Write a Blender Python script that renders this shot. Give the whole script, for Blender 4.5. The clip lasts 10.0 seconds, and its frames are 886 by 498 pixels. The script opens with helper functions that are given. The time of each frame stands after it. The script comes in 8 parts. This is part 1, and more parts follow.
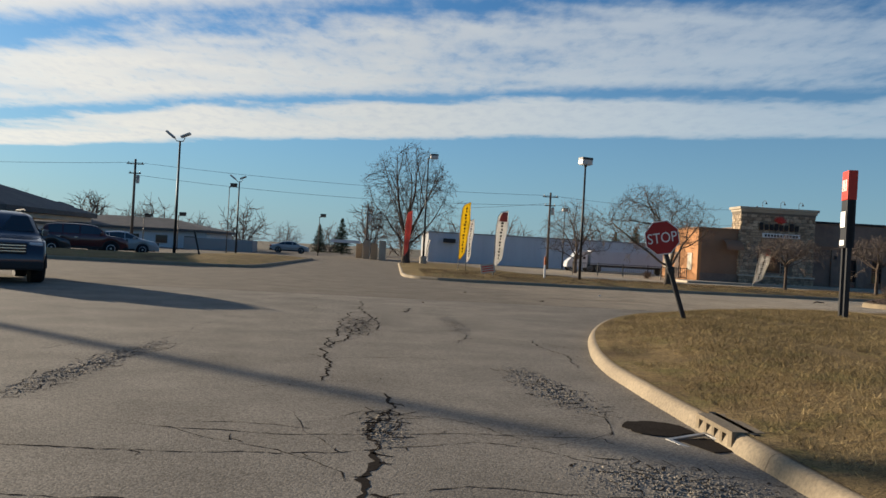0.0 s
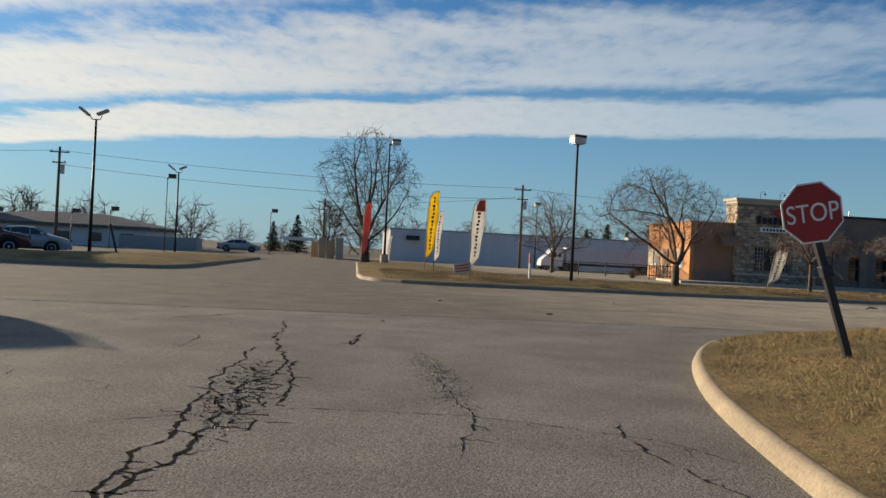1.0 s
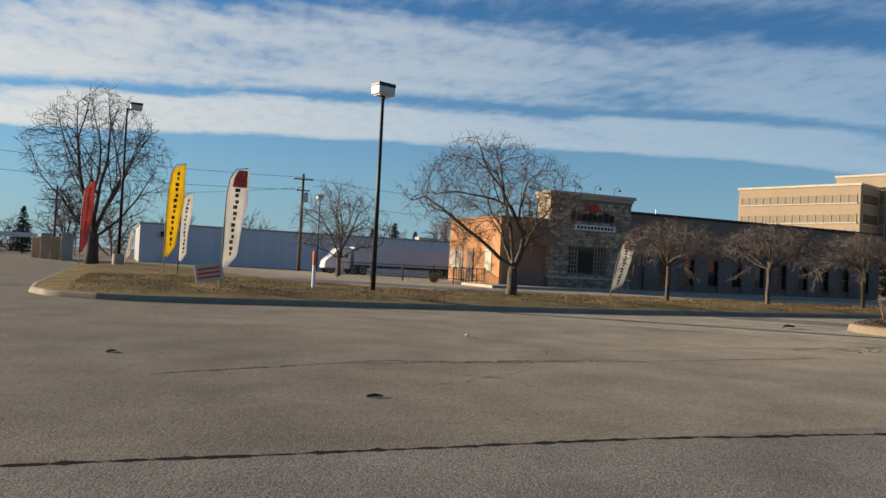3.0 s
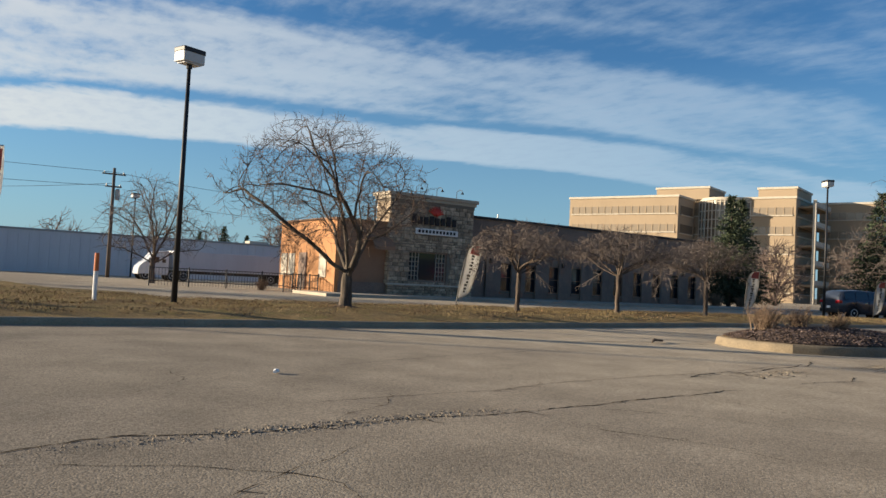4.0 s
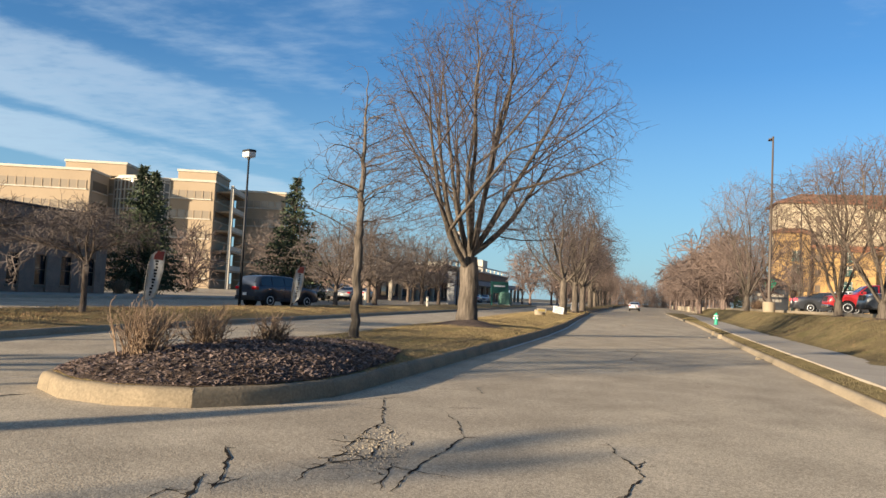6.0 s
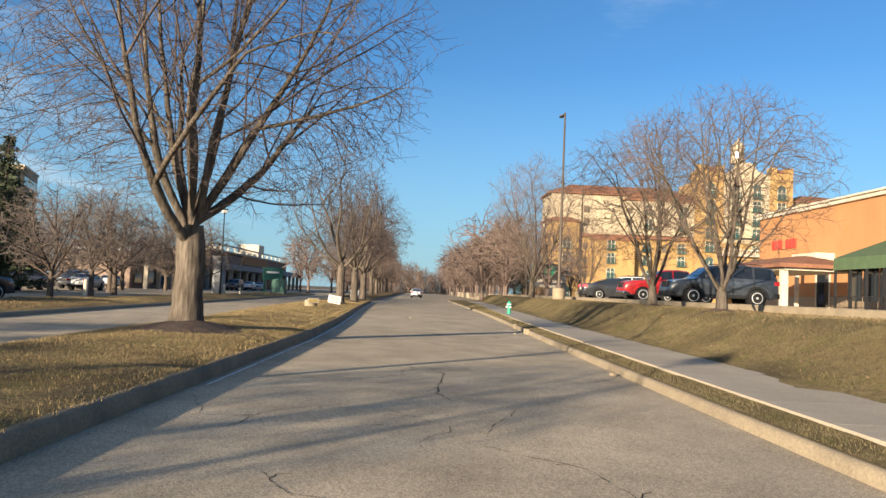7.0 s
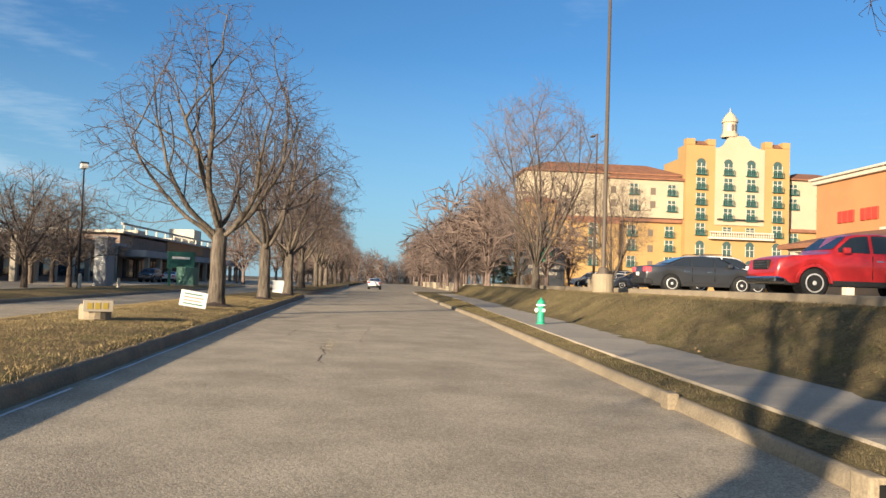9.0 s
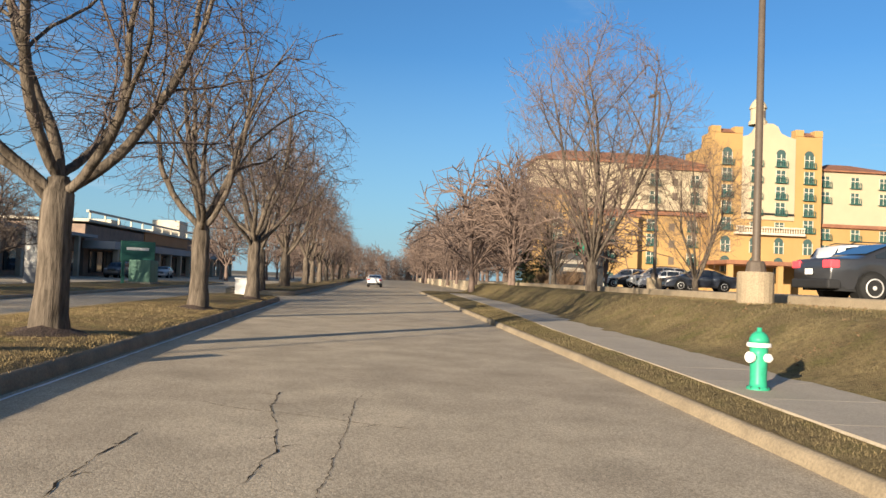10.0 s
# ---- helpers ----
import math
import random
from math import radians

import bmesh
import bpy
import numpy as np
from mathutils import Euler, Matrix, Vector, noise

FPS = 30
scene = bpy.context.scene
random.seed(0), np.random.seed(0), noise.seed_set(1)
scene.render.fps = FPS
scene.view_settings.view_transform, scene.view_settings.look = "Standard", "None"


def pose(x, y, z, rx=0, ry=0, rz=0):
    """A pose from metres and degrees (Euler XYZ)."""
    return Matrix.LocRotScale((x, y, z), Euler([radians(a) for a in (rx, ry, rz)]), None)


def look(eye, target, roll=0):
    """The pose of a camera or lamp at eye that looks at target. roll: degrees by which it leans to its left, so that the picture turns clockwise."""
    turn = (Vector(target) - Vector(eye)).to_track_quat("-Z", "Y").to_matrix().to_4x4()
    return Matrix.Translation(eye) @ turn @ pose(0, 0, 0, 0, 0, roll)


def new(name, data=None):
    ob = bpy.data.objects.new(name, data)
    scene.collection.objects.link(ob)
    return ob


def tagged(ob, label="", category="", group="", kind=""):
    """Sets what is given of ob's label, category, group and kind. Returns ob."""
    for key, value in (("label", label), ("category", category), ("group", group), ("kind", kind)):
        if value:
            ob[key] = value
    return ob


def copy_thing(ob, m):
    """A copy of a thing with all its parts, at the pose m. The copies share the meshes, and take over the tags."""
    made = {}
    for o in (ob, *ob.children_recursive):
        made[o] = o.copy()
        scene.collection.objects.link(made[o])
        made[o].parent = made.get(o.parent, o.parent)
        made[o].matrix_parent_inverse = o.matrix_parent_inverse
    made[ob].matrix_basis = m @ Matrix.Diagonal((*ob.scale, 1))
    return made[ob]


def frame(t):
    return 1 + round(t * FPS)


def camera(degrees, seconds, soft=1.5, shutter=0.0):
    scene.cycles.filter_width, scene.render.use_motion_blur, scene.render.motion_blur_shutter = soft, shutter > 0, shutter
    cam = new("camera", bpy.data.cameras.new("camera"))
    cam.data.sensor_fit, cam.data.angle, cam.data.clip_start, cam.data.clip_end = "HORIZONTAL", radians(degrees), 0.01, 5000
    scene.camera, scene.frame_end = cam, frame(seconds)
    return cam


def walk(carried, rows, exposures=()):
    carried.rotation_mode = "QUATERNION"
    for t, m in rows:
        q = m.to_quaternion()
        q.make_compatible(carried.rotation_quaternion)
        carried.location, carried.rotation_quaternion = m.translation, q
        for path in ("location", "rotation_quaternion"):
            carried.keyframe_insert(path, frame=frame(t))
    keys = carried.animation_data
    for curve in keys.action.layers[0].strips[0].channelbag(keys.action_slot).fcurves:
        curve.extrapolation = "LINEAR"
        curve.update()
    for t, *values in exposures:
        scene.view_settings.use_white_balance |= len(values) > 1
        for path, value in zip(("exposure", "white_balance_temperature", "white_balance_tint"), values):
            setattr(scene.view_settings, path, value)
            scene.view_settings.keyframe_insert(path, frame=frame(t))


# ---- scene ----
cam = camera(59.5, 10.0)
PATH = [
    (0, (1.583, -0.966, 1.343), (1.71, 1.03, 1.347), 3.1),
    (0.5, (1.697, 2.507, 1.27), (1.868, 4.5, 1.277), 3.0),
    (1, (1.888, 5.704, 1.206), (2.113, 7.691, 1.213), 2.9),
    (1.5, (2.162, 8.458, 1.19), (2.469, 10.434, 1.198), 2.7),
    (2, (2.664, 11.098, 1.182), (3.102, 13.049, 1.199), 2.5),
    (2.2, (2.891, 12.014, 1.164), (3.396, 13.949, 1.185), 2.2),
    (3.3, (4.509, 16.62, 1.098), (5.375, 18.422, 1.15), 3.3),
    (3.5, (4.822, 17.178, 1.11), (5.757, 18.945, 1.17), 3.3),
    (4, (5.705, 18.508, 1.126), (6.834, 20.157, 1.204), 3.0),
    (4.5, (6.931, 19.846, 1.152), (8.269, 21.33, 1.239), 2.9),
    (5, (8.631, 21.238, 1.159), (10.197, 22.478, 1.261), 2.8),
    (5.5, (10.89, 22.437, 1.194), (12.671, 23.341, 1.304), 2.6),
    (6, (13.741, 23.24, 1.217), (15.673, 23.742, 1.333), 2.9),
    (6.2, (15.129, 23.484, 1.248), (17.096, 23.827, 1.366), 3.0),
    (7.3, (23.908, 23.71, 1.287), (25.903, 23.608, 1.39), 2.3),
    (7.5, (25.836, 23.669, 1.264), (27.831, 23.555, 1.364), 2.2),
    (8, (31.192, 23.614, 1.246), (33.185, 23.479, 1.338), 2.1),
    (8.5, (36.423, 23.454, 1.231), (38.415, 23.31, 1.321), 2.1),
    (9, (42.376, 23.245, 1.27), (44.368, 23.096, 1.356), 2.0),
    (9.5, (48.375, 23.256, 1.359), (50.368, 23.109, 1.437), 2.0),
    (10, (54.815, 23.317, 1.371), (56.808, 23.17, 1.447), 2.3),
]
EXPOSURES = [(0.0, 0.82), (2.0, 0.82), (3.5, 0.94), (4.5, 1.12), (6.0, 1.30), (7.5, 1.32), (10.0, 1.24)]
walk(cam, [(t, look(eye, target, roll)) for t, eye, target, roll in PATH], EXPOSURES)


# ---------------- world, sun ----------------
SUN_AZ = math.atan2(0.616, -0.788)      # the sun stands on the -x +y side
SUN_EL = radians(10.8)
world = bpy.data.worlds.new("sky")
scene.world = world
world.use_nodes = True
wn, wl = world.node_tree.nodes, world.node_tree.links
wn.clear()


def wnode(kind, **values):
    n = wn.new(kind)
    for k, v in values.items():
        if k == "op":
            n.operation = v
        else:
            n.inputs[int(k[1:])].default_value = v
    return n


def wmath(op, a, b=None):
    n = wnode("ShaderNodeMath", op=op)
    for i, v in enumerate((a, b)):
        if v is None:
            continue
        if isinstance(v, (int, float)):
            n.inputs[i].default_value = v
        else:
            wl.new(v, n.inputs[i])
    return n.outputs[0]


sky = wn.new("ShaderNodeTexSky")
sky.sky_type, sky.sun_disc = "NISHITA", False
sky.sun_elevation, sky.sun_rotation = SUN_EL, math.pi / 2 - SUN_AZ
sky.air_density, sky.dust_density, sky.ozone_density = 1.0, 0.35, 4.5
coord = wn.new("ShaderNodeTexCoord")
sep = wn.new("ShaderNodeSeparateXYZ")
wl.new(coord.outputs["Generated"], sep.inputs[0])
dx, dy, dz = sep.outputs
height = wmath("MAXIMUM", dz, 0.02)
# cloud sheet: the view ray carried to a flat layer high above
px_, py_ = wmath("DIVIDE", dx, wmath("ADD", height, 0.05)), wmath("DIVIDE", dy, wmath("ADD", height, 0.05))
flat = wn.new("ShaderNodeCombineXYZ")
wl.new(px_, flat.inputs[0]), wl.new(py_, flat.inputs[1])
turned = wn.new("ShaderNodeMapping")
turned.inputs["Rotation"].default_value = (0, 0, radians(12))
turned.inputs["Scale"].default_value = (0.75, 1.0, 1)
wl.new(flat.outputs[0], turned.inputs[0])
bands = wnode("ShaderNodeTexNoise")
bands.inputs["Scale"].default_value, bands.inputs["Detail"].default_value, bands.inputs["Roughness"].default_value = 0.9, 10, 0.55
bands.inputs["Distortion"].default_value = 0.2
wl.new(turned.outputs[0], bands.inputs["Vector"])
cells = wnode("ShaderNodeTexNoise")
cells.inputs["Scale"].default_value, cells.inputs["Detail"].default_value, cells.inputs["Roughness"].default_value = 6.5, 7, 0.60
puffs = wn.new("ShaderNodeMapping")
puffs.inputs["Rotation"].default_value = (0, 0, radians(12))
puffs.inputs["Scale"].default_value = (1.7, 0.95, 1)
wl.new(flat.outputs[0], puffs.inputs[0])
wl.new(puffs.outputs[0], cells.inputs["Vector"])
# long clear lanes between the cloud rows
rows_map = wn.new("ShaderNodeMapping")
rows_map.inputs["Rotation"].default_value = (0, 0, radians(12))
rows_map.inputs["Scale"].default_value = (0.10, 1.25, 1)
rows_map.inputs["Location"].default_value = (0.3, 0.55, 0)
wl.new(flat.outputs[0], rows_map.inputs[0])
lanes = wnode("ShaderNodeTexNoise")
lanes.inputs["Scale"].default_value, lanes.inputs["Detail"].default_value, lanes.inputs["Roughness"].default_value = 1.0, 3, 0.5
wl.new(rows_map.outputs[0], lanes.inputs["Vector"])
# the sheet thins out to the east and ends in a straight edge in the north
east = wmath("ADD", wmath("MULTIPLY", wmath("MAXIMUM", wmath("ADD", dx, -0.30), 0.0), 0.08), wmath("MULTIPLY", wmath("MAXIMUM", wmath("ADD", dx, -0.86), 0.0), 3.2))
edge = wn.new("ShaderNodeMapRange")
edge.inputs[1].default_value, edge.inputs[2].default_value, edge.inputs[3].default_value, edge.inputs[4].default_value = 4.9, 5.5, 0.0, 0.6
edge.interpolation_type = "SMOOTHSTEP"
wl.new(wmath("ADD", wmath("ADD", py_, wmath("MULTIPLY", px_, 0.38)), wmath("MULTIPLY", wmath("SUBTRACT", bands.outputs[0], 0.5), 1.2)), edge.inputs[0])
# overhead and behind, the sky is clear
clear_ = wmath("ADD", wmath("MULTIPLY", wmath("MAXIMUM", wmath("SUBTRACT", dz, 0.42), 0.0), 0.6), wmath("MULTIPLY", wmath("MAXIMUM", wmath("SUBTRACT", -0.05, dy), 0.0), 0.6))
low = wmath("MULTIPLY", wmath("MAXIMUM", wmath("SUBTRACT", 0.07, dz), 0.0), 3.0)
def wband(v, centre, half):
    return wmath("MAXIMUM", wmath("SUBTRACT", 1.0, wmath("DIVIDE", wmath("ABSOLUTE", wmath("SUBTRACT", v, centre)), half)), 0.0)


along = wmath("ADD", wmath("ADD", py_, wmath("MULTIPLY", px_, 0.38)), wmath("MULTIPLY", wmath("SUBTRACT", bands.outputs[0], 0.5), 0.9))
rolls = wmath("SUBTRACT", wmath("MULTIPLY", wband(along, 4.85, 0.75), 0.22), wmath("ADD", wmath("MULTIPLY", wband(along, 4.1, 0.22), 0.24), wmath("MULTIPLY", wband(along, 2.75, 0.3), 0.22)))
mixed_noise = wmath("ADD", wmath("ADD", wmath("MULTIPLY", bands.outputs[0], 0.70), wmath("MULTIPLY", lanes.outputs[0], 0.62)), wmath("SUBTRACT", rolls, 0.10))
mottle = wmath("MULTIPLY", wmath("SUBTRACT", cells.outputs[0], 0.5), 0.34)
cover = wmath("SUBTRACT", wmath("SUBTRACT", wmath("SUBTRACT", wmath("ADD", mixed_noise, mottle), east), edge.outputs[0]), wmath("ADD", low, clear_))
ramp = wn.new("ShaderNodeMapRange")
ramp.inputs[1].default_value, ramp.inputs[2].default_value = 0.33, 0.66
ramp.interpolation_type = "SMOOTHSTEP"
wl.new(cover, ramp.inputs[0])
amount = wmath("MULTIPLY", ramp.outputs[0], wmath("SUBTRACT", 0.88, wmath("MULTIPLY", wmath("MAXIMUM", dx, 0.0), 0.52)))
west = wmath("ADD", wmath("MULTIPLY", wmath("MAXIMUM", wmath("MULTIPLY", dx, -1.0), 0.0), 0.5), 1.0)
shade = wn.new("ShaderNodeMapRange")
shade.inputs[1].default_value, shade.inputs[2].default_value, shade.inputs[3].default_value, shade.inputs[4].default_value = 0.45, 0.75, 1.0, 0.66
wl.new(cells.outputs[0], shade.inputs[0])
white = wn.new("ShaderNodeMix")
white.data_type = "RGBA"
white.inputs[6].default_value = (4.2, 4.9, 6.2, 1)
sunward = wn.new("ShaderNodeMapRange")
sunward.inputs[1].default_value, sunward.inputs[2].default_value = 0.75, -0.3
wl.new(dx, sunward.inputs[0])
bright = wn.new("ShaderNodeMix")
bright.data_type = "RGBA"
bright.inputs[6].default_value, bright.inputs[7].default_value = (5.4, 6.7, 7.8, 1), (8.7, 8.3, 7.4, 1)
wl.new(sunward.outputs[0], bright.inputs[0]), wl.new(bright.outputs[2], white.inputs[7])
wl.new(shade.outputs[0], white.inputs[0])
lit = wn.new("ShaderNodeVectorMath")
lit.operation = "SCALE"
wl.new(white.outputs[2], lit.inputs[0]), wl.new(west, lit.inputs[3])
blue = wn.new("ShaderNodeVectorMath")
blue.operation = "MULTIPLY"
blue.inputs[1].default_value = (1.02, 1.32, 1.44)
wl.new(sky.outputs[0], blue.inputs[0])
haze = wn.new("ShaderNodeMix")
haze.data_type = "RGBA"
haze.inputs[7].default_value = (3.1, 5.0, 6.3, 1)
wl.new(wmath("MULTIPLY", wmath("POWER", wmath("MAXIMUM", wmath("SUBTRACT", 1.0, wmath("DIVIDE", wmath("ABSOLUTE", dz), 0.28)), 0.0), 1.1), 0.72), haze.inputs[0])
wl.new(blue.outputs[0], haze.inputs[6])
mixed = wn.new("ShaderNodeMix")
mixed.data_type = "RGBA"
wl.new(amount, mixed.inputs[0]), wl.new(haze.outputs[2], mixed.inputs[6]), wl.new(lit.outputs[0], mixed.inputs[7])
back = wnode("ShaderNodeBackground")
back.inputs[1].default_value = 0.05
wl.new(mixed.outputs[2], back.inputs[0])
out = wn.new("ShaderNodeOutputWorld")
wl.new(back.outputs[0], out.inputs[0])

sun_data = bpy.data.lights.new("sun", "SUN")
sun_data.energy, sun_data.angle, sun_data.color = 5.0, radians(0.55), (1.0, 0.84, 0.63)
sun = new("sun", sun_data)
sun_dir = Vector((math.cos(SUN_AZ) * math.cos(SUN_EL), math.sin(SUN_AZ) * math.cos(SUN_EL), math.sin(SUN_EL)))
sun.matrix_world = look(sun_dir * 100, (0, 0, 0))


# ---------------- materials ----------------
def material(name, base, rough=0.85, metal=0.0, vary=0.18, grain=(40.0, 0.35), blotch=1.2, second=None, bump=0.25, scale=0.004, rnd=0.0, island=False,
             spec=0.3, voronoi=0.0, stretch=(1, 1, 1), coat=0.0):
    """A surface with grain (fine) and blotches (coarse): base colour, second colour mixed in by the blotches, bump of the grain."""
    m = bpy.data.materials.new(name)
    m.use_nodes = True
    n, l = m.node_tree.nodes, m.node_tree.links
    b = n["Principled BSDF"]
    b.inputs["Roughness"].default_value, b.inputs["Metallic"].default_value = rough, metal
    b.inputs["Specular IOR Level"].default_value = spec
    b.inputs["Coat Weight"].default_value = coat
    tc = n.new("ShaderNodeTexCoord")
    mp = n.new("ShaderNodeMapping")
    mp.inputs["Scale"].default_value = stretch
    l.new(tc.outputs["Object"], mp.inputs[0])
    fine = n.new("ShaderNodeTexNoise")
    fine.inputs["Scale"].default_value, fine.inputs["Detail"].default_value, fine.inputs["Roughness"].default_value = grain[0], 5, 0.65
    big = n.new("ShaderNodeTexNoise")
    big.inputs["Scale"].default_value, big.inputs["Detail"].default_value, big.inputs["Roughness"].default_value = blotch, 6, 0.6
    l.new(mp.outputs[0], fine.inputs["Vector"]), l.new(mp.outputs[0], big.inputs["Vector"])
    mix = n.new("ShaderNodeMix")
    mix.data_type = "RGBA"
    r = n.new("ShaderNodeMapRange")
    r.inputs[1].default_value, r.inputs[2].default_value = 0.36, 0.64
    l.new(big.outputs[0], r.inputs[0])
    l.new(r.outputs[0], mix.inputs[0])
    sec = second if second else tuple(c * (1 - vary) for c in base)
    mix.inputs[6].default_value, mix.inputs[7].default_value = (*base, 1), (*sec, 1)
    hsv = n.new("ShaderNodeHueSaturation")
    r2 = n.new("ShaderNodeMapRange")
    r2.inputs[1].default_value, r2.inputs[2].default_value, r2.inputs[3].default_value, r2.inputs[4].default_value = 0.3, 0.7, 1 - grain[1], 1 + grain[1]
    l.new(fine.outputs[0], r2.inputs[0])
    value = r2.outputs[0]
    if rnd:
        if island:
            src = n.new("ShaderNodeNewGeometry").outputs["Random Per Island"]
        else:
            src = n.new("ShaderNodeObjectInfo").outputs["Random"]
        r3 = n.new("ShaderNodeMapRange")
        r3.inputs[3].default_value, r3.inputs[4].default_value = 1 - rnd, 1 + rnd
        l.new(src, r3.inputs[0])
        mul = n.new("ShaderNodeMath")
        mul.operation = "MULTIPLY"
        l.new(value, mul.inputs[0]), l.new(r3.outputs[0], mul.inputs[1])
        value = mul.outputs[0]
    l.new(value, hsv.inputs["Value"])
    l.new(mix.outputs[2], hsv.inputs["Color"])
    l.new(hsv.outputs[0], b.inputs["Base Color"])
    if bump:
        bp = n.new("ShaderNodeBump")
        bp.inputs["Strength"].default_value, bp.inputs["Distance"].default_value = bump, scale
        l.new(fine.outputs[0], bp.inputs["Height"])
        l.new(bp.outputs[0], b.inputs["Normal"])
    return m


def asphalt(name, base, second, tint):
    """Worn asphalt: stone chips, wheel polish and stains."""
    m = material(name, base, rough=0.95, grain=(150.0, 0.30), blotch=0.22, second=second, bump=0.45, scale=0.004, spec=0.08)
    n, l = m.node_tree.nodes, m.node_tree.links
    b = n["Principled BSDF"]
    tone = b.inputs["Base Color"].links[0].from_socket
    tc = n["Texture Coordinate"]
    chips = n.new("ShaderNodeTexVoronoi")
    chips.inputs["Scale"].default_value = 75
    l.new(tc.outputs["Object"], chips.inputs["Vector"])
    r = n.new("ShaderNodeMapRange")
    r.inputs[1].default_value, r.inputs[2].default_value, r.inputs[3].default_value, r.inputs[4].default_value = 0.0, 1.0, 0.70, 1.32
    # stones stand proud of the binder
    dome = n.new("ShaderNodeMath")
    dome.operation = "SUBTRACT"
    dome.inputs[0].default_value = 1.0
    l.new(chips.outputs["Distance"], dome.inputs[1])
    l.new(dome.outputs[0], n["Bump"].inputs["Height"])
    sepc = n.new("ShaderNodeSeparateColor")
    l.new(chips.outputs["Color"], sepc.inputs[0]), l.new(sepc.outputs[0], r.inputs[0])
    stain = n.new("ShaderNodeTexNoise")
    stain.inputs["Scale"].default_value, stain.inputs["Detail"].default_value = 1.1, 7
    l.new(tc.outputs["Object"], stain.inputs["Vector"])
    r2 = n.new("ShaderNodeMapRange")
    r2.inputs[1].default_value, r2.inputs[2].default_value, r2.inputs[3].default_value, r2.inputs[4].default_value = 0.3, 0.7, 0.80, 1.12
    l.new(stain.outputs[0], r2.inputs[0])
    mul = n.new("ShaderNodeMath")
    mul.operation = "MULTIPLY"
    l.new(r.outputs[0], mul.inputs[0]), l.new(r2.outputs[0], mul.inputs[1])
    scl = n.new("ShaderNodeVectorMath")
    scl.operation = "SCALE"
    l.new(tone, scl.inputs[0]), l.new(mul.outputs[0], scl.inputs[3])
    l.new(scl.outputs[0], b.inputs["Base Color"])
    return m


def glass_dark(name, tint=(0.02, 0.025, 0.03), rough=0.06):
    m = bpy.data.materials.new(name)
    m.use_nodes = True
    b = m.node_tree.nodes["Principled BSDF"]
    b.inputs["Base Color"].default_value = (*tint, 1)
    b.inputs["Roughness"].default_value, b.inputs["Specular IOR Level"].default_value = rough, 0.7
    return m


def glow(name, colour, strength):
    m = bpy.data.materials.new(name)
    m.use_nodes = True
    b = m.node_tree.nodes["Principled BSDF"]
    b.inputs["Base Color"].default_value = (*colour, 1)
    b.inputs["Emission Color"].default_value, b.inputs["Emission Strength"].default_value = (*colour, 1), strength
    return m


M = {}
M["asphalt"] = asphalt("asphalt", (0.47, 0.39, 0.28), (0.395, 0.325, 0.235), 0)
M["asphalt_old"] = asphalt("asphalt_old", (0.255, 0.225, 0.182), (0.208, 0.185, 0.153), 0)


def fade_grey(m, tone, x0, x1):
    """Darker, greyer asphalt colour towards -x, which gives way in ragged patches to the tan surface."""
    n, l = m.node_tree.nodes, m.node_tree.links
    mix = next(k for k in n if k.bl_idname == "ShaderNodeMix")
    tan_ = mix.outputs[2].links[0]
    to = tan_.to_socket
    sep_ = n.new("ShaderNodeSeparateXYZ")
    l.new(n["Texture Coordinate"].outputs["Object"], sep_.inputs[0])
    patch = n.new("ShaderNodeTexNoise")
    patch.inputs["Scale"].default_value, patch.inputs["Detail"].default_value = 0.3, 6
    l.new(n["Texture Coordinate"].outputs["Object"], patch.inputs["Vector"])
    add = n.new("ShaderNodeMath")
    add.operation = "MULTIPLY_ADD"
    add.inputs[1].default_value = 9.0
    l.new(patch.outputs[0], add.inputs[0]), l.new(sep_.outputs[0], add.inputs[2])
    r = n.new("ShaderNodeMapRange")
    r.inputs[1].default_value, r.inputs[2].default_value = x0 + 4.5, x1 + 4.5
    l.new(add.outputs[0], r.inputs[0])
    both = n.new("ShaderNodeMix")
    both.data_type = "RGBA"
    both.inputs[6].default_value = (*tone, 1)
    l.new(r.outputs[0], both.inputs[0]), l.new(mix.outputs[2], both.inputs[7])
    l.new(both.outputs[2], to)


fade_grey(M["asphalt"], (0.195, 0.166, 0.13), 3.0, 17.0)
M["crack"] = material("crack_fill", (0.045, 0.038, 0.032), rough=1.0, grain=(60, 0.4), bump=0, spec=0.0)
M["tar"] = material("tar_seam", (0.045, 0.042, 0.04), rough=0.8, grain=(60, 0.3), bump=0.2)
M["soil"] = material("ground_soil", (0.16, 0.125, 0.08), second=(0.10, 0.085, 0.05), grain=(6, 0.3), blotch=0.05, bump=0.5, scale=0.05)


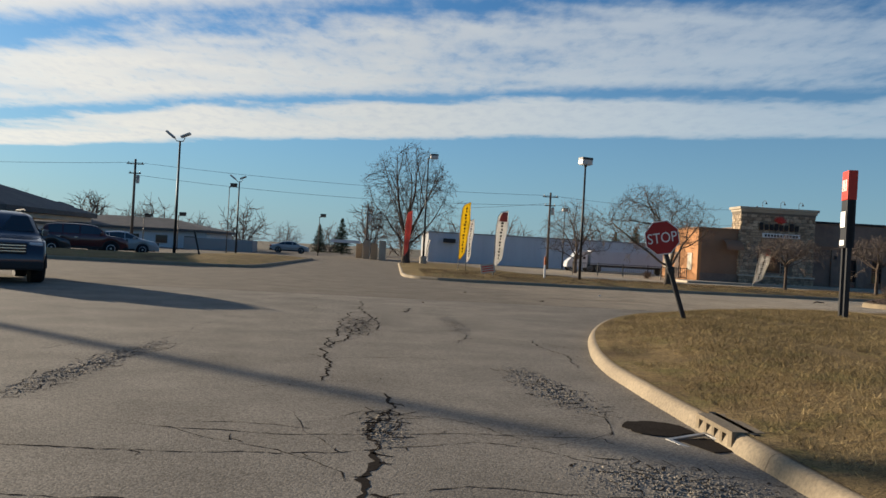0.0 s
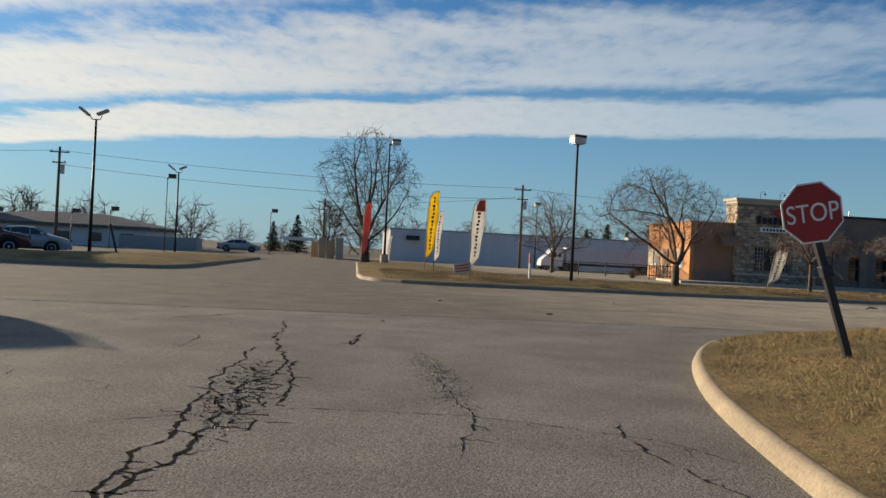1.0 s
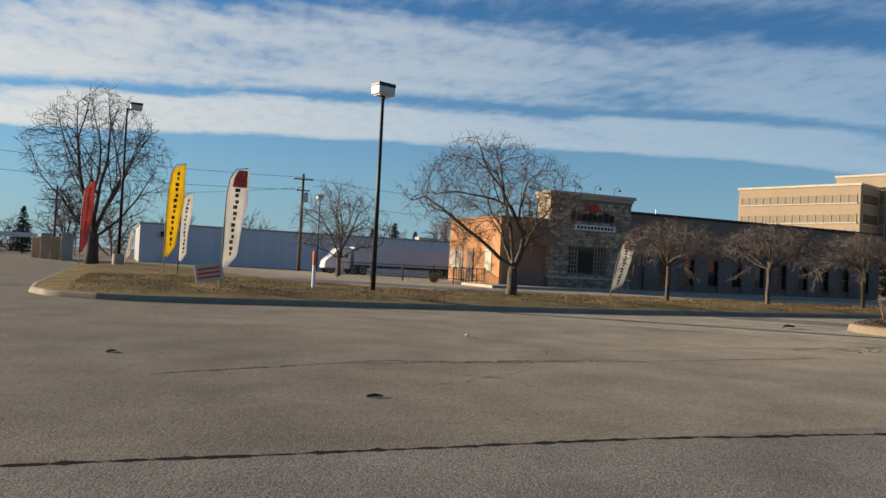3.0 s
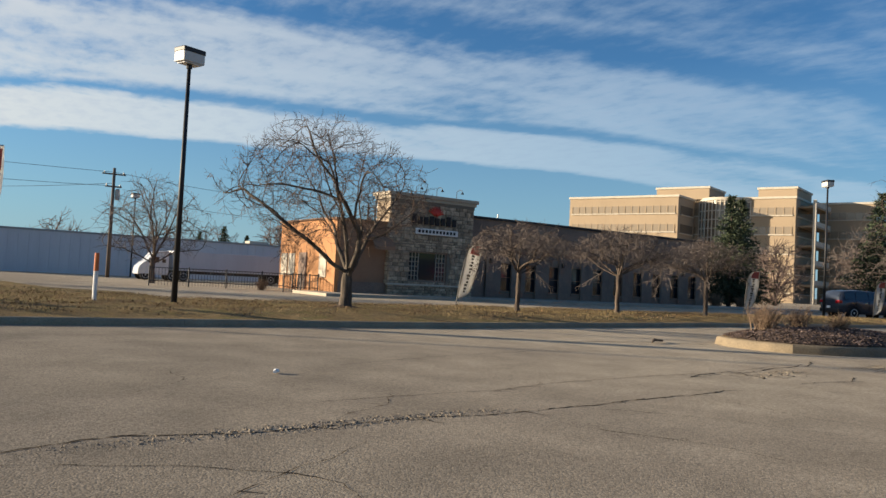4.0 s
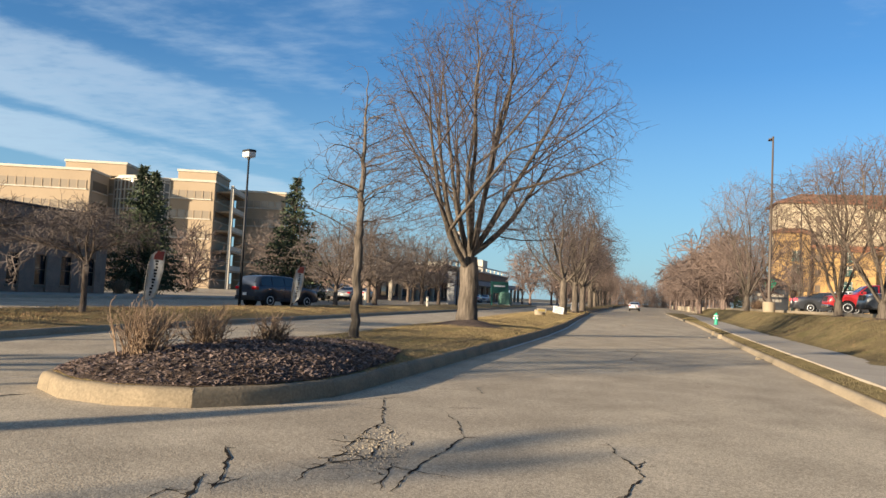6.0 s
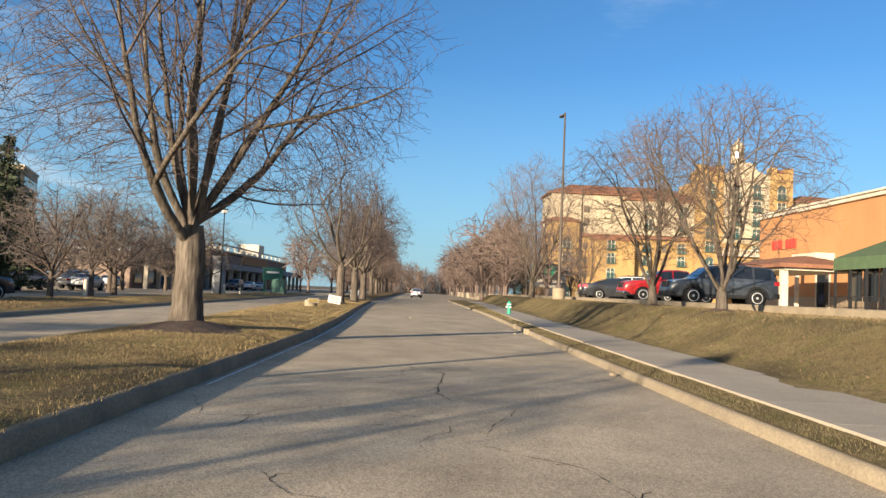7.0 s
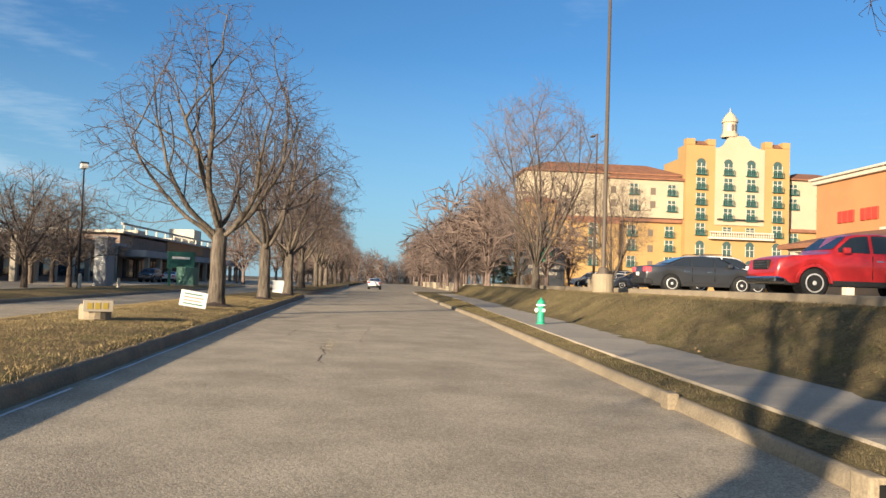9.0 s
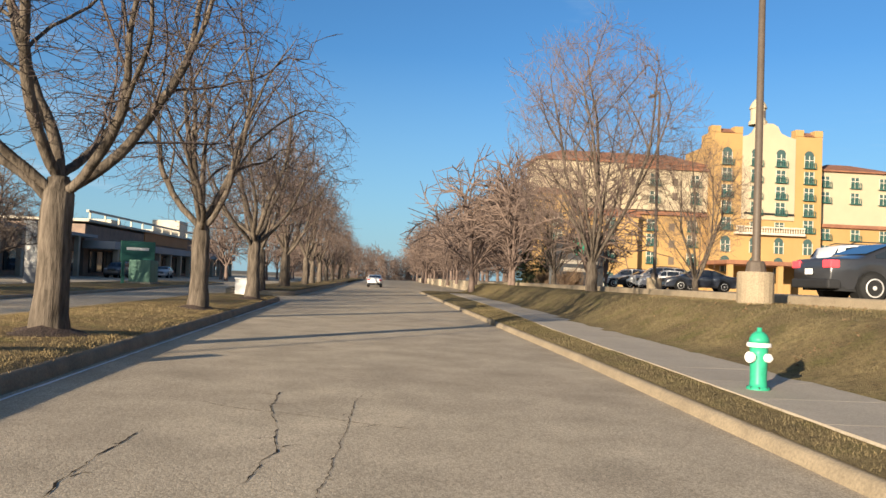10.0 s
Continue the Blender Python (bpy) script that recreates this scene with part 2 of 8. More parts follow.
def turf(name, straw, brown, green, soil):
    """Dormant grass: straw and green tufts, brown thatch and bare soil showing between them."""
    m = material(name, straw, second=brown, grain=(55, 0.4), blotch=0.7, bump=1.0, scale=0.03, rough=1.0, spec=0.03)
    n, l = m.node_tree.nodes, m.node_tree.links
    mix = next(k for k in n if k.bl_idname == "ShaderNodeMix")
    last, to = mix.outputs[2], mix.outputs[2].links[0].to_socket
    for size, lo, hi, colour in ((5.0, 0.46, 0.64, brown), (1.7, 0.50, 0.66, green), (14.0, 0.52, 0.66, soil), (0.35, 0.54, 0.72, soil)):
        t = n.new("ShaderNodeTexNoise")
        t.inputs["Scale"].default_value, t.inputs["Detail"].default_value, t.inputs["Roughness"].default_value = size, 6, 0.62
        l.new(n["Texture Coordinate"].outputs["Object"], t.inputs["Vector"])
        r = n.new("ShaderNodeMapRange")
        r.inputs[1].default_value, r.inputs[2].default_value, r.inputs[4].default_value = lo, hi, 0.85
        l.new(t.outputs[0], r.inputs[0])
        k = n.new("ShaderNodeMix")
        k.data_type = "RGBA"
        k.inputs[7].default_value = (*colour, 1)
        l.new(r.outputs[0], k.inputs[0]), l.new(last, k.inputs[6])
        last = k.outputs[2]
    l.new(last, to)
    return m


M["turf"] = turf("winter_turf", (0.34, 0.25, 0.125), (0.22, 0.155, 0.078), (0.22, 0.19, 0.075), (0.12, 0.09, 0.06))
M["turf_green"] = turf("green_turf", (0.27, 0.21, 0.105), (0.17, 0.13, 0.07), (0.15, 0.135, 0.055), (0.10, 0.08, 0.05))
M["blade_tan"] = material("dry_grass_blade", (0.34, 0.255, 0.13), second=(0.22, 0.165, 0.08), grain=(3, 0.25), blotch=0.9, bump=0, rnd=0.45, island=True, rough=1.0, spec=0.05)
M["blade_green"] = material("green_grass_blade", (0.20, 0.155, 0.085), second=(0.12, 0.10, 0.05), grain=(3, 0.3), blotch=0.6, bump=0, rnd=0.25, island=True, rough=1.0, spec=0.05)
M["concrete"] = material("kerb_concrete", (0.305, 0.245, 0.165), second=(0.235, 0.188, 0.128), grain=(35, 0.25), blotch=1.6, bump=0.5, scale=0.01, rnd=0.05)
M["kerb_ochre"] = material("stained_kerb_concrete", (0.25, 0.195, 0.125), second=(0.17, 0.135, 0.09), grain=(35, 0.25), blotch=1.6, bump=0.5, scale=0.01, rnd=0.05)
M["walk"] = material("sidewalk_concrete", (0.43, 0.365, 0.28), second=(0.35, 0.30, 0.23), grain=(45, 0.2), blotch=0.8, bump=0.4, scale=0.006, rnd=0.07)
M["mulch"] = material("bark_mulch", (0.115, 0.08, 0.062), second=(0.065, 0.046, 0.038), grain=(25, 0.55), blotch=3, bump=1, scale=0.06, rough=1)
M["chip"] = material("mulch_chip", (0.23, 0.165, 0.135), second=(0.13, 0.092, 0.075), grain=(12, 0.4), blotch=4, bump=0, rnd=0.5, island=True, rough=1)
M["bark"] = material("grey_bark", (0.13, 0.10, 0.078), second=(0.08, 0.062, 0.05), grain=(14, 0.6), blotch=2.2, bump=1.0, scale=0.06, stretch=(1, 1, 0.16), rough=0.95, spec=0.1)
M["bark_pale"] = material("pale_bark", (0.135, 0.11, 0.086), second=(0.08, 0.066, 0.053), grain=(12, 0.6), blotch=2.0, bump=1.0, scale=0.05, stretch=(1, 1, 0.16), rough=0.95, spec=0.1)
M["twig"] = material("bare_twigs", (0.108, 0.085, 0.078), second=(0.07, 0.056, 0.052), grain=(5, 0.3), blotch=0.8, bump=0, rough=0.95, spec=0.1)
M["twig_red"] = material("reddish_twigs", (0.165, 0.115, 0.09), second=(0.11, 0.08, 0.062), grain=(5, 0.3), blotch=0.8, bump=0, rough=0.95, spec=0.1)
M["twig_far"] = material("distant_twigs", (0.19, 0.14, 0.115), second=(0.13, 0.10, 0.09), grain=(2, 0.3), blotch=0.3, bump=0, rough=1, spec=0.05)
M["twig_lot"] = material("grey_brown_twigs", (0.165, 0.135, 0.118), second=(0.115, 0.095, 0.085), grain=(2, 0.3), blotch=0.3, bump=0, rough=1, spec=0.05)
M["needle"] = material("spruce_needles", (0.075, 0.09, 0.052), second=(0.045, 0.058, 0.036), grain=(4, 0.4), blotch=0.7, bump=0, rnd=0.4, island=True, rough=0.95, spec=0.1)
M["shrub"] = material("dormant_shrub_twigs", (0.29, 0.20, 0.13), second=(0.18, 0.125, 0.085), grain=(6, 0.4), blotch=3, bump=0, rnd=0.35, island=True, rough=1)


M["brown_brick"] = material("brown_brick", (0.26, 0.185, 0.14), second=(0.19, 0.135, 0.105), grain=(18, 0.25), blotch=1.0, bump=0.5, scale=0.01)
M["brown_stucco"] = material("brown_stucco", (0.29, 0.17, 0.105), second=(0.24, 0.142, 0.088), grain=(30, 0.12), blotch=0.5, bump=0.3)
M["orange_stucco"] = material("orange_stucco", (0.448, 0.216, 0.092), second=(0.392, 0.188, 0.080), grain=(30, 0.1), blotch=0.35, bump=0.3)
M["stone"] = material("field_stone", (0.46, 0.36, 0.25), second=(0.29, 0.22, 0.155), grain=(9, 0.3), blotch=2.2, bump=0.8, scale=0.02, rnd=0.42, island=True)
M["mortar"] = material("mortar", (0.20, 0.165, 0.125), grain=(30, 0.2), bump=0.4)
M["cream"] = material("cream_stucco", (0.42, 0.35, 0.24), second=(0.385, 0.32, 0.22), grain=(25, 0.08), blotch=0.15, bump=0.15)
M["yellow"] = material("yellow_stucco", (0.385, 0.243, 0.098), second=(0.345, 0.216, 0.086), grain=(25, 0.08), blotch=0.12, bump=0.15)
M["trim_cream"] = material("cream_trim", (0.56, 0.50, 0.40), grain=(20, 0.1), bump=0.1)
M["roof_tile"] = material("clay_roof_tile", (0.27, 0.125, 0.07), second=(0.20, 0.09, 0.055), grain=(6, 0.3), blotch=0.7, bump=0.8, scale=0.05)
M["dark_roof"] = material("dark_shingle_roof", (0.12, 0.115, 0.11), second=(0.09, 0.088, 0.085), grain=(8, 0.25), blotch=0.8, bump=0.5, scale=0.03)
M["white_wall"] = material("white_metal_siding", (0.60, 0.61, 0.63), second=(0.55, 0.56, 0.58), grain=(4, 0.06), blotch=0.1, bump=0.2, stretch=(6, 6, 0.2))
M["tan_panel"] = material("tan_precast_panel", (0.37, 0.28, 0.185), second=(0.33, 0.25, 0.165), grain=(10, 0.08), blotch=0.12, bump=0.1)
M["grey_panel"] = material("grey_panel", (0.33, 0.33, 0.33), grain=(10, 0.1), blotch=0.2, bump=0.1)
M["white_paint"] = material("white_paint", (0.78, 0.77, 0.74), vary=0.06, grain=(15, 0.06), bump=0.05)
M["black_metal"] = material("black_painted_metal", (0.022, 0.022, 0.024), rough=0.5, grain=(20, 0.2), bump=0.05)
M["bronze_metal"] = material("bronze_painted_pole", (0.10, 0.078, 0.06), rough=0.55, grain=(20, 0.15), bump=0.05)
M["grey_metal"] = material("galvanised_metal", (0.42, 0.41, 0.39), rough=0.45, metal=0.6, grain=(15, 0.15), bump=0.05)
M["lamp_face"] = material("lamp_housing", (0.55, 0.53, 0.49), rough=0.4, grain=(15, 0.1), bump=0.05)
M["wood_pole"] = material("weathered_wood_pole", (0.13, 0.10, 0.08), second=(0.09, 0.07, 0.055), grain=(25, 0.3), blotch=1.5, bump=0.7, stretch=(1, 1, 0.08))
M["sign_red"] = material("stop_sign_red", (0.36, 0.028, 0.026), rough=0.45, grain=(12, 0.1), blotch=2, bump=0.03)
M["bright_red"] = material("red_vinyl", (0.62, 0.055, 0.035), rough=0.5, grain=(12, 0.08), bump=0.03)
M["flag_yellow"] = material("yellow_flag_cloth", (0.85, 0.65, 0.07), rough=0.9, grain=(60, 0.08), blotch=2, bump=0.1)
M["flag_white"] = material("white_flag_cloth", (0.72, 0.70, 0.66), rough=0.9, grain=(60, 0.08), blotch=2, bump=0.1)
M["flag_red"] = material("red_flag_cloth", (0.52, 0.16, 0.13), rough=0.9, grain=(60, 0.08), blotch=2, bump=0.1)
M["ink"] = material("dark_print", (0.03, 0.025, 0.025), rough=0.8, grain=(30, 0.1), bump=0)
M["hydrant"] = material("green_hydrant_paint", (0.03, 0.34, 0.20), second=(0.026, 0.29, 0.17), rough=0.45, grain=(20, 0.12), blotch=4, bump=0.1)
M["teal"] = material("green_utility_paint", (0.11, 0.23, 0.17), second=(0.09, 0.19, 0.14), rough=0.6, grain=(15, 0.1), blotch=1, bump=0.05)
M["teal_dark"] = material("dark_teal_paint", (0.03, 0.115, 0.095), rough=0.5, grain=(15, 0.1), blotch=1, bump=0.05)
M["awning"] = material("green_awning_cloth", (0.085, 0.13, 0.065), rough=0.9, grain=(30, 0.12), bump=0.1)
M["orange_plastic"] = material("orange_plastic", (0.62, 0.17, 0.045), rough=0.5, grain=(15, 0.1), bump=0.03)
M["rubber"] = material("tyre_rubber", (0.018, 0.018, 0.018), rough=0.85, grain=(30, 0.25), bump=0.2)
M["rim"] = material("alloy_rim", (0.62, 0.61, 0.60), rough=0.38, metal=0.25, grain=(15, 0.1), bump=0.02)
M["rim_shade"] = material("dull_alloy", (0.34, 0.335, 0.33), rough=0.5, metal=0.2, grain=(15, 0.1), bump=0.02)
M["chrome"] = material("chrome_trim", (0.6, 0.6, 0.6), rough=0.18, metal=1.0, grain=(15, 0.05), bump=0)
M["plastic"] = material("black_plastic", (0.025, 0.025, 0.026), rough=0.6, grain=(30, 0.15), bump=0.05)
M["glass"] = glass_dark("tinted_glass")
M["glass_green"] = glass_dark("green_window_glass", (0.05, 0.085, 0.075), 0.12)
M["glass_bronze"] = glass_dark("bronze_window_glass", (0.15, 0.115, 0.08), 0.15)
# bronze glass made paler: the low sun's reflection is put into its colour
M["glass_sunlit"] = glass_dark("sunlit_window_glass", (0.26, 0.205, 0.14), 0.2)
M["lens_red"] = glass_dark("red_lamp_lens", (0.45, 0.01, 0.015), 0.15)
M["lens_red_lit"] = glow("lit_tail_lamp", (0.9, 0.05, 0.06), 0.6)
M["lens_clear"] = glass_dark("clear_lamp_lens", (0.5, 0.5, 0.5), 0.1)
M["dark_void"] = material("dark_opening", (0.01, 0.01, 0.01), grain=(10, 0.2), bump=0)


def paint(name, colour, rough=0.3):
    return material(name, colour, rough=rough, vary=0.1, grain=(8, 0.06), blotch=1.5, bump=0, spec=0.5, coat=0.5)


M["car_dark"] = paint("charcoal_car_paint", (0.030, 0.032, 0.037))
M["car_navy"] = paint("navy_car_paint", (0.025, 0.032, 0.048))
M["car_grey"] = paint("slate_car_paint", (0.060, 0.070, 0.085))
M["car_red"] = paint("red_car_paint", (0.42, 0.022, 0.024))
M["car_white"] = paint("white_car_paint", (0.72, 0.71, 0.69))
M["car_silver"] = paint("silver_car_paint", (0.38, 0.38, 0.38))
M["car_maroon"] = paint("maroon_car_paint", (0.10, 0.02, 0.02))


# ---------------- mesh helpers ----------------
def finish(bm, name, mat, smooth=False):
    me = bpy.data.meshes.new(name)
    bmesh.ops.recalc_face_normals(bm, faces=bm.faces)
    bm.to_mesh(me)
    bm.free()
    for mm in (mat if isinstance(mat, (list, tuple)) else [mat]):
        me.materials.append(mm)
    if smooth:
        for p in me.polygons:
            p.use_smooth = True
    return me


def part(name, bm, mat, parent, label="", smooth=False):
    """One mesh object under a thing or a part; bm may be a bmesh or a ready mesh."""
    me = bm if isinstance(bm, bpy.types.Mesh) else finish(bm, name, mat, smooth)
    ob = new(name, me)
    ob.parent = parent
    if label:
        ob["label"] = label
    return ob


def thing(name, label, category, m=None, group="", kind=""):
    ob = tagged(new(name), label, category, group, kind)
    ob.empty_display_size = 0.3
    if m is not None:
        ob.matrix_world = m
    return ob


def solo(name, bm, mat, label, category, m=None, group="", kind="", smooth=False):
    me = bm if isinstance(bm, bpy.types.Mesh) else finish(bm, name, mat, smooth)
    ob = tagged(new(name, me), label, category, group, kind)
    if m is not None:
        ob.matrix_world = m
    return ob


def box(bm, x0, x1, y0, y1, z0, z1, bev=0.0, m=None, mi=0):
    v = [bm.verts.new((x, y, z)) for x in (x0, x1) for y in (y0, y1) for z in (z0, z1)]
    fs = [bm.faces.new([v[i] for i in q]) for q in ((0, 1, 3, 2), (4, 6, 7, 5), (0, 4, 5, 1), (2, 3, 7, 6), (0, 2, 6, 4), (1, 5, 7, 3))]
    for f in fs:
        f.material_index = mi
    if bev:
        es = list({e for f in fs for e in f.edges})
        r = bmesh.ops.bevel(bm, geom=es, offset=bev, segments=2, affect="EDGES", profile=0.6)
        v = list({vv for f in r["faces"] for vv in f.verts} | {vv for vv in v if vv.is_valid})
    if m is not None:
        for vv in v:
            vv.co = m @ vv.co
    return bm


def B(*a, **k):
    return box(bmesh.new(), *a, **k)


def tube(bm, pts, radii, n=8, cap=True):
    """A tube along pts; radii one a point."""
    pts = [Vector(p) for p in pts]
    rings, up = [], Vector((0.13, 0.97, 0.2))
    for i, p in enumerate(pts):
        d = (pts[min(i + 1, len(pts) - 1)] - pts[max(i - 1, 0)]).normalized()
        a = d.cross(up if abs(d.dot(up)) < 0.95 else Vector((1, 0, 0))).normalized()
        b = d.cross(a)
        rings.append([bm.verts.new(p + radii[i] * (math.cos(t) * a + math.sin(t) * b)) for t in [2 * math.pi * k / n for k in range(n)]])
    for r0, r1 in zip(rings, rings[1:]):
        for k in range(n):
            bm.faces.new((r0[k], r0[(k + 1) % n], r1[(k + 1) % n], r1[k]))
    if cap:
        bm.faces.new(rings[0][::-1])
        bm.faces.new(rings[-1])
    return bm


def lathe(bm, prof, n=16, m=None):
    """prof: (radius, z) upwards."""
    rings = []
    for r, z in prof:
        rings.append([bm.verts.new((r * math.cos(2 * math.pi * k / n), r * math.sin(2 * math.pi * k / n), z)) for k in range(n)])
    for r0, r1 in zip(rings, rings[1:]):
        for k in range(n):
            bm.faces.new((r0[k], r0[(k + 1) % n], r1[(k + 1) % n], r1[k]))
    bm.faces.new(rings[0][::-1])
    bm.faces.new(rings[-1])
    if m is not None:
        for r in rings:
            for v in r:
                v.co = m @ v.co
    return bm


def extrude_poly(bm, poly, z0, z1, m=None):
    lo = [bm.verts.new((x, y, z0)) for x, y in poly]
    hi = [bm.verts.new((x, y, z1)) for x, y in poly]
    bm.faces.new(lo[::-1])
    bm.faces.new(hi)
    for i in range(len(poly)):
        j = (i + 1) % len(poly)
        bm.faces.new((lo[i], lo[j], hi[j], hi[i]))
    if m is not None:
        for v in lo + hi:
            v.co = m @ v.co
    return bm


def arrays_mesh(name, verts, faces, mat, smooth=False):
    """A mesh from numpy arrays; faces all with the same number of corners."""
    me = bpy.data.meshes.new(name)
    k = faces.shape[1]
    me.vertices.add(len(verts))
    me.vertices.foreach_set("co", np.asarray(verts, dtype=np.float32).ravel())
    me.loops.add(faces.size)
    me.loops.foreach_set("vertex_index", faces.astype(np.int32).ravel())
    me.polygons.add(len(faces))
    me.polygons.foreach_set("loop_start", np.arange(0, faces.size, k, dtype=np.int32))
    me.polygons.foreach_set("loop_total", np.full(len(faces), k, dtype=np.int32))
    if smooth:
        me.polygons.foreach_set("use_smooth", np.ones(len(faces), dtype=bool))
    me.materials.append(mat)
    me.update(calc_edges=True)
    return me


def resample(line, step):
    """Points every step metres along a polyline."""
    out_ = [Vector(line[0])]
    for a, b in zip(line, line[1:]):
        a, b = Vector(a), Vector(b)
        n = max(1, int(round((b - a).length / step)))
        for i in range(1, n + 1):
            out_.append(a.lerp(b, i / n))
    return out_


def inside(poly, x, y):
    c = False
    for i in range(len(poly)):
        x0, y0, x1, y1 = *poly[i - 1], *poly[i]
        if (y0 > y) != (y1 > y) and x < (x1 - x0) * (y - y0) / (y1 - y0) + x0:
            c = not c
    return c


def edge_dist(poly, x, y):
    best = 1e9
    for i in range(len(poly)):
        x0, y0, x1, y1 = *poly[i - 1], *poly[i]
        dx_, dy_ = x1 - x0, y1 - y0
        q = dx_ * dx_ + dy_ * dy_
        u = 0 if q == 0 else max(0, min(1, ((x - x0) * dx_ + (y - y0) * dy_) / q))
        best = min(best, math.hypot(x - x0 - u * dx_, y - y0 - u * dy_))
    return best


from mathutils.geometry import delaunay_2d_cdt


def lawn(name, poly, height_of, mat, step=0.6, kind="structure", label="", category=""):
    """A sheet of ground inside poly, its height from height_of(x, y)."""
    edge = [(p.x, p.y) for p in resample([(*p, 0) for p in poly] + [(*poly[0], 0)], step)][:-1]
    pts = [Vector(p) for p in edge]
    xs, ys = [p[0] for p in edge], [p[1] for p in edge]
    rng = random.Random(len(edge))
    x = min(xs) + step / 2
    while x < max(xs):
        y = min(ys) + step / 2
        while y < max(ys):
            qx, qy = x + rng.uniform(-0.3, 0.3) * step, y + rng.uniform(-0.3, 0.3) * step
            if inside(edge, qx, qy) and edge_dist(poly, qx, qy) > step * 0.45:
                pts.append(Vector((qx, qy)))
            y += step
        x += step
    n = len(edge)
    vs, _, fs, *_ = delaunay_2d_cdt(pts, [(i, (i + 1) % n) for i in range(n)], [list(range(n))], 1, 1e-5)
    me = bpy.data.meshes.new(name)
    me.from_pydata([(v.x, v.y, height_of(v.x, v.y)) for v in vs], [], fs)
    for p in me.polygons:
        p.use_smooth = True
    me.materials.append(mat)
    me.update()
    me.flip_normals() if me.polygons and me.polygons[0].normal.z < 0 else None
    return tagged(new(name, me), label, category, "", kind)


def kerb_run(parent, line, h=0.16, w=0.17, stone=3.0, mat="concrete", base=0.0, side=1):
    """Kerb stones along line (the foot of the face); side +1: the kerb lies to the left of the run."""
    pts = resample([(*p, 0) for p in line], 0.5)
    run, start = 0.0, 0
    stones = []
    for i in range(1, len(pts)):
        run += (pts[i] - pts[i - 1]).length
        if run >= stone or i == len(pts) - 1:
            stones.append(pts[start:i + 1])
            start, run = i, 0.0
    for s in stones:
        if len(s) < 2:
            continue
        bm = bmesh.new()
        rings = []
        for i, p in enumerate(s):
            d = (s[min(i + 1, len(s) - 1)] - s[max(i - 1, 0)]).normalized()
            nrm = Vector((-d.y, d.x, 0)) * side
            q = p.copy()
            if i == 0:
                q += d * 0.003
            if i == len(s) - 1:
                q -= d * 0.003
            prof = [(0.0, -0.1), (0.0, 0.015), (0.018, h - 0.065), (0.032, h - 0.03), (0.054, h - 0.010), (0.085, h), (w - 0.02, h), (w, h - 0.012), (w, -0.1)]
            rings.append([bm.verts.new((q.x + nrm.x * u, q.y + nrm.y * u, base + z)) for u, z in prof])
        for r0, r1 in zip(rings, rings[1:]):
            for k in range(len(r0) - 1):
                bm.faces.new((r0[k], r0[k + 1], r1[k + 1], r1[k])).smooth = True
        for ring in (rings[0], rings[-1][::-1]):
            bm.faces.new([bm.verts.new(v.co) for v in ring])
        part("kerb_stone", bm, M[mat], parent)


def inside_all(poly, x, y):
    c = np.zeros(len(x), dtype=bool)
    for i in range(len(poly)):
        x0, y0, x1, y1 = *poly[i - 1], *poly[i]
        if y0 != y1:
            c ^= ((y0 > y) != (y1 > y)) & (x < (x1 - x0) * (y - y0) / (y1 - y0) + x0)
    return c


def strewn(poly, height_of, count, rng, bare=2.0, seed=0, cell=0.22):
    """count points in poly, their heights taken from a fine grid over height_of; clumped where bare is low."""
    xs, ys = [p[0] for p in poly], [p[1] for p in poly]
    x0, y0 = min(xs) - cell, min(ys) - cell
    nx, ny = int((max(xs) - x0) / cell) + 3, int((max(ys) - y0) / cell) + 3
    gx, gy = np.meshgrid(x0 + cell * np.arange(nx), y0 + cell * np.arange(ny), indexing="ij")
    flat_x, flat_y = gx.ravel(), gy.ravel()
    need = np.zeros(len(flat_x), dtype=bool)
    for ox in (-1.01, 0, 1.01):
        for oy in (-1.01, 0, 1.01):
            need |= inside_all(poly, flat_x + ox * cell, flat_y + oy * cell)
    gz, gn = np.zeros(len(flat_x)), np.zeros(len(flat_x))
    for k in np.nonzero(need)[0]:
        X, Y = float(flat_x[k]), float(flat_y[k])
        gz[k] = height_of(X, Y)
        gn[k] = noise.noise(Vector((X * 0.9, Y * 0.9, seed))) + 0.5 * noise.noise(Vector((X * 2.7, Y * 2.7, seed + 5)))
    gz, gn = gz.reshape(nx, ny), gn.reshape(nx, ny)
    got = np.zeros((0, 3))
    for _ in range(80):
        x, y = rng.uniform(min(xs), max(xs), 60000), rng.uniform(min(ys), max(ys), 60000)
        ok = inside_all(poly, x, y)
        x, y = x[ok], y[ok]
        fx, fy = (x - x0) / cell, (y - y0) / cell
        i, j = fx.astype(int), fy.astype(int)
        u, v = fx - i, fy - j
        z, q = [(g[i, j] * (1 - u) + g[i + 1, j] * u) * (1 - v) + (g[i, j + 1] * (1 - u) + g[i + 1, j + 1] * u) * v for g in (gz, gn)]
        ok = q > -bare + rng.uniform(-0.15, 0.15, len(q))
        got = np.concatenate([got, np.stack([x, y, z], axis=1)[ok]])
        if len(got) >= count:
            break
    return got[:count]


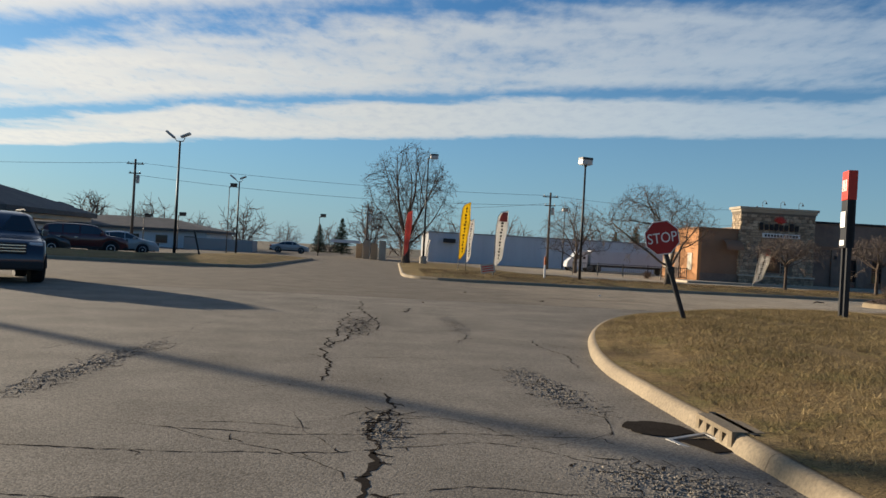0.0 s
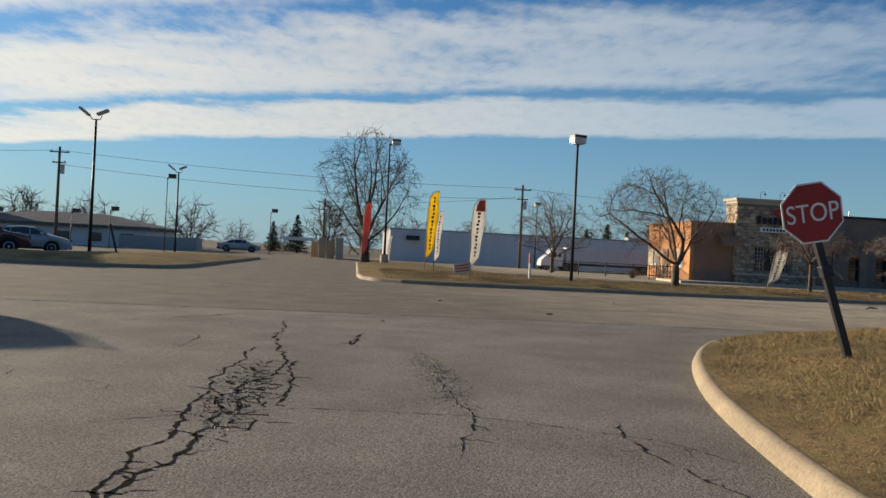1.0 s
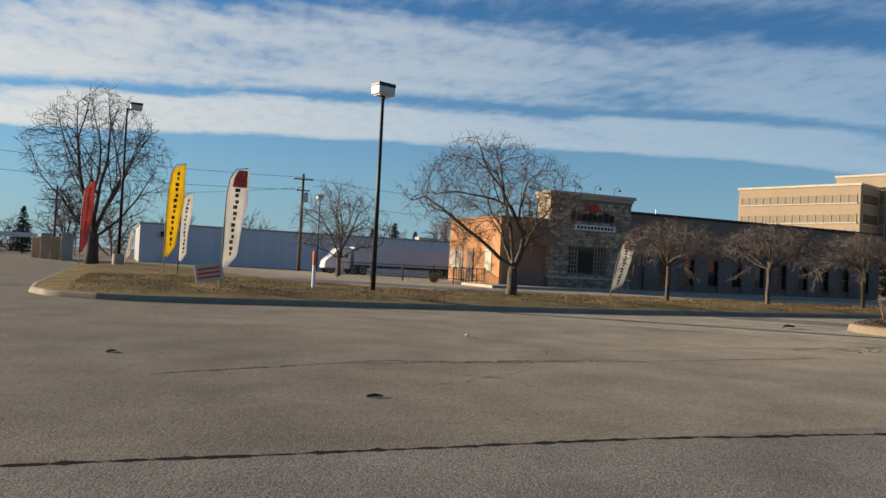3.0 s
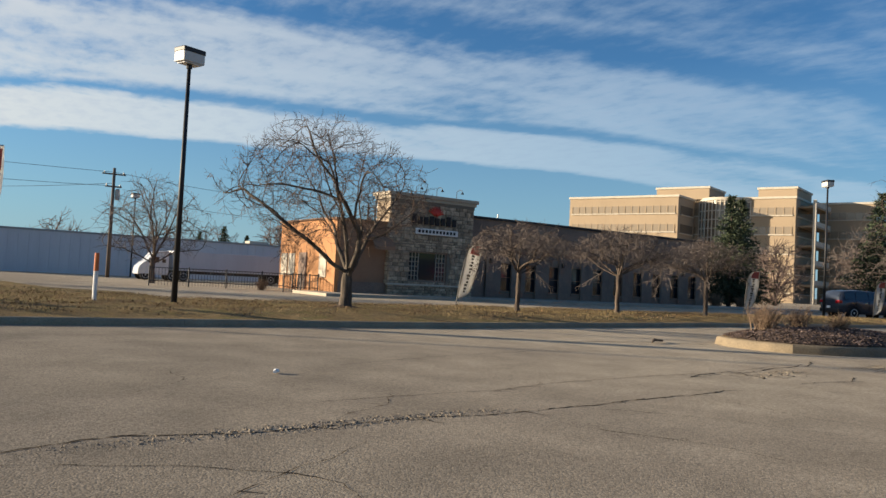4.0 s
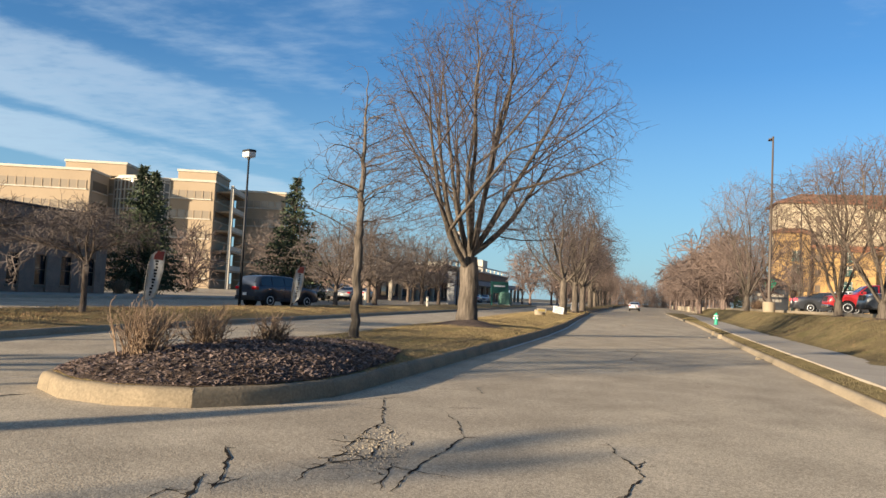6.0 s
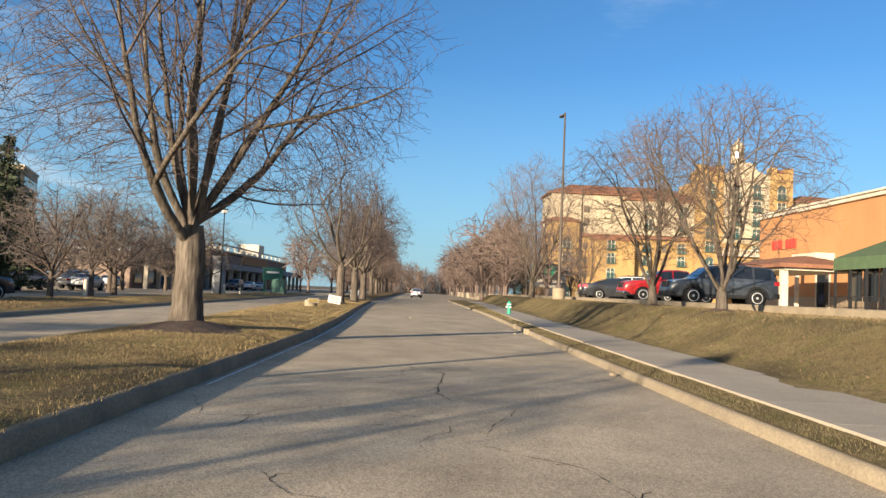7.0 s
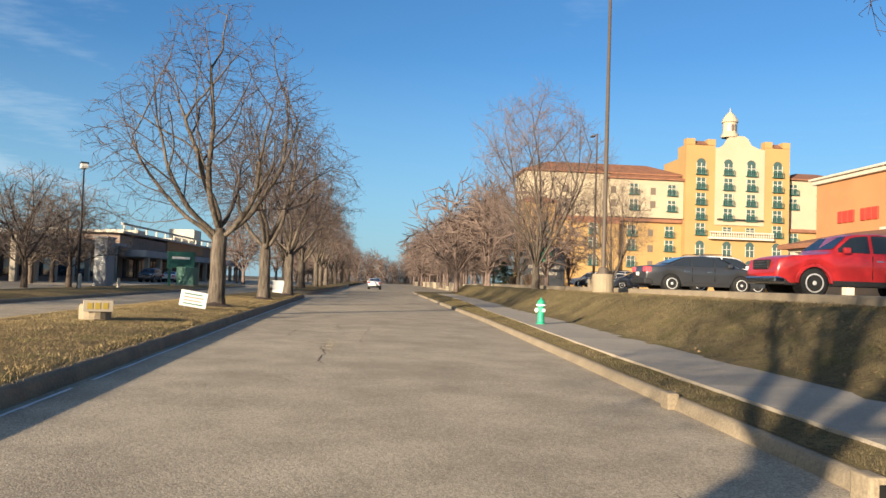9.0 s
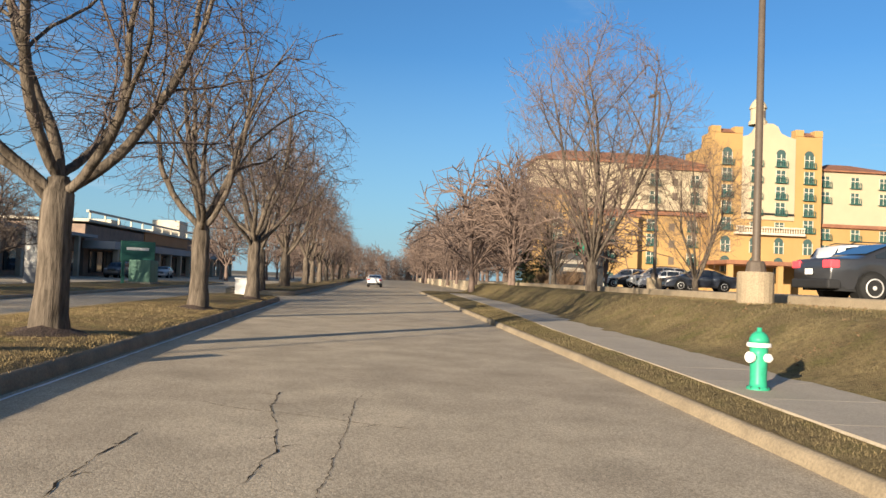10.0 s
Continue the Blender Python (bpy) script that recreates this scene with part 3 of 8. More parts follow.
def blades(name, poly, height_of, count, mat, size=(0.05, 0.11), seed=1, label="", bare=0.42, flat=0.75):
    """Grass blades scattered in poly, in clumps with barer patches between them."""
    rng = np.random.default_rng(seed)
    g = strewn(poly, height_of, count, rng, bare, seed)
    n = len(g)
    a = rng.uniform(0, 2 * np.pi, n)
    h = rng.uniform(*size, n)
    w = rng.uniform(0.002, 0.0045, n)
    lean = rng.normal(0, flat, (n, 2)) * h[:, None]
    side = np.stack([np.cos(a) * w, np.sin(a) * w, np.zeros(n)], axis=1)
    tip = g + np.concatenate([lean, h[:, None]], axis=1)
    g = g - np.array([0, 0, 0.01])
    verts = np.stack([g - side, g + side, tip], axis=1).reshape(-1, 3)
    faces = np.arange(3 * n).reshape(-1, 3)
    me = arrays_mesh(name, verts, faces, mat)
    return tagged(new(name, me), label, "grass", "", "stuff")


# ---------------- ground, roads, kerbs ----------------
def far_sheet():
    """One sheet of ground that reaches the horizon."""
    bm = bmesh.new()
    cuts = [-3000, -900, -300, -120, -40, 0, 40, 80, 130, 200, 330, 900, 3000]
    vs = [[bm.verts.new((x, y, -0.22)) for x in cuts] for y in cuts]
    for i in range(len(cuts) - 1):
        for j in range(len(cuts) - 1):
            bm.faces.new((vs[i][j], vs[i][j + 1], vs[i + 1][j + 1], vs[i + 1][j]))
    solo("ground", bm, M["soil"], "bare winter ground reaching to the horizon", "ground", kind="structure")


far_sheet()


def road_sheet(name, x0, x1, y0, y1, step, label):
    nx, ny = int((x1 - x0) / step), int((y1 - y0) / step)
    gx, gy = np.meshgrid(np.linspace(x0, x1, nx + 1), np.linspace(y0, y1, ny + 1))
    gz = np.zeros_like(gx)
    verts = np.stack([gx, gy, gz], axis=-1).reshape(-1, 3)
    i = np.arange(ny)[:, None] * (nx + 1) + np.arange(nx)[None, :]
    faces = np.stack([i, i + 1, i + nx + 2, i + nx + 1], axis=-1).reshape(-1, 4)
    return tagged(new(name, arrays_mesh(name, verts, faces, M["asphalt"])), label, "road", "", "structure")


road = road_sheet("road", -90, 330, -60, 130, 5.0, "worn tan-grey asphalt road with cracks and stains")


lane = road_sheet("side_street", -40, 14.0, -40, 19.9, 4.0, "darker cracked asphalt of the side street")
lane.location.z = 0.0015
lane.data.materials[0] = M["asphalt_old"]


def lerp_line(line, x):
    for (x0, y0), (x1, y1) in zip(line, line[1:]):
        if x <= x1 or (x1, y1) == line[-1]:
            return y0 + (y1 - y0) * (x - x0) / (x1 - x0)
    return line[-1][1]


# lines of the kerbs, as x and y of the foot of the face
MED_S = [(23.0, 26.5), (31, 26.42), (40, 26.36), (48, 26.52), (56, 26.86), (63, 27.16), (72, 27.5), (92, 28.2)]
MED_N = [(23.0, 30.0), (28, 30.0), (43, 30.5), (64, 31.5), (77, 31.7), (92, 31.9)]
NORTH = [(5.0, 33.15), (16, 33.2), (22, 34.0), (28, 34.9), (50, 35.9), (94, 37.2), (130, 38.5), (330, 44)]
SOUTH = [(15, 20.25), (18, 20.38), (30, 20.33), (42, 20.24), (55, 20.03), (68, 19.88), (85, 20.0), (126, 20.1)]
WALK_LINE = [(17, 19.95), (24, 19.86), (42, 19.68), (56, 19.50), (61, 19.36), (66, 19.2), (74, 19.05), (84, 18.6), (95, 18.3), (130, 18.0)]


def smooth01(u):
    u = max(0.0, min(1.0, u))
    return u * u * (3 - 2 * u)


def bumpy(x, y, s=1.0):
    return s * (0.05 * noise.noise(Vector((x * 0.35, y * 0.35, 1.7))) + 0.022 * noise.noise(Vector((x * 1.3, y * 1.3, 9.1))))


# --- the corner lawn with the stop sign ---
CORNER = [(4.12, -14), (4.1, 6.5), (4.14, 8.5), (4.72, 11.2), (5.28, 13.0), (6.12, 15.0), (7.1, 16.6), (8.4, 17.8), (10.0, 18.75), (12.2, 19.6), *SOUTH]


def rounded(line, turns=2):
    """The line with its corners cut, so that it bends evenly; the ends stay."""
    for _ in range(turns):
        line = [line[0]] + [(a[0] * (1 - u) + b[0] * u, a[1] * (1 - u) + b[1] * u) for a, b in zip(line, line[1:]) for u in (0.25, 0.75)] + [line[-1]]
    return line


CORNER = [CORNER[0]] + rounded(CORNER[1:-6]) + CORNER[-6:]


def line_dist(line, x, y):
    return min(edge_dist([a, b], x, y) for a, b in zip(line, line[1:]))


def walk_near(x):
    """The pavement's road-side edge, which draws away from the kerb."""
    return lerp_line(WALK_LINE, x)


def corner_z(x, y):
    """South side: the lawn by the stop sign, the walk strip and the bank up to the parking."""
    east_ = smooth01((x - 17) / 10)
    d_south = lerp_line(SOUTH, max(x, 15)) - y
    past = walk_near(x) - 1.6 - y
    bank = 0.125 + 0.075 * smooth01(d_south / 0.8) + 0.88 * smooth01(past / 2.2)
    off = line_dist(CORNER, x, y) if x < 30 else d_south
    lawn_ = 0.125 + 0.22 * smooth01((off - 0.15) / 1.8)
    edge_in = smooth01((off - 0.16) / 0.6)
    lift = (1 - east_) * lawn_ + east_ * bank
    flat = 1.0 if x < 17 else (0.1 if -0.1 < walk_near(x) - y < 1.6 else 1.0)
    return max(lift, 0.133) + bumpy(x, y, 0.55 * flat) * edge_in


def shifted(line, d):
    out_ = []
    for i, p in enumerate(line):
        a, b = Vector(line[max(i - 1, 0)]), Vector(line[min(i + 1, len(line) - 1)])
        t = (b - a).normalized()
        out_.append((p[0] - t.y * d, p[1] + t.x * d))
    return out_


inner = shifted(CORNER, -0.105)
split = next(i for i, p in enumerate(inner) if p[0] > 17)
lawn("verge_corner", inner[:split + 1] + [(21.0, 16.0), (24.0, 9.0), (27.0, -14)], corner_z, M["turf"], 0.5, label="patchy tan winter lawn behind the kerb at the corner", category="lawn")
south_lawn = lawn("verge_south", inner[split:] + [(126, 13.2), (30, 13.2), (30, -14), (27.0, -14), (24.0, 9.0), (21.0, 16.0)], corner_z, M["turf_green"], 0.55, label="sloping green-brown winter lawn behind the kerb", category="lawn")
south_kerb = thing("kerb_south", "worn tan concrete kerb along the lawn", "kerb", kind="structure")
kerb_run(south_kerb, CORNER, h=0.125, w=0.15, side=-1, stone=4.5)

# --- the walk on the south side, slab by slab ---
walk_ = thing("pavement", "pale concrete pavement slabs between lawn strips", "pavement", kind="structure")


def slab_mesh(w, l):
    bm = B(0.003, l - 0.003, -w, 0, -0.08, 0.035, bev=0.003)
    return finish(bm, "slab", M["walk"])


slab = slab_mesh(1.55, 1.5)
for i in range(62):
    x = 24 + i * 1.5
    ob = part("slab", slab, None, walk_)
    ob.matrix_local = pose(x, walk_near(x), 0.174, 0, 0, math.degrees(math.atan2(walk_near(x + 1.5) - walk_near(x), 1.5)))

# --- parking terrace on the south side ---
bm = bmesh.new()
box(bm, 30.0, 300, -14, 13.1, -0.1, 1.20)
solo("parking_terrace", bm, M["asphalt"], "raised asphalt parking terrace above the road", "parking", kind="structure")
lot_kerb = thing("kerb_parking", "pale concrete kerb edging the parking terrace", "kerb", kind="structure")
kerb_run(lot_kerb, [(30.2, 13.25), (126, 13.25)], h=1.30, w=0.15, side=-1)

# --- the median island ---
NOSE = [(23.0, 30.0), (21.6, 29.85), (20.75, 29.45), (20.3, 28.8), (20.2, 28.1), (20.45, 27.4), (21.1, 26.85), (22.0, 26.55), (23.0, 26.5)]
median_line = MED_N[::-1] + NOSE[1:] + MED_S[1:]


def median_z(x, y):
    s_, n_ = lerp_line(MED_S, max(x, 23)), lerp_line(MED_N, max(x, 23))
    mid = line_dist(median_line, x, y) if x < 60 else min(y - s_, n_ - y)
    top = 0.10 + 0.32 * smooth01((x - 26) / 14)
    nose_ = 0.16 * smooth01((27.5 - x) / 4)
    return 0.175 + 0.055 * smooth01((mid - 0.08) / 0.25) + nose_ * smooth01((mid - 0.15) / 1.5) + 0.22 * top * max(0.0, min(1.0, (mid - 0.15) / 1.6)) + bumpy(x, y, 0.5) * smooth01((mid - 0.1) / 0.5)


median = lawn("median", shifted(median_line, 0.09), median_z, M["turf"], 0.3, label="median strip of dry tan winter grass", category="lawn")
median_kerb = thing("kerb_median", "concrete kerb round the median island", "kerb", kind="structure")
kerb_run(median_kerb, median_line, h=0.185, side=1, stone=1.6, mat="kerb_ochre")
bm = bmesh.new()
edge_run = [(p.x, p.y) for p in resample([(*q, 0) for q in MED_S if q[0] > 30], 1.0)]
edge_run = [(p.x, p.y) for p in resample([(*q, 0) for q in edge_run], 0.3)]
worn = random.Random(31)
g0 = shifted(edge_run, -0.10)
for i in range(len(g0) - 1):
    (x0, y0), (x1, y1) = g0[i], g0[i + 1]
    if noise.noise(Vector((x0 * 0.5, 3.0, 0))) < -0.32:
        continue
    wa, wb = worn.uniform(0.03, 0.055), worn.uniform(0.03, 0.055)
    bm.faces.new([bm.verts.new(p) for p in ((x0, y0, 0.005), (x0, y0 - wa, 0.005), (x1, y1 - wb, 0.005), (x1, y1, 0.005))])
solo("edge_line", bm, M["white_paint"], "worn white edge line along the median kerb", "road marking", kind="structure")

# --- the second median further on ---
MED2 = [(101, 28.6), (330, 30.5), (330, 36), (101, 32.6), (100.2, 30.6)]
lawn("median_far", MED2, lambda x, y: 0.35, M["turf"], 4.0, label="further stretch of dry grass median", category="lawn")
far_kerb = thing("kerb_median_far", "concrete kerb of the further median", "kerb", kind="structure")
kerb_run(far_kerb, [(180, 32.2), (101, 32.55), (100.2, 31.6), (100.2, 29.4), (101, 28.6), (180, 29.2)], h=0.3, side=1, stone=4)

# --- the verge on the north side with the trees ---
north_line = NORTH[::-1] + [(3.6, 33.5), (2.6, 34.3), (2.15, 35.5), (2.0, 38.0), (2.0, 64.0)]


def north_z(x, y):
    f = lerp_line(NORTH, max(x, 5)) if x > 2.5 else 33.5
    d = min(line_dist(north_line, x, y) if x < 20 else y - f, 41.6 - y if x > 11.5 else 9)
    return 0.13 + 0.11 * smooth01((d - 0.1) / 1.4) + bumpy(x, y, 0.7) * smooth01(d / 0.8)


north_poly = shifted([p for p in north_line if p[0] <= 131], -0.14) + [(7.0, 64.0), (8.0, 52), (9.5, 45), (12.5, 41.7), (60, 41.6), (90, 43.4), (130, 45)]
north_lawn = lawn("verge_north", north_poly, north_z, M["turf"], 0.6, label="verge of patchy dry winter grass", category="lawn")
north_kerb = thing("kerb_north", "low worn concrete kerb along the verge", "kerb", kind="structure")
kerb_run(north_kerb, [p for p in north_line if p[0] <= 131], h=0.13, side=-1, stone=3)

# --- verge left of the side street ---
WEST = [(-90, 35.2), (-14, 36.0), (-7.0, 36.2), (-5.6, 37.0), (-5.1, 39), (-5.0, 64)]
west_poly = shifted(WEST, 0.14) + [(-9, 64), (-13, 44.5), (-90, 43)]
west_lawn = lawn("verge_west", west_poly, lambda x, y: 0.16 + 0.18 * smooth01((edge_dist(WEST, x, y)) / 3) if edge_dist(west_poly, x, y) > 0.3 else 0.13, M["turf"], 1.2,
                 label="patchy winter verge beside the side street", category="lawn")
west_kerb = thing("kerb_west", "worn concrete kerb beside the side street", "kerb", kind="structure")
kerb_run(west_kerb, WEST, h=0.14, side=1, stone=3)

# --- raised kerb and walk before the restaurant ---
bm = B(22.5, 75, 52.9, 57.0, -0.1, 0.15, bev=0.02)
solo("pavement_restaurant", bm, M["walk"], "concrete walk along the restaurant wall", "pavement", kind="structure")


# ---------------- trees ----------------
def crown_tree(seed, trunk_h, prof, limbs, r0, rt, points, step=0.28, off=(0, 0), tilt=(14, 42), bend=0.07, lift=0.05, inertia=0.7, twig=(0.25, 0.5), per=2, twig_lift=0.1, wob=0.07, lean=(0, 0), reach=0.74, kill=1.5, boughs=3, plain=False):
    """A bare tree grown into a crown: prof gives the crown's radius by height, limbs the number of main limbs.
    Branches grow step by step towards points strewn in the crown; thickness follows from the number of tips that a branch carries."""
    rng = np.random.default_rng(seed)
    zs, rs = np.array([p[0] for p in prof]), np.array([p[1] for p in prof])

    def within(P, k=1.0):
        s_ = P[:, 2] / zs[-1]
        lump = 1 + 0.10 * np.sin(3 * np.arctan2(P[:, 1], P[:, 0]) + seed + P[:, 2]) + 0.05 * np.sin(7 * np.arctan2(P[:, 1], P[:, 0]) + 2.3 * seed)
        return np.hypot(P[:, 0] - off[0] * s_, P[:, 1] - off[1] * s_) < k * lump * np.interp(P[:, 2], zs, rs, left=0, right=0)

    aim = np.zeros((0, 3))
    wide = rs.max() * 1.2 + max(abs(off[0]), abs(off[1]))
    while len(aim) < points:
        c = np.stack([rng.uniform(-wide, wide, 4000), rng.uniform(-wide, wide, 4000), rng.uniform(zs[0], zs[-1], 4000)], axis=1)
        aim = np.concatenate([aim, c[within(c)]])
    aim = aim[:points]
    pos, par, ddir = [np.array([0, 0, -0.12])], [-1], [np.array([0, 0, 1.0])]
    n_trunk = max(4, int(round(trunk_h / step)))
    for i in range(n_trunk):
        z = trunk_h * (i + 1) / n_trunk
        pos.append(np.array([lean[0] * z + rng.normal(0, 0.012), lean[1] * z + rng.normal(0, 0.012), z]))
        par.append(i)
        ddir.append(np.array([lean[0], lean[1], 1.0]))
    def extend(cur, d, limit, most, up):
        made = []
        for j in range(most):
            d = d + rng.normal(0, wob, 3) + np.array([0, 0, up])
            d /= np.linalg.norm(d)
            q = pos[cur] + d * step
            if q[2] > zs[0] + 0.5 and not within(q[None, :], limit)[0]:
                break
            pos.append(q), par.append(cur), ddir.append(d)
            cur = len(pos) - 1
            made.append(cur)
        return made

    for k in range(limbs):
        az = 2 * np.pi * (k + rng.uniform(-0.28, 0.28)) / max(1, limbs - 1)
        t_ = radians(rng.uniform(*tilt)) * (0.15 if k == 0 else 1.0)
        d = np.array([math.cos(az) * math.sin(t_), math.sin(az) * math.sin(t_), math.cos(t_)])
        made = extend(n_trunk - (0 if k == 0 else int(rng.integers(0, max(1, n_trunk // 4) + 1))), d, reach, 60, bend)
        for j in range(len(made) // 4, len(made), boughs):
            d = ddir[made[j]]
            side = rng.normal(0, 1, 3) + 0.5 * np.array([pos[made[j]][0], pos[made[j]][1], 0]) / rs.max()
            side -= d * side.dot(d)
            ang = radians(rng.uniform(28, 50))
            extend(made[j], d * math.cos(ang) + side / np.linalg.norm(side) * math.sin(ang), 0.9, int(len(made) * rng.uniform(0.35, 0.7)), bend * 0.7)
    P = np.zeros((len(pos) + 14000, 3))
    D = np.zeros_like(P)
    n = len(pos)
    P[:n], D[:n] = np.array(pos), np.array(ddir)
    kids = np.zeros(len(P), dtype=int)
    dist, near = np.full(len(aim), 1e9), np.zeros(len(aim), dtype=int)

    def refresh(lo, hi):
        for c0 in range(lo, hi, 200):
            c1 = min(hi, c0 + 200)
            dd = np.linalg.norm(aim[:, None, :] - P[None, c0:c1, :], axis=2)
            m_ = dd.argmin(axis=1)
            v = dd[np.arange(len(aim)), m_]
            up = v < dist
            dist[up], near[up] = v[up], c0 + m_[up]

    refresh(n_trunk - 1 if limbs else n_trunk // 3, n)
    for turn in range(90):
        if not len(aim) or n > len(P) - 1500:
            break
        ok = dist < 12 * step
        pull = np.zeros((n, 3))
        np.add.at(pull, near[ok], (aim[ok] - P[near[ok]]) / dist[ok, None])
        grow = np.nonzero((np.abs(pull).sum(axis=1) > 0) & (kids[:n] < 3))[0]
        if not len(grow):
            break
        v = pull[grow]
        v /= np.maximum(np.linalg.norm(v, axis=1, keepdims=True), 1e-6)
        v = v + inertia * D[grow] + rng.normal(0, 0.14, v.shape) + np.array([0, 0, lift])
        v /= np.linalg.norm(v, axis=1, keepdims=True)
        q = P[grow] + v * step
        m = len(q)
        P[n:n + m], D[n:n + m] = q, v
        kids[grow] += 1
        par.extend(grow.tolist())
        refresh(n, n + m)
        n += m
        keep = dist > kill * step
        aim, dist, near = aim[keep], dist[keep], near[keep]
    P, D = P[:n], D[:n]
    child = [[] for _ in range(n)]
    tips = np.zeros(n)
    for i in range(n - 1, 0, -1):
        if not child[i]:
            tips[i] = 1
        tips[par[i]] += tips[i]
        child[par[i]].append(i)
    power = math.log(max(8, tips[0])) / math.log(r0 / rt)
    R = rt * np.maximum(tips, 1) ** (1 / power)
    trunk = [(*P[i], R[i] * f) for i, f in zip(range(n_trunk + 1), [1.36, 1.16, 1.06, 1.02] + [1.0] * n_trunk)]
    chains, todo = [], [(n_trunk, c) for c in child[n_trunk]] + [(i, c) for i in range(n_trunk) for c in child[i] if c > n_trunk]
    while todo:
        i, c = todo.pop()
        line = [(*P[i], R[c])]
        while True:
            line.append((*P[c], R[c]))
            if not child[c]:
                break
            best = max(child[c], key=lambda k: tips[k])
            todo.extend((c, k) for k in child[c] if k != best)
            c = best
        chains.append(line)
    thin = np.nonzero(R < rt * 2.6)[0]
    thin = np.repeat(thin[thin > n_trunk], per)
    v = D[thin] * 0.7 + rng.normal(0, 0.6, (len(thin), 3)) + np.array([0, 0, twig_lift])
    v /= np.linalg.norm(v, axis=1, keepdims=True)
    ln = rng.uniform(*twig, (len(thin), 1))
    p0 = P[thin]
    p1 = p0 + v * ln * 0.5
    p2 = p1 + (v + rng.normal(0, 0.25, v.shape) + np.array([0, 0, twig_lift])) * ln * 0.5
    side = v + rng.normal(0, 0.55, v.shape)
    p3 = p1 + side / np.linalg.norm(side, axis=1, keepdims=True) * ln * 0.38
    p4 = p3 + (p3 - p1) * 0.4 + rng.normal(0, 0.04, v.shape)
    w = np.full((len(thin), 1), rt)
    if plain:
        return trunk, chains, [np.stack([np.hstack([p0, w * 0.9]), np.hstack([p0 + v * ln, w * 0.6])], axis=1)], r0
    fine = [np.stack([np.hstack([p0, w * 0.9]), np.hstack([p1, w * 0.75]), np.hstack([p2, w * 0.55])], axis=1),
            np.stack([np.hstack([p1, w * 0.7]), np.hstack([p3, w * 0.6]), np.hstack([p4, w * 0.5])], axis=1)]
    return trunk, chains, fine, r0


def chains_mesh(name, chains, sides, mat, smooth=True):
    """Tapered tubes through rows of (x, y, z, radius); all chains have as many points."""
    c = np.array(chains, dtype=np.float64)
    p, r = c[:, :, :3], c[:, :, 3:4]
    d = np.empty_like(p)
    d[:, 1:-1] = p[:, 2:] - p[:, :-2]
    d[:, 0], d[:, -1] = p[:, 1] - p[:, 0], p[:, -1] - p[:, -2]
    d /= np.maximum(np.linalg.norm(d, axis=2, keepdims=True), 1e-6)
    axis = p[:, -1] - p[:, 0]
    axis /= np.maximum(np.linalg.norm(axis, axis=1, keepdims=True), 1e-6)
    ref = np.where(np.abs(axis[:, 2:3]) > 0.7, np.array([[1.0, 0, 0]]), np.array([[0, 0, 1.0]]))[:, None, :]
    a = np.cross(d, np.broadcast_to(ref, d.shape))
    a /= np.maximum(np.linalg.norm(a, axis=2, keepdims=True), 1e-6)
    b = np.cross(d, a)
    ring = np.stack([p + r * (math.cos(2 * math.pi * k / sides) * a + math.sin(2 * math.pi * k / sides) * b) for k in range(sides)], axis=2)
    nc, npt = c.shape[:2]
    verts = ring.reshape(-1, 3)
    i0 = (np.arange(nc)[:, None, None] * npt + np.arange(npt - 1)[None, :, None]) * sides
    k0, k1 = np.arange(sides)[None, None, :], (np.arange(sides)[None, None, :] + 1) % sides
    faces = np.stack([i0 + k0, i0 + k1, i0 + sides + k1, i0 + sides + k0], axis=-1).reshape(-1, 4)
    return arrays_mesh(name, verts, faces, mat, smooth)


def join_meshes(name, meshes):
    """One mesh of several quad meshes, each with its own material."""
    verts, faces, mats, n = [], [], [], 0
    for k, me in enumerate(meshes):
        v = np.empty(len(me.vertices) * 3, dtype=np.float32)
        me.vertices.foreach_get("co", v)
        f = np.empty(len(me.loops), dtype=np.int32)
        me.loops.foreach_get("vertex_index", f)
        verts.append(v.reshape(-1, 3))
        faces.append(f.reshape(-1, 4) + n)
        mats.append(np.full(len(me.polygons), k, dtype=np.int32))
        n += len(me.vertices)
    out_ = arrays_mesh(name, np.concatenate(verts), np.concatenate(faces), meshes[0].materials[0])
    for me in meshes[1:]:
        out_.materials.append(me.materials[0])
    out_.polygons.foreach_set("material_index", np.concatenate(mats))
    for me in meshes:
        bpy.data.meshes.remove(me)
    return out_


def tree_thing(name, grown, label, bark="bark", twig="twig", group="", m=None):
    trunk, chains, fine, r0 = grown
    t = thing(name, label, "tree", m, group)
    part("trunk", chains_mesh("trunk", [trunk], 14, M[bark]), None, t)
    chains.sort(key=lambda c: -c[0][3])
    n_limb = sum(c[0][3] > 0.2 * r0 for c in chains[:14])
    for c in chains[:n_limb]:
        part("limb", chains_mesh("limb", [c], 7 if r0 > 0.2 else 5, M[bark]), None, t)
    rest = {}
    for c in chains[n_limb:]:
        rest.setdefault((len(c), c[0][3] > 0.12 * r0), []).append(c)
    meshes = [chains_mesh("c", cs, 5 if thick else 3, M[bark if thick else twig], smooth=thick) for (_, thick), cs in rest.items()]
    meshes += [chains_mesh("c", f, 3, M[twig], smooth=False) for f in fine if len(f)]
    crown = part("crown", join_meshes("crown", meshes), None, t)
    crown["kind"] = "stuff"
    return t


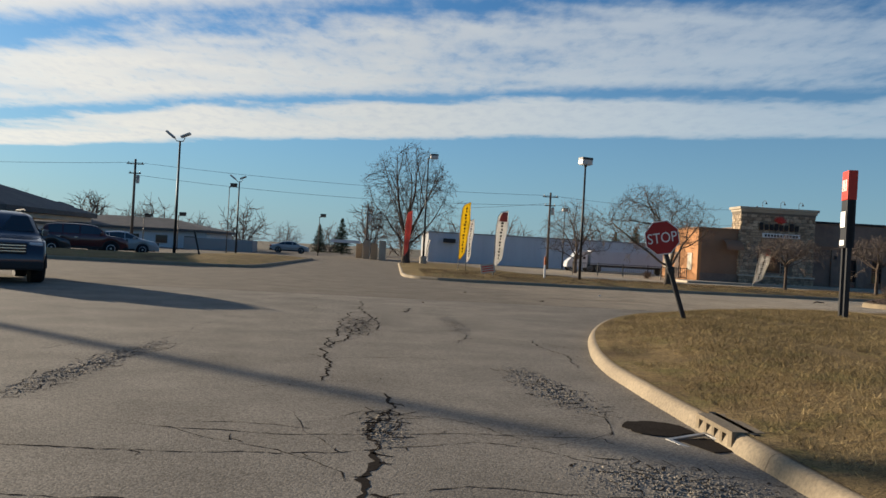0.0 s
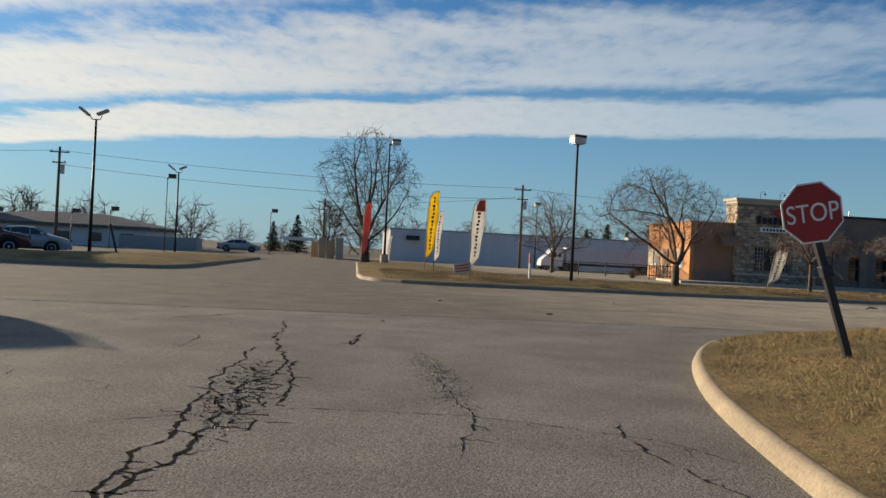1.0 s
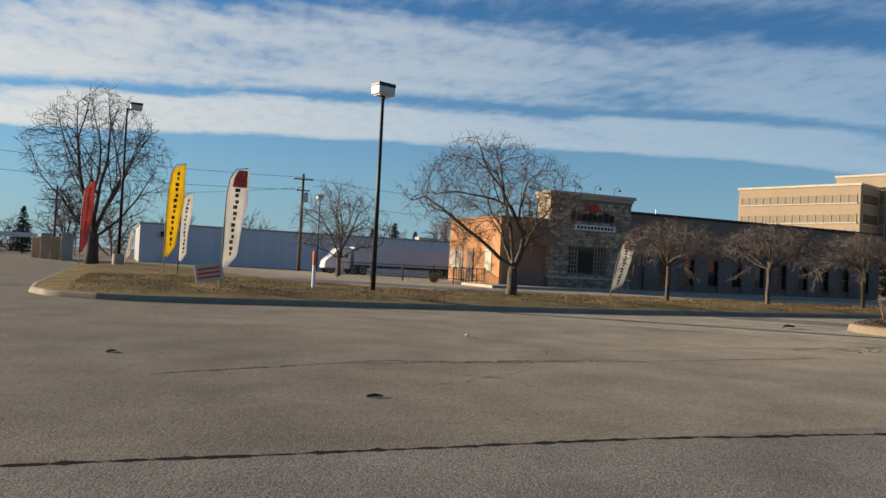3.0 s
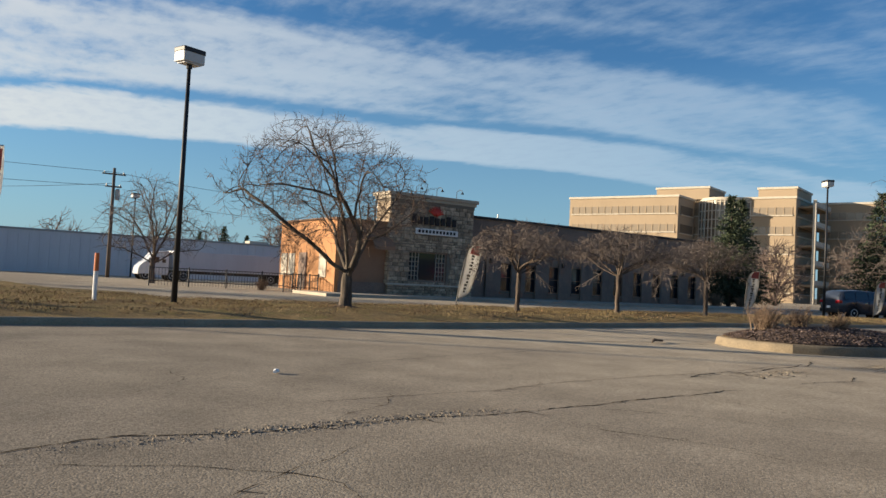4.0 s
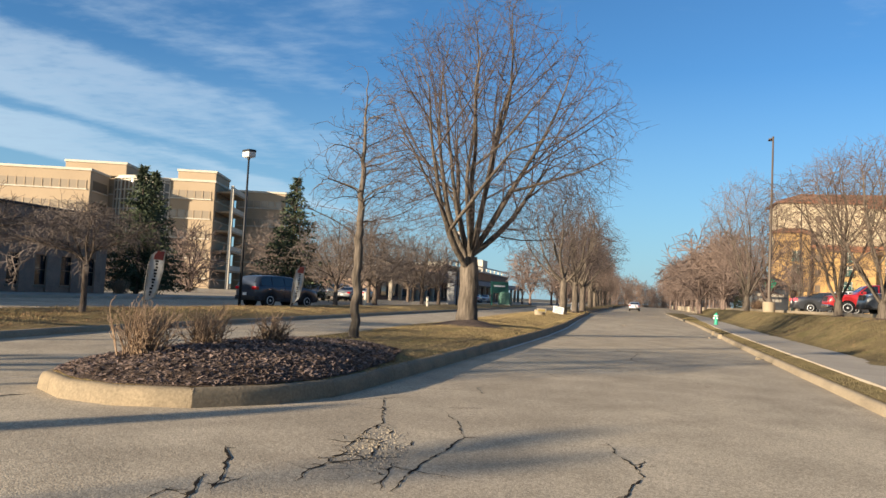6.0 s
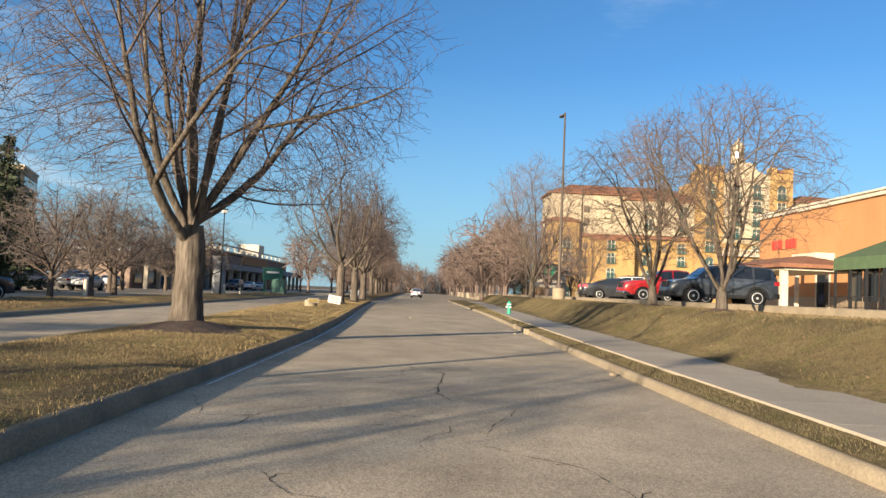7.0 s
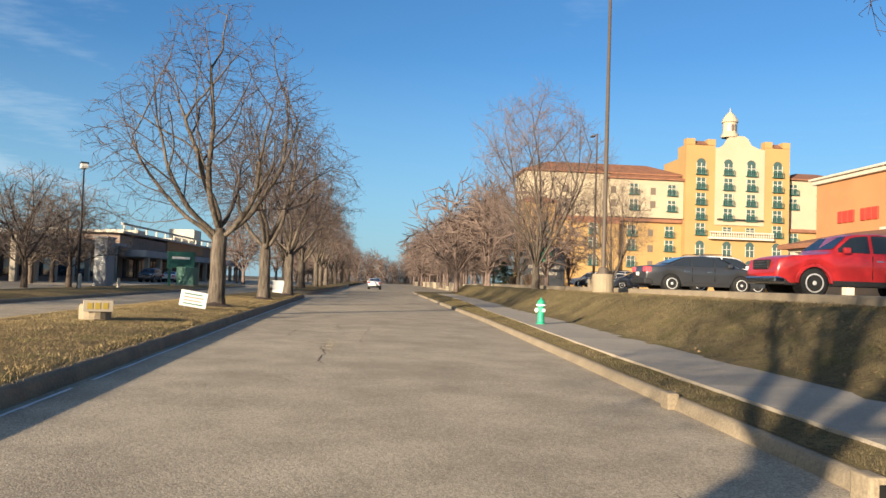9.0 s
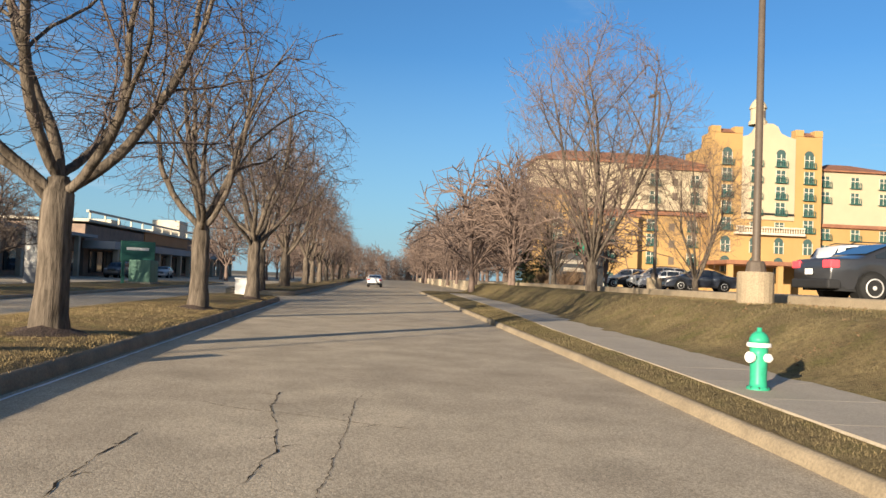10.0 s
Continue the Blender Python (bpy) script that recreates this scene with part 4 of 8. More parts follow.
big = tree_thing("shade_tree", crown_tree(11, 2.1, [(2.5, 1.8), (3.2, 3.8), (4.4, 4.6), (5.8, 4.5), (7.4, 3.8), (8.8, 2.7), (9.8, 1.5), (10.6, 0.4)], 10, 0.30, 0.006, 5200, 0.24, off=(0.3, -0.6), tilt=(16, 64), bend=0.05, wob=0.045, boughs=2,
                                          lift=0.06, twig=(0.3, 0.65), per=1, twig_lift=0.0, kill=1.35),
                 "tall bare shade tree with several upright limbs on the median", "bark_pale", "twig", m=pose(37.4, 28.5, 0.33))
sapling = tree_thing("young_tree", crown_tree(5, 5.4, [(1.9, 0.5), (2.3, 1.25), (3.2, 1.15), (4.4, 0.75), (5.3, 0.35), (5.75, 0.1)], 0, 0.085, 0.0055, 420, 0.18, lift=0.12, inertia=1.0, twig=(0.15, 0.35), per=1, kill=1.5),
                     "slender young bare tree with a straight stem", "bark_pale", "twig", m=pose(28.4, 28.8, 0.24))
treeA = tree_thing("spreading_tree", crown_tree(23, 1.0, [(1.6, 1.0), (2.2, 2.4), (3.1, 3.0), (3.9, 2.6), (4.5, 1.7), (5.0, 0.5)], 5, 0.15, 0.0055, 2000, 0.19, off=(-1.0, 0.2), tilt=(30, 60), bend=0.03, lift=0.06, wob=0.11,
                                                twig=(0.15, 0.4), per=2, kill=1.4),
                   "low spreading bare tree with a forked trunk on the verge", "bark_pale", "twig_red", m=pose(15.3, 37.0, 0.18))
weep = tree_thing("weeping_tree", crown_tree(31, 1.75, [(1.85, 1.1), (2.1, 1.7), (2.4, 1.6), (2.7, 1.1), (2.9, 0.3)], 9, 0.075, 0.0065, 900, 0.14, tilt=(40, 72), bend=0.0, lift=-0.01, wob=0.10, twig=(0.15, 0.36), per=2, twig_lift=-0.25, kill=1.3),
                  "small weeping bare tree with a mop of drooping twigs", "bark", "twig_lot", "weeping trees on the verge", m=pose(21.6, 37.4, 0.12))
copy_thing(weep, pose(26.9, 38.1, 0.14, 0, 0, 100) @ Matrix.Scale(1.08, 4))
copy_thing(weep, pose(32.0, 38.15, 0.14, 0, -9, 215) @ Matrix.Scale(1.08, 4))
bankA = tree_thing("multi_stem_tree", crown_tree(47, 0.7, [(1.2, 0.9), (1.9, 1.9), (3.0, 2.7), (4.1, 2.9), (5.0, 2.3), (5.7, 1.3), (6.1, 0.5)], 8, 0.14, 0.0055, 3000, 0.20, tilt=(20, 48), bend=0.02, lift=0.05, wob=0.06, twig=(0.25, 0.55), per=1, kill=1.4),
                   "bare multi-stemmed ornamental tree on the grass bank", "bark_pale", "twig_red", "trees on the bank", m=pose(42.0, 15.6, 1.02, 0, 0, 200))
copy_thing(bankA, pose(49.3, 15.3, 1.05, 0, 0, 70) @ Matrix.Scale(1.14, 4))
MED_CROWN = [(2.8, 1.6), (3.4, 3.2), (4.6, 3.9), (6.0, 3.6), (7.4, 2.9), (8.7, 1.8), (9.8, 0.6)]
med = [tree_thing("street_tree", crown_tree(60 + i, 2.4, MED_CROWN, 7, 0.24, 0.0075, 2500, 0.27, off=(0.0, 0.3 - 0.6 * i), tilt=(34, 80), bend=0.085, lift=0.02, wob=0.10, inertia=0.5, twig=(0.25, 0.55), per=1, twig_lift=0.0, boughs=2, kill=1.4),
                  "large bare street tree with gnarled limbs on the median", "bark_pale", "twig", "street trees on the median", m=pose(x, 28.5, 0.32, 0, 0, a))
       for i, (x, a) in enumerate([(67.4, 0), (77.0, 90)])]
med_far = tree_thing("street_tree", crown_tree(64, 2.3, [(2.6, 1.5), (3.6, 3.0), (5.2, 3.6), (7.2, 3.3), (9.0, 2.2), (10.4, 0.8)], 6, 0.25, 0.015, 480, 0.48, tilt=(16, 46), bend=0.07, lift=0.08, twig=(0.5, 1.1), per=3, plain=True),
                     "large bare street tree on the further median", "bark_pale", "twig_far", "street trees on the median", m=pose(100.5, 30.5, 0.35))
for i, (x, y, a, s) in enumerate([(86.5, 28.6, 60, 1.0), (111, 30.5, 130, 1.1), (114, 30.7, 20, 1.0), (126, 30.5, 200, 1.05), (138, 31, 300, 1.0), (150, 31.2, 15, 1.1), (165, 31.5, 80, 1.0),
                                (185, 32, 150, 1.0), (205, 32, 220, 1.1), (230, 33, 10, 1.1), (260, 33, 100, 1.1)]):
    copy_thing(med[i % 2] if x < 90 else med_far, pose(x, y, 0.35, 0, 0, a) @ Matrix.Scale(s, 4))
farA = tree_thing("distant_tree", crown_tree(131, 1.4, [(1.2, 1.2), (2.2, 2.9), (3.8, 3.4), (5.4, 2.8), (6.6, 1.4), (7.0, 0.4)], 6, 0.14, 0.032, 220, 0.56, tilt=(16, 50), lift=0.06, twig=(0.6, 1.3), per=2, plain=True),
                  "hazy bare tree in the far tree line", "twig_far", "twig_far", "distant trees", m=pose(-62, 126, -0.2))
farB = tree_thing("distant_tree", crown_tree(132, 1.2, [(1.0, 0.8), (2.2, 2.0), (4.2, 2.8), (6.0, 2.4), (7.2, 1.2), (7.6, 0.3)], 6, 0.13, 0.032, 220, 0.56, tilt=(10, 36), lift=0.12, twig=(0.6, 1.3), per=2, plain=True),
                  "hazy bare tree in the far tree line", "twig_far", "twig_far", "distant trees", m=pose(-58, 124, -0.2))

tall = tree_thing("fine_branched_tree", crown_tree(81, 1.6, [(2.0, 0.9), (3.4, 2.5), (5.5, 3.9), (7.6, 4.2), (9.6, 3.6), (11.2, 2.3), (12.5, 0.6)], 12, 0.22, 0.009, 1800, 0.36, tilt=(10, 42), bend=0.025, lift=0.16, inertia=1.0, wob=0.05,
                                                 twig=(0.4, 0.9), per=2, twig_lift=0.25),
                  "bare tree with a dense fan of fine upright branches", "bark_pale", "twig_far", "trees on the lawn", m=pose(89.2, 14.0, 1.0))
for i, (x, y, a, s) in enumerate([(88.5, 9.5, 50, 0.6), (104, 12.5, 120, 0.7), (112, 14, 10, 0.8), (120, 13, 200, 0.85), (130, 14.5, 280, 0.85), (142, 13, 30, 0.95), (155, 14, 330, 0.95),
                                (170, 13, 90, 1.0), (190, 13, 20, 1.0), (215, 13, 60, 1.1), (245, 13, 160, 1.1), (118, 5, 20, 0.6)]):
    if x < 108:
        copy_thing(tall, pose(x, y, 0.9, 0, 0, a) @ Matrix.Scale(s, 4))
    else:
        copy_thing(farB, pose(x, y, 0.9, 0, 0, a) @ Matrix.Scale(1.35 * s, 4))
row = random.Random(8)
for i in range(24):
    x = 104 + 8.0 * i
    copy_thing((farA, farB)[i % 2], pose(x, row.uniform(8.5, 16.0), 0.5, 0, 0, row.uniform(0, 360)) @ Matrix.Scale(row.uniform(1.25, 1.75), 4))
for i in range(9):
    x = 150 + 14 * i
    copy_thing((farA, farB)[i % 2], pose(x, row.uniform(40, 46), 0.2, 0, 0, row.uniform(0, 360)) @ Matrix.Scale(row.uniform(1.1, 1.5), 4))
lotT = tree_thing("parking_lot_tree", crown_tree(91, 1.4, [(1.5, 1.6), (2.2, 3.0), (3.3, 3.4), (4.5, 2.9), (5.5, 1.8), (6.1, 0.5)], 7, 0.14, 0.013, 700, 0.32, tilt=(24, 60), bend=0.04, lift=0.04, wob=0.1, twig=(0.35, 0.8), per=2, plain=True),
                  "bare rounded ornamental tree in the parking lot", "bark", "twig_lot", "trees in the north parking lot", m=pose(63.5, 43.6, 0.0) @ Matrix.Scale(1.0, 4))
for i, (x, y, a, s) in enumerate([(71, 44.6, 50, 1.1), (77, 45.5, 100, 1.25), (85, 49, 10, 1.3), (93.5, 46, 200, 1.25), (100.5, 46, 250, 1.25), (98, 53, 300, 1.25), (83, 57, 20, 1.35), (91, 58, 70, 1.35), (108, 52, 150, 1.3), (117, 54, 40, 1.3)]):
    copy_thing(lotT, pose(x, y, 0.05, 0, 0, a) @ Matrix.Scale(s, 4))
oldB = tree_thing("side_street_tree", crown_tree(104, 1.7, [(1.8, 1.2), (2.8, 2.6), (4.4, 3.6), (6.2, 3.9), (7.8, 3.2), (9.0, 1.8), (9.6, 0.5)], 8, 0.30, 0.011, 1500, 0.34, tilt=(14, 52), bend=0.05, lift=0.06, wob=0.06, twig=(0.3, 0.7), per=2),
                  "large bare tree behind the lamp post", "bark", "twig", m=pose(2.6, 62.5, 0.2))
copy_thing(lotT, pose(17.5, 66, 0.1, 0, 0, 80) @ Matrix.Scale(1.0, 4))


def spruce(seed, h, w):
    rng = np.random.default_rng(seed)
    rows, tris = [], []
    verts, faces = [], []
    n_whorl = int(h * 5)
    for i in range(n_whorl):
        z = 0.5 + (h - 0.6) * i / n_whorl
        reach = w * (1 - (z / h) ** 1.1) * rng.uniform(0.6, 1.15) + 0.12
        for k in range(9):
            az = rng.uniform(0, 2 * np.pi)
            d = np.array([np.cos(az), np.sin(az), 0])
            droop = rng.uniform(-0.38, 0.0)
            steps = max(3, int(reach / 0.22))
            for s in range(steps):
                u = (s + 0.5) / steps
                c = np.array([0, 0, z]) + d * reach * u + np.array([0, 0, droop * reach * u + 0.15 * u * u * reach])
                for j in range(3):
                    side = rng.normal(0, 1, 3)
                    side /= np.linalg.norm(side)
                    a = c + side * rng.uniform(0.0, 0.08)
                    out_ = d * 0.16 + side * rng.uniform(0.12, 0.26) + np.array([0, 0, rng.uniform(-0.12, 0.05)])
                    wv = np.cross(out_, rng.normal(0, 1, 3))
                    wv = wv / (np.linalg.norm(wv) + 1e-6) * 0.065
                    b = len(verts)
                    verts.extend([a - wv, a + wv, a + out_])
                    faces.append((b, b + 1, b + 2))
    return np.array(verts), np.array(faces)


sv, sf = spruce(3, 9.6, 3.5)
spruce_mesh = arrays_mesh("needles", sv, sf, M["needle"])
sp = thing("spruce", "dark green spruce with drooping branches", "tree", pose(63.0, 59.0, 0.1), "spruces by the restaurant")
part("trunk", tube(bmesh.new(), [(0, 0, 0), (0, 0, 5), (0, 0, 9.4)], [0.16, 0.1, 0.02], 8), M["bark"], sp)
part("needles", spruce_mesh, None, sp)
copy_thing(sp, pose(65.8, 60.0, 0.1, 0, 0, 120) @ Matrix.Scale(1.0, 4))
copy_thing(sp, pose(74.0, 52.0, 0.1, 0, 0, 200) @ Matrix.Scale(1.1, 4))



# ---------------- buildings ----------------
def window(parent, x0, x1, z0, z1, y, nx=1, nz=1, glass="glass", frame_mat="white_paint", depth=0.08, fw=0.06, out=-1, name="window"):
    """A window in a wall that faces -y (out=-1): frame, panes, sill."""
    w = part(name, frame_bm(x0, x1, z0, z1, y, fw, depth, out), M[frame_mat], parent)
    part("pane", B(x0 + fw, x1 - fw, y - 0.01, y + 0.01, z0 + fw, z1 - fw), M[glass], w)
    for i in range(1, nx):
        x = x0 + (x1 - x0) * i / nx
        part("mullion", B(x - 0.02, x + 0.02, y + out * depth * 0.7 - 0.01, y + 0.01, z0 + fw, z1 - fw), M[frame_mat], w)
    for i in range(1, nz):
        z = z0 + (z1 - z0) * i / nz
        part("transom", B(x0 + fw, x1 - fw, y + out * depth * 0.7 - 0.01, y + 0.012, z - 0.02, z + 0.02), M[frame_mat], w)
    return w


def frame_bm(x0, x1, z0, z1, y, fw, depth, out=-1):
    bm = bmesh.new()
    ya, yb = sorted((y + out * depth, y + 0.02))
    box(bm, x0, x0 + fw, ya, yb, z0, z1)
    box(bm, x1 - fw, x1, ya, yb, z0, z1)
    box(bm, x0 + fw, x1 - fw, ya, yb, z0, z0 + fw)
    box(bm, x0 + fw, x1 - fw, ya, yb, z1 - fw, z1)
    return bm


def wall_with_holes(x0, x1, z0, z1, y0, y1, holes):
    """A wall between y0 and y1 with rectangular openings (xa, xb, za, zb) that go right through."""
    bm = bmesh.new()
    xs = sorted({x0, x1, *[h[0] for h in holes], *[h[1] for h in holes]})
    zs = sorted({z0, z1, *[h[2] for h in holes], *[h[3] for h in holes]})
    solid = {}
    for i in range(len(xs) - 1):
        for k in range(len(zs) - 1):
            cx, cz = (xs[i] + xs[i + 1]) / 2, (zs[k] + zs[k + 1]) / 2
            solid[i, k] = not any(h[0] < cx < h[1] and h[2] < cz < h[3] for h in holes)
    vert = {}

    def v(i, k, y):
        if (i, k, y) not in vert:
            vert[i, k, y] = bm.verts.new((xs[i], y, zs[k]))
        return vert[i, k, y]

    for (i, k), s in solid.items():
        if not s:
            continue
        bm.faces.new((v(i, k, y0), v(i + 1, k, y0), v(i + 1, k + 1, y0), v(i, k + 1, y0)))
        bm.faces.new((v(i, k, y1), v(i, k + 1, y1), v(i + 1, k + 1, y1), v(i + 1, k, y1)))
        for di, dk, a, b in ((-1, 0, (i, k), (i, k + 1)), (1, 0, (i + 1, k), (i + 1, k + 1)), (0, -1, (i, k), (i + 1, k)), (0, 1, (i, k + 1), (i + 1, k + 1))):
            if not solid.get((i + di, k + dk), False):
                bm.faces.new((v(*a, y0), v(*b, y0), v(*b, y1), v(*a, y1)))
    return bm


M["mortar_pale"] = material("pale_lattice_paint", (0.42, 0.38, 0.31), vary=0.1, grain=(15, 0.1), bump=0.05)


def restaurant():
    r = thing("restaurant", "single-storey brown brick restaurant with a field-stone entrance tower", "building", kind="")
    # long brown wing
    piers = [36.6 + 2.05 * i for i in range(10)]
    holes = [(x, x + 1.15, 0.55, 2.35) for x in piers]
    part("wall", wall_with_holes(33.2, 57.0, 0.0, 5.0, 57.0, 57.3, holes), M["brown_brick"], r)
    bm = bmesh.new()
    box(bm, 33.2, 33.5, 57.3, 74, 0, 5.0)
    box(bm, 56.7, 57.0, 57.3, 74, 0, 5.0)
    box(bm, 33.5, 56.7, 73.7, 74, 0, 5.0)
    part("rear_wall", bm, M["brown_brick"], r)
    part("roof", B(33.3, 56.9, 57.1, 73.9, 4.9, 5.02), M["grey_panel"], r)
    part("coping", B(33.1, 57.15, 56.86, 57.36, 5.02, 5.16, bev=0.02), M["black_metal"], r)
    part("band", B(33.2, 57.05, 56.93, 56.995, 3.0, 3.25), M["brown_stucco"], r)
    for i, (xa, xb, za, zb) in enumerate(holes):
        w = window(r, xa, xb, za, zb, 57.12, 1, 2, frame_mat="brown_stucco")
        if i % 2 == 0:
            part("shade", B(xa + 0.08, xb - 0.08, 57.15, 57.17, za + 0.1, zb - 0.1), M["trim_cream"], w, "drawn pale blind behind the glass")
        part("sill", B(xa - 0.06, xb + 0.06, 56.9, 57.1, za - 0.08, za - 0.002), M["mortar"], w)
    for i in range(11):
        x = 35.6 + 2.05 * i
        part("pier", B(x - 0.28, x + 0.28, 56.86, 56.995, 0.0, 3.0, bev=0.01), M["brown_brick"], r)
        if i % 3 == 0:
            part("wall_lamp", B(x - 0.07, x + 0.07, 56.72, 56.86, 2.3, 2.6, bev=0.02), M["black_metal"], r)
    # orange side wing with its brown front
    part("front_wall", B(24.55, 27.5, 55.75, 56.0, 0.1, 4.05), M["brown_stucco"], r)
    part("side_wall", B(24.3, 24.55, 55.75, 63.2, 0.1, 4.05), M["orange_stucco"], r)
    part("wing_roof", B(24.55, 33.2, 56.0, 63.2, 3.85, 3.97), M["grey_panel"], r)
    part("wing_back", B(24.55, 33.2, 63.0, 63.2, 0.1, 4.0), M["brown_stucco"], r)
    part("wing_coping", B(24.2, 27.5, 55.65, 63.3, 4.05, 4.16, bev=0.02), M["brown_stucco"], r)
    part("base_course", B(24.5, 27.5, 55.68, 55.748, 0.1, 0.75), M["brown_brick"], r)
    d = part("side_door", B(24.22, 24.31, 59.3, 60.3, 0.15, 2.25, bev=0.015), M["brown_brick"], r)
    part("door_handle", tube(bmesh.new(), [(24.2, 59.42, 1.0), (24.2, 59.42, 1.3)], [0.02, 0.02], 6), M["chrome"], d)
    for y in (57.2, 61.4, 62.5):
        part("poster_panel", B(24.25, 24.298, y - 0.45, y + 0.45, 0.9, 2.2, bev=0.01), M["trim_cream"], r)
    # canopy at the tower's side
    bm = bmesh.new()
    tube(bm, [(26.1, 55.2, 2.75), (27.35, 55.2, 2.75)], [0.02, 0.02], 6)
    for k in range(6):
        a0, a1 = math.pi / 2 * k / 6, math.pi / 2 * (k + 1) / 6
        p = [(55.75 - 1.0 * math.sin(a), 2.55 + 0.75 * math.cos(a)) for a in (a0, a1)]
        vs = [bm.verts.new((26.1, *p[0])), bm.verts.new((27.4, *p[0])), bm.verts.new((27.4, *p[1])), bm.verts.new((26.1, *p[1]))]
        bm.faces.new(vs)
    part("canopy", bm, M["brown_stucco"], r, "rounded dark door canopy")
    # stone tower: core, stones, cornice
    hole = [(28.75, 31.35, 0.95, 2.62)]
    tw = part("tower", wall_with_holes(27.4, 33.1, 0.1, 5.55, 55.5, 55.9, hole), M["mortar"], r)
    bm = bmesh.new()
    box(bm, 27.4, 27.8, 55.9, 57.0, 0.1, 5.55)
    box(bm, 32.7, 33.1, 55.9, 57.0, 0.1, 5.55)
    box(bm, 27.8, 32.7, 56.7, 57.0, 0.1, 5.55)
    box(bm, 27.8, 32.7, 55.9, 56.7, 5.4, 5.54)
    part("tower_core", bm, M["mortar"], r)
    rng = random.Random(8)

    def stones(face, u0, u1, z0, z1, plane, clear):
        bm_ = bmesh.new()
        z = z0
        while z < z1 - 0.06:
            h = min(rng.uniform(0.13, 0.30), z1 - z)
            u = u0
            while u < u1 - 0.05:
                w = min(rng.uniform(0.16, 0.46), u1 - u)
                if u1 - u - w < 0.1:
                    w = u1 - u
                if not any(a < u + w / 2 < b and c < z + h / 2 < d_ for a, b, c, d_ in clear):
                    g, pr = 0.016, rng.uniform(0.03, 0.075)
                    cs = [(u + g, z + g), (u + w - g, z + g), (u + w - g, z + h - g), (u + g, z + h - g)]
                    cs = [(a + rng.uniform(-0.02, 0.02), b + rng.uniform(-0.02, 0.02)) for a, b in cs]
                    cu, cz = u + w / 2, z + h / 2
                    ins = [(a + (cu - a) * 0.22, b + (cz - b) * 0.22) for a, b in cs]

                    def at(a, b, o):
                        return (a, plane - o, b) if face == "y" else ((plane - o, a, b) if face == "x-" else (plane + o, a, b))
                    lo = [bm_.verts.new(at(a, b, -0.005)) for a, b in cs]
                    hi = [bm_.verts.new(at(a, b, pr)) for a, b in ins]
                    mid = [bm_.verts.new(at(a, b, pr * 0.75)) for a, b in cs]
                    for A_, B_ in ((lo, mid), (mid, hi)):
                        for q in range(4):
                            bm_.faces.new((A_[q], A_[(q + 1) % 4], B_[(q + 1) % 4], B_[q]))
                    bm_.faces.new(hi)
                u += w
            z += h
        return bm_

    s1 = part("stone_facing", stones("y", 27.4, 33.1, 0.75, 5.32, 55.5, [(28.6, 31.5, 0.85, 2.72)]), M["stone"], r)
    s2 = part("stone_facing", stones("x-", 55.5, 57.0, 0.75, 5.32, 27.4, []), M["stone"], r)
    s3 = part("stone_facing", stones("x+", 55.5, 57.0, 0.75, 5.32, 33.1, []), M["stone"], r)
    s4 = part("stone_base", stones("y", 27.35, 33.15, 0.12, 0.72, 55.42, []), M["stone"], r)
    for s in (s1, s2, s3, s4):
        s["kind"] = "stuff"
    part("ledge", B(27.3, 33.2, 55.3, 55.5, 0.68, 0.78, bev=0.02), M["trim_cream"], r)
    for k, (o, za, zb) in enumerate(((0.05, 5.30, 5.48), (0.12, 5.48, 5.66), (0.22, 5.66, 5.86))):
        part("cornice", B(27.4 - o, 33.1 + o, 55.5 - o, 57.0 + o, za, zb, bev=0.025), M["walk"] if k else M["mortar"], r)
    w = window(r, 28.75, 31.35, 0.95, 2.62, 55.66, 1, 1, frame_mat="brown_brick", fw=0.07)
    for xa, xb in ((28.81, 29.45), (30.65, 31.29)):
        for i in range(4):
            x = xa + (xb - xa) * i / 3
            part("mullion", B(x - 0.016, x + 0.016, 55.6, 55.652, 1.01, 2.56), M["mortar_pale"], w)
        for i in range(1, 6):
            z = 1.01 + 1.55 * i / 6
            part("transom", B(xa, xb, 55.604, 55.648, z - 0.016, z + 0.016), M["mortar_pale"], w)
    # name sign: unlettered shapes in its colours, and the small board below
    part("sign_board", B(29.0, 31.9, 55.30, 55.40, 3.62, 3.95, bev=0.01), M["white_paint"], r)
    for i in range(11):
        part("sign_bar", B(29.16 + i * 0.24, 29.31 + i * 0.24, 55.285, 55.303, 3.70, 3.87), M["ink"], r)
    for i, (a, h) in enumerate(((0, 0.55), (0.42, 0.42), (0.8, 0.42), (1.18, 0.5), (1.55, 0.42), (1.95, 0.42), (2.35, 0.55), (2.75, 0.42))):
        part("sign_letter_shape", B(28.75 + a, 29.02 + a, 55.32, 55.40, 4.18, 4.18 + h, bev=0.02), M["ink"], r, "plain dark sign shape")
    for a in range(9):
        ang = radians(15 + a * 17)
        part("emblem_ray", tube(bmesh.new(), [(30.3 + 0.06 * math.cos(ang), 55.33, 4.75 + 0.06 * math.sin(ang)), (30.3 + 0.55 * math.cos(ang), 55.33, 4.75 + 0.5 * math.sin(ang))], [0.10, 0.03], 6), M["bright_red"], r)
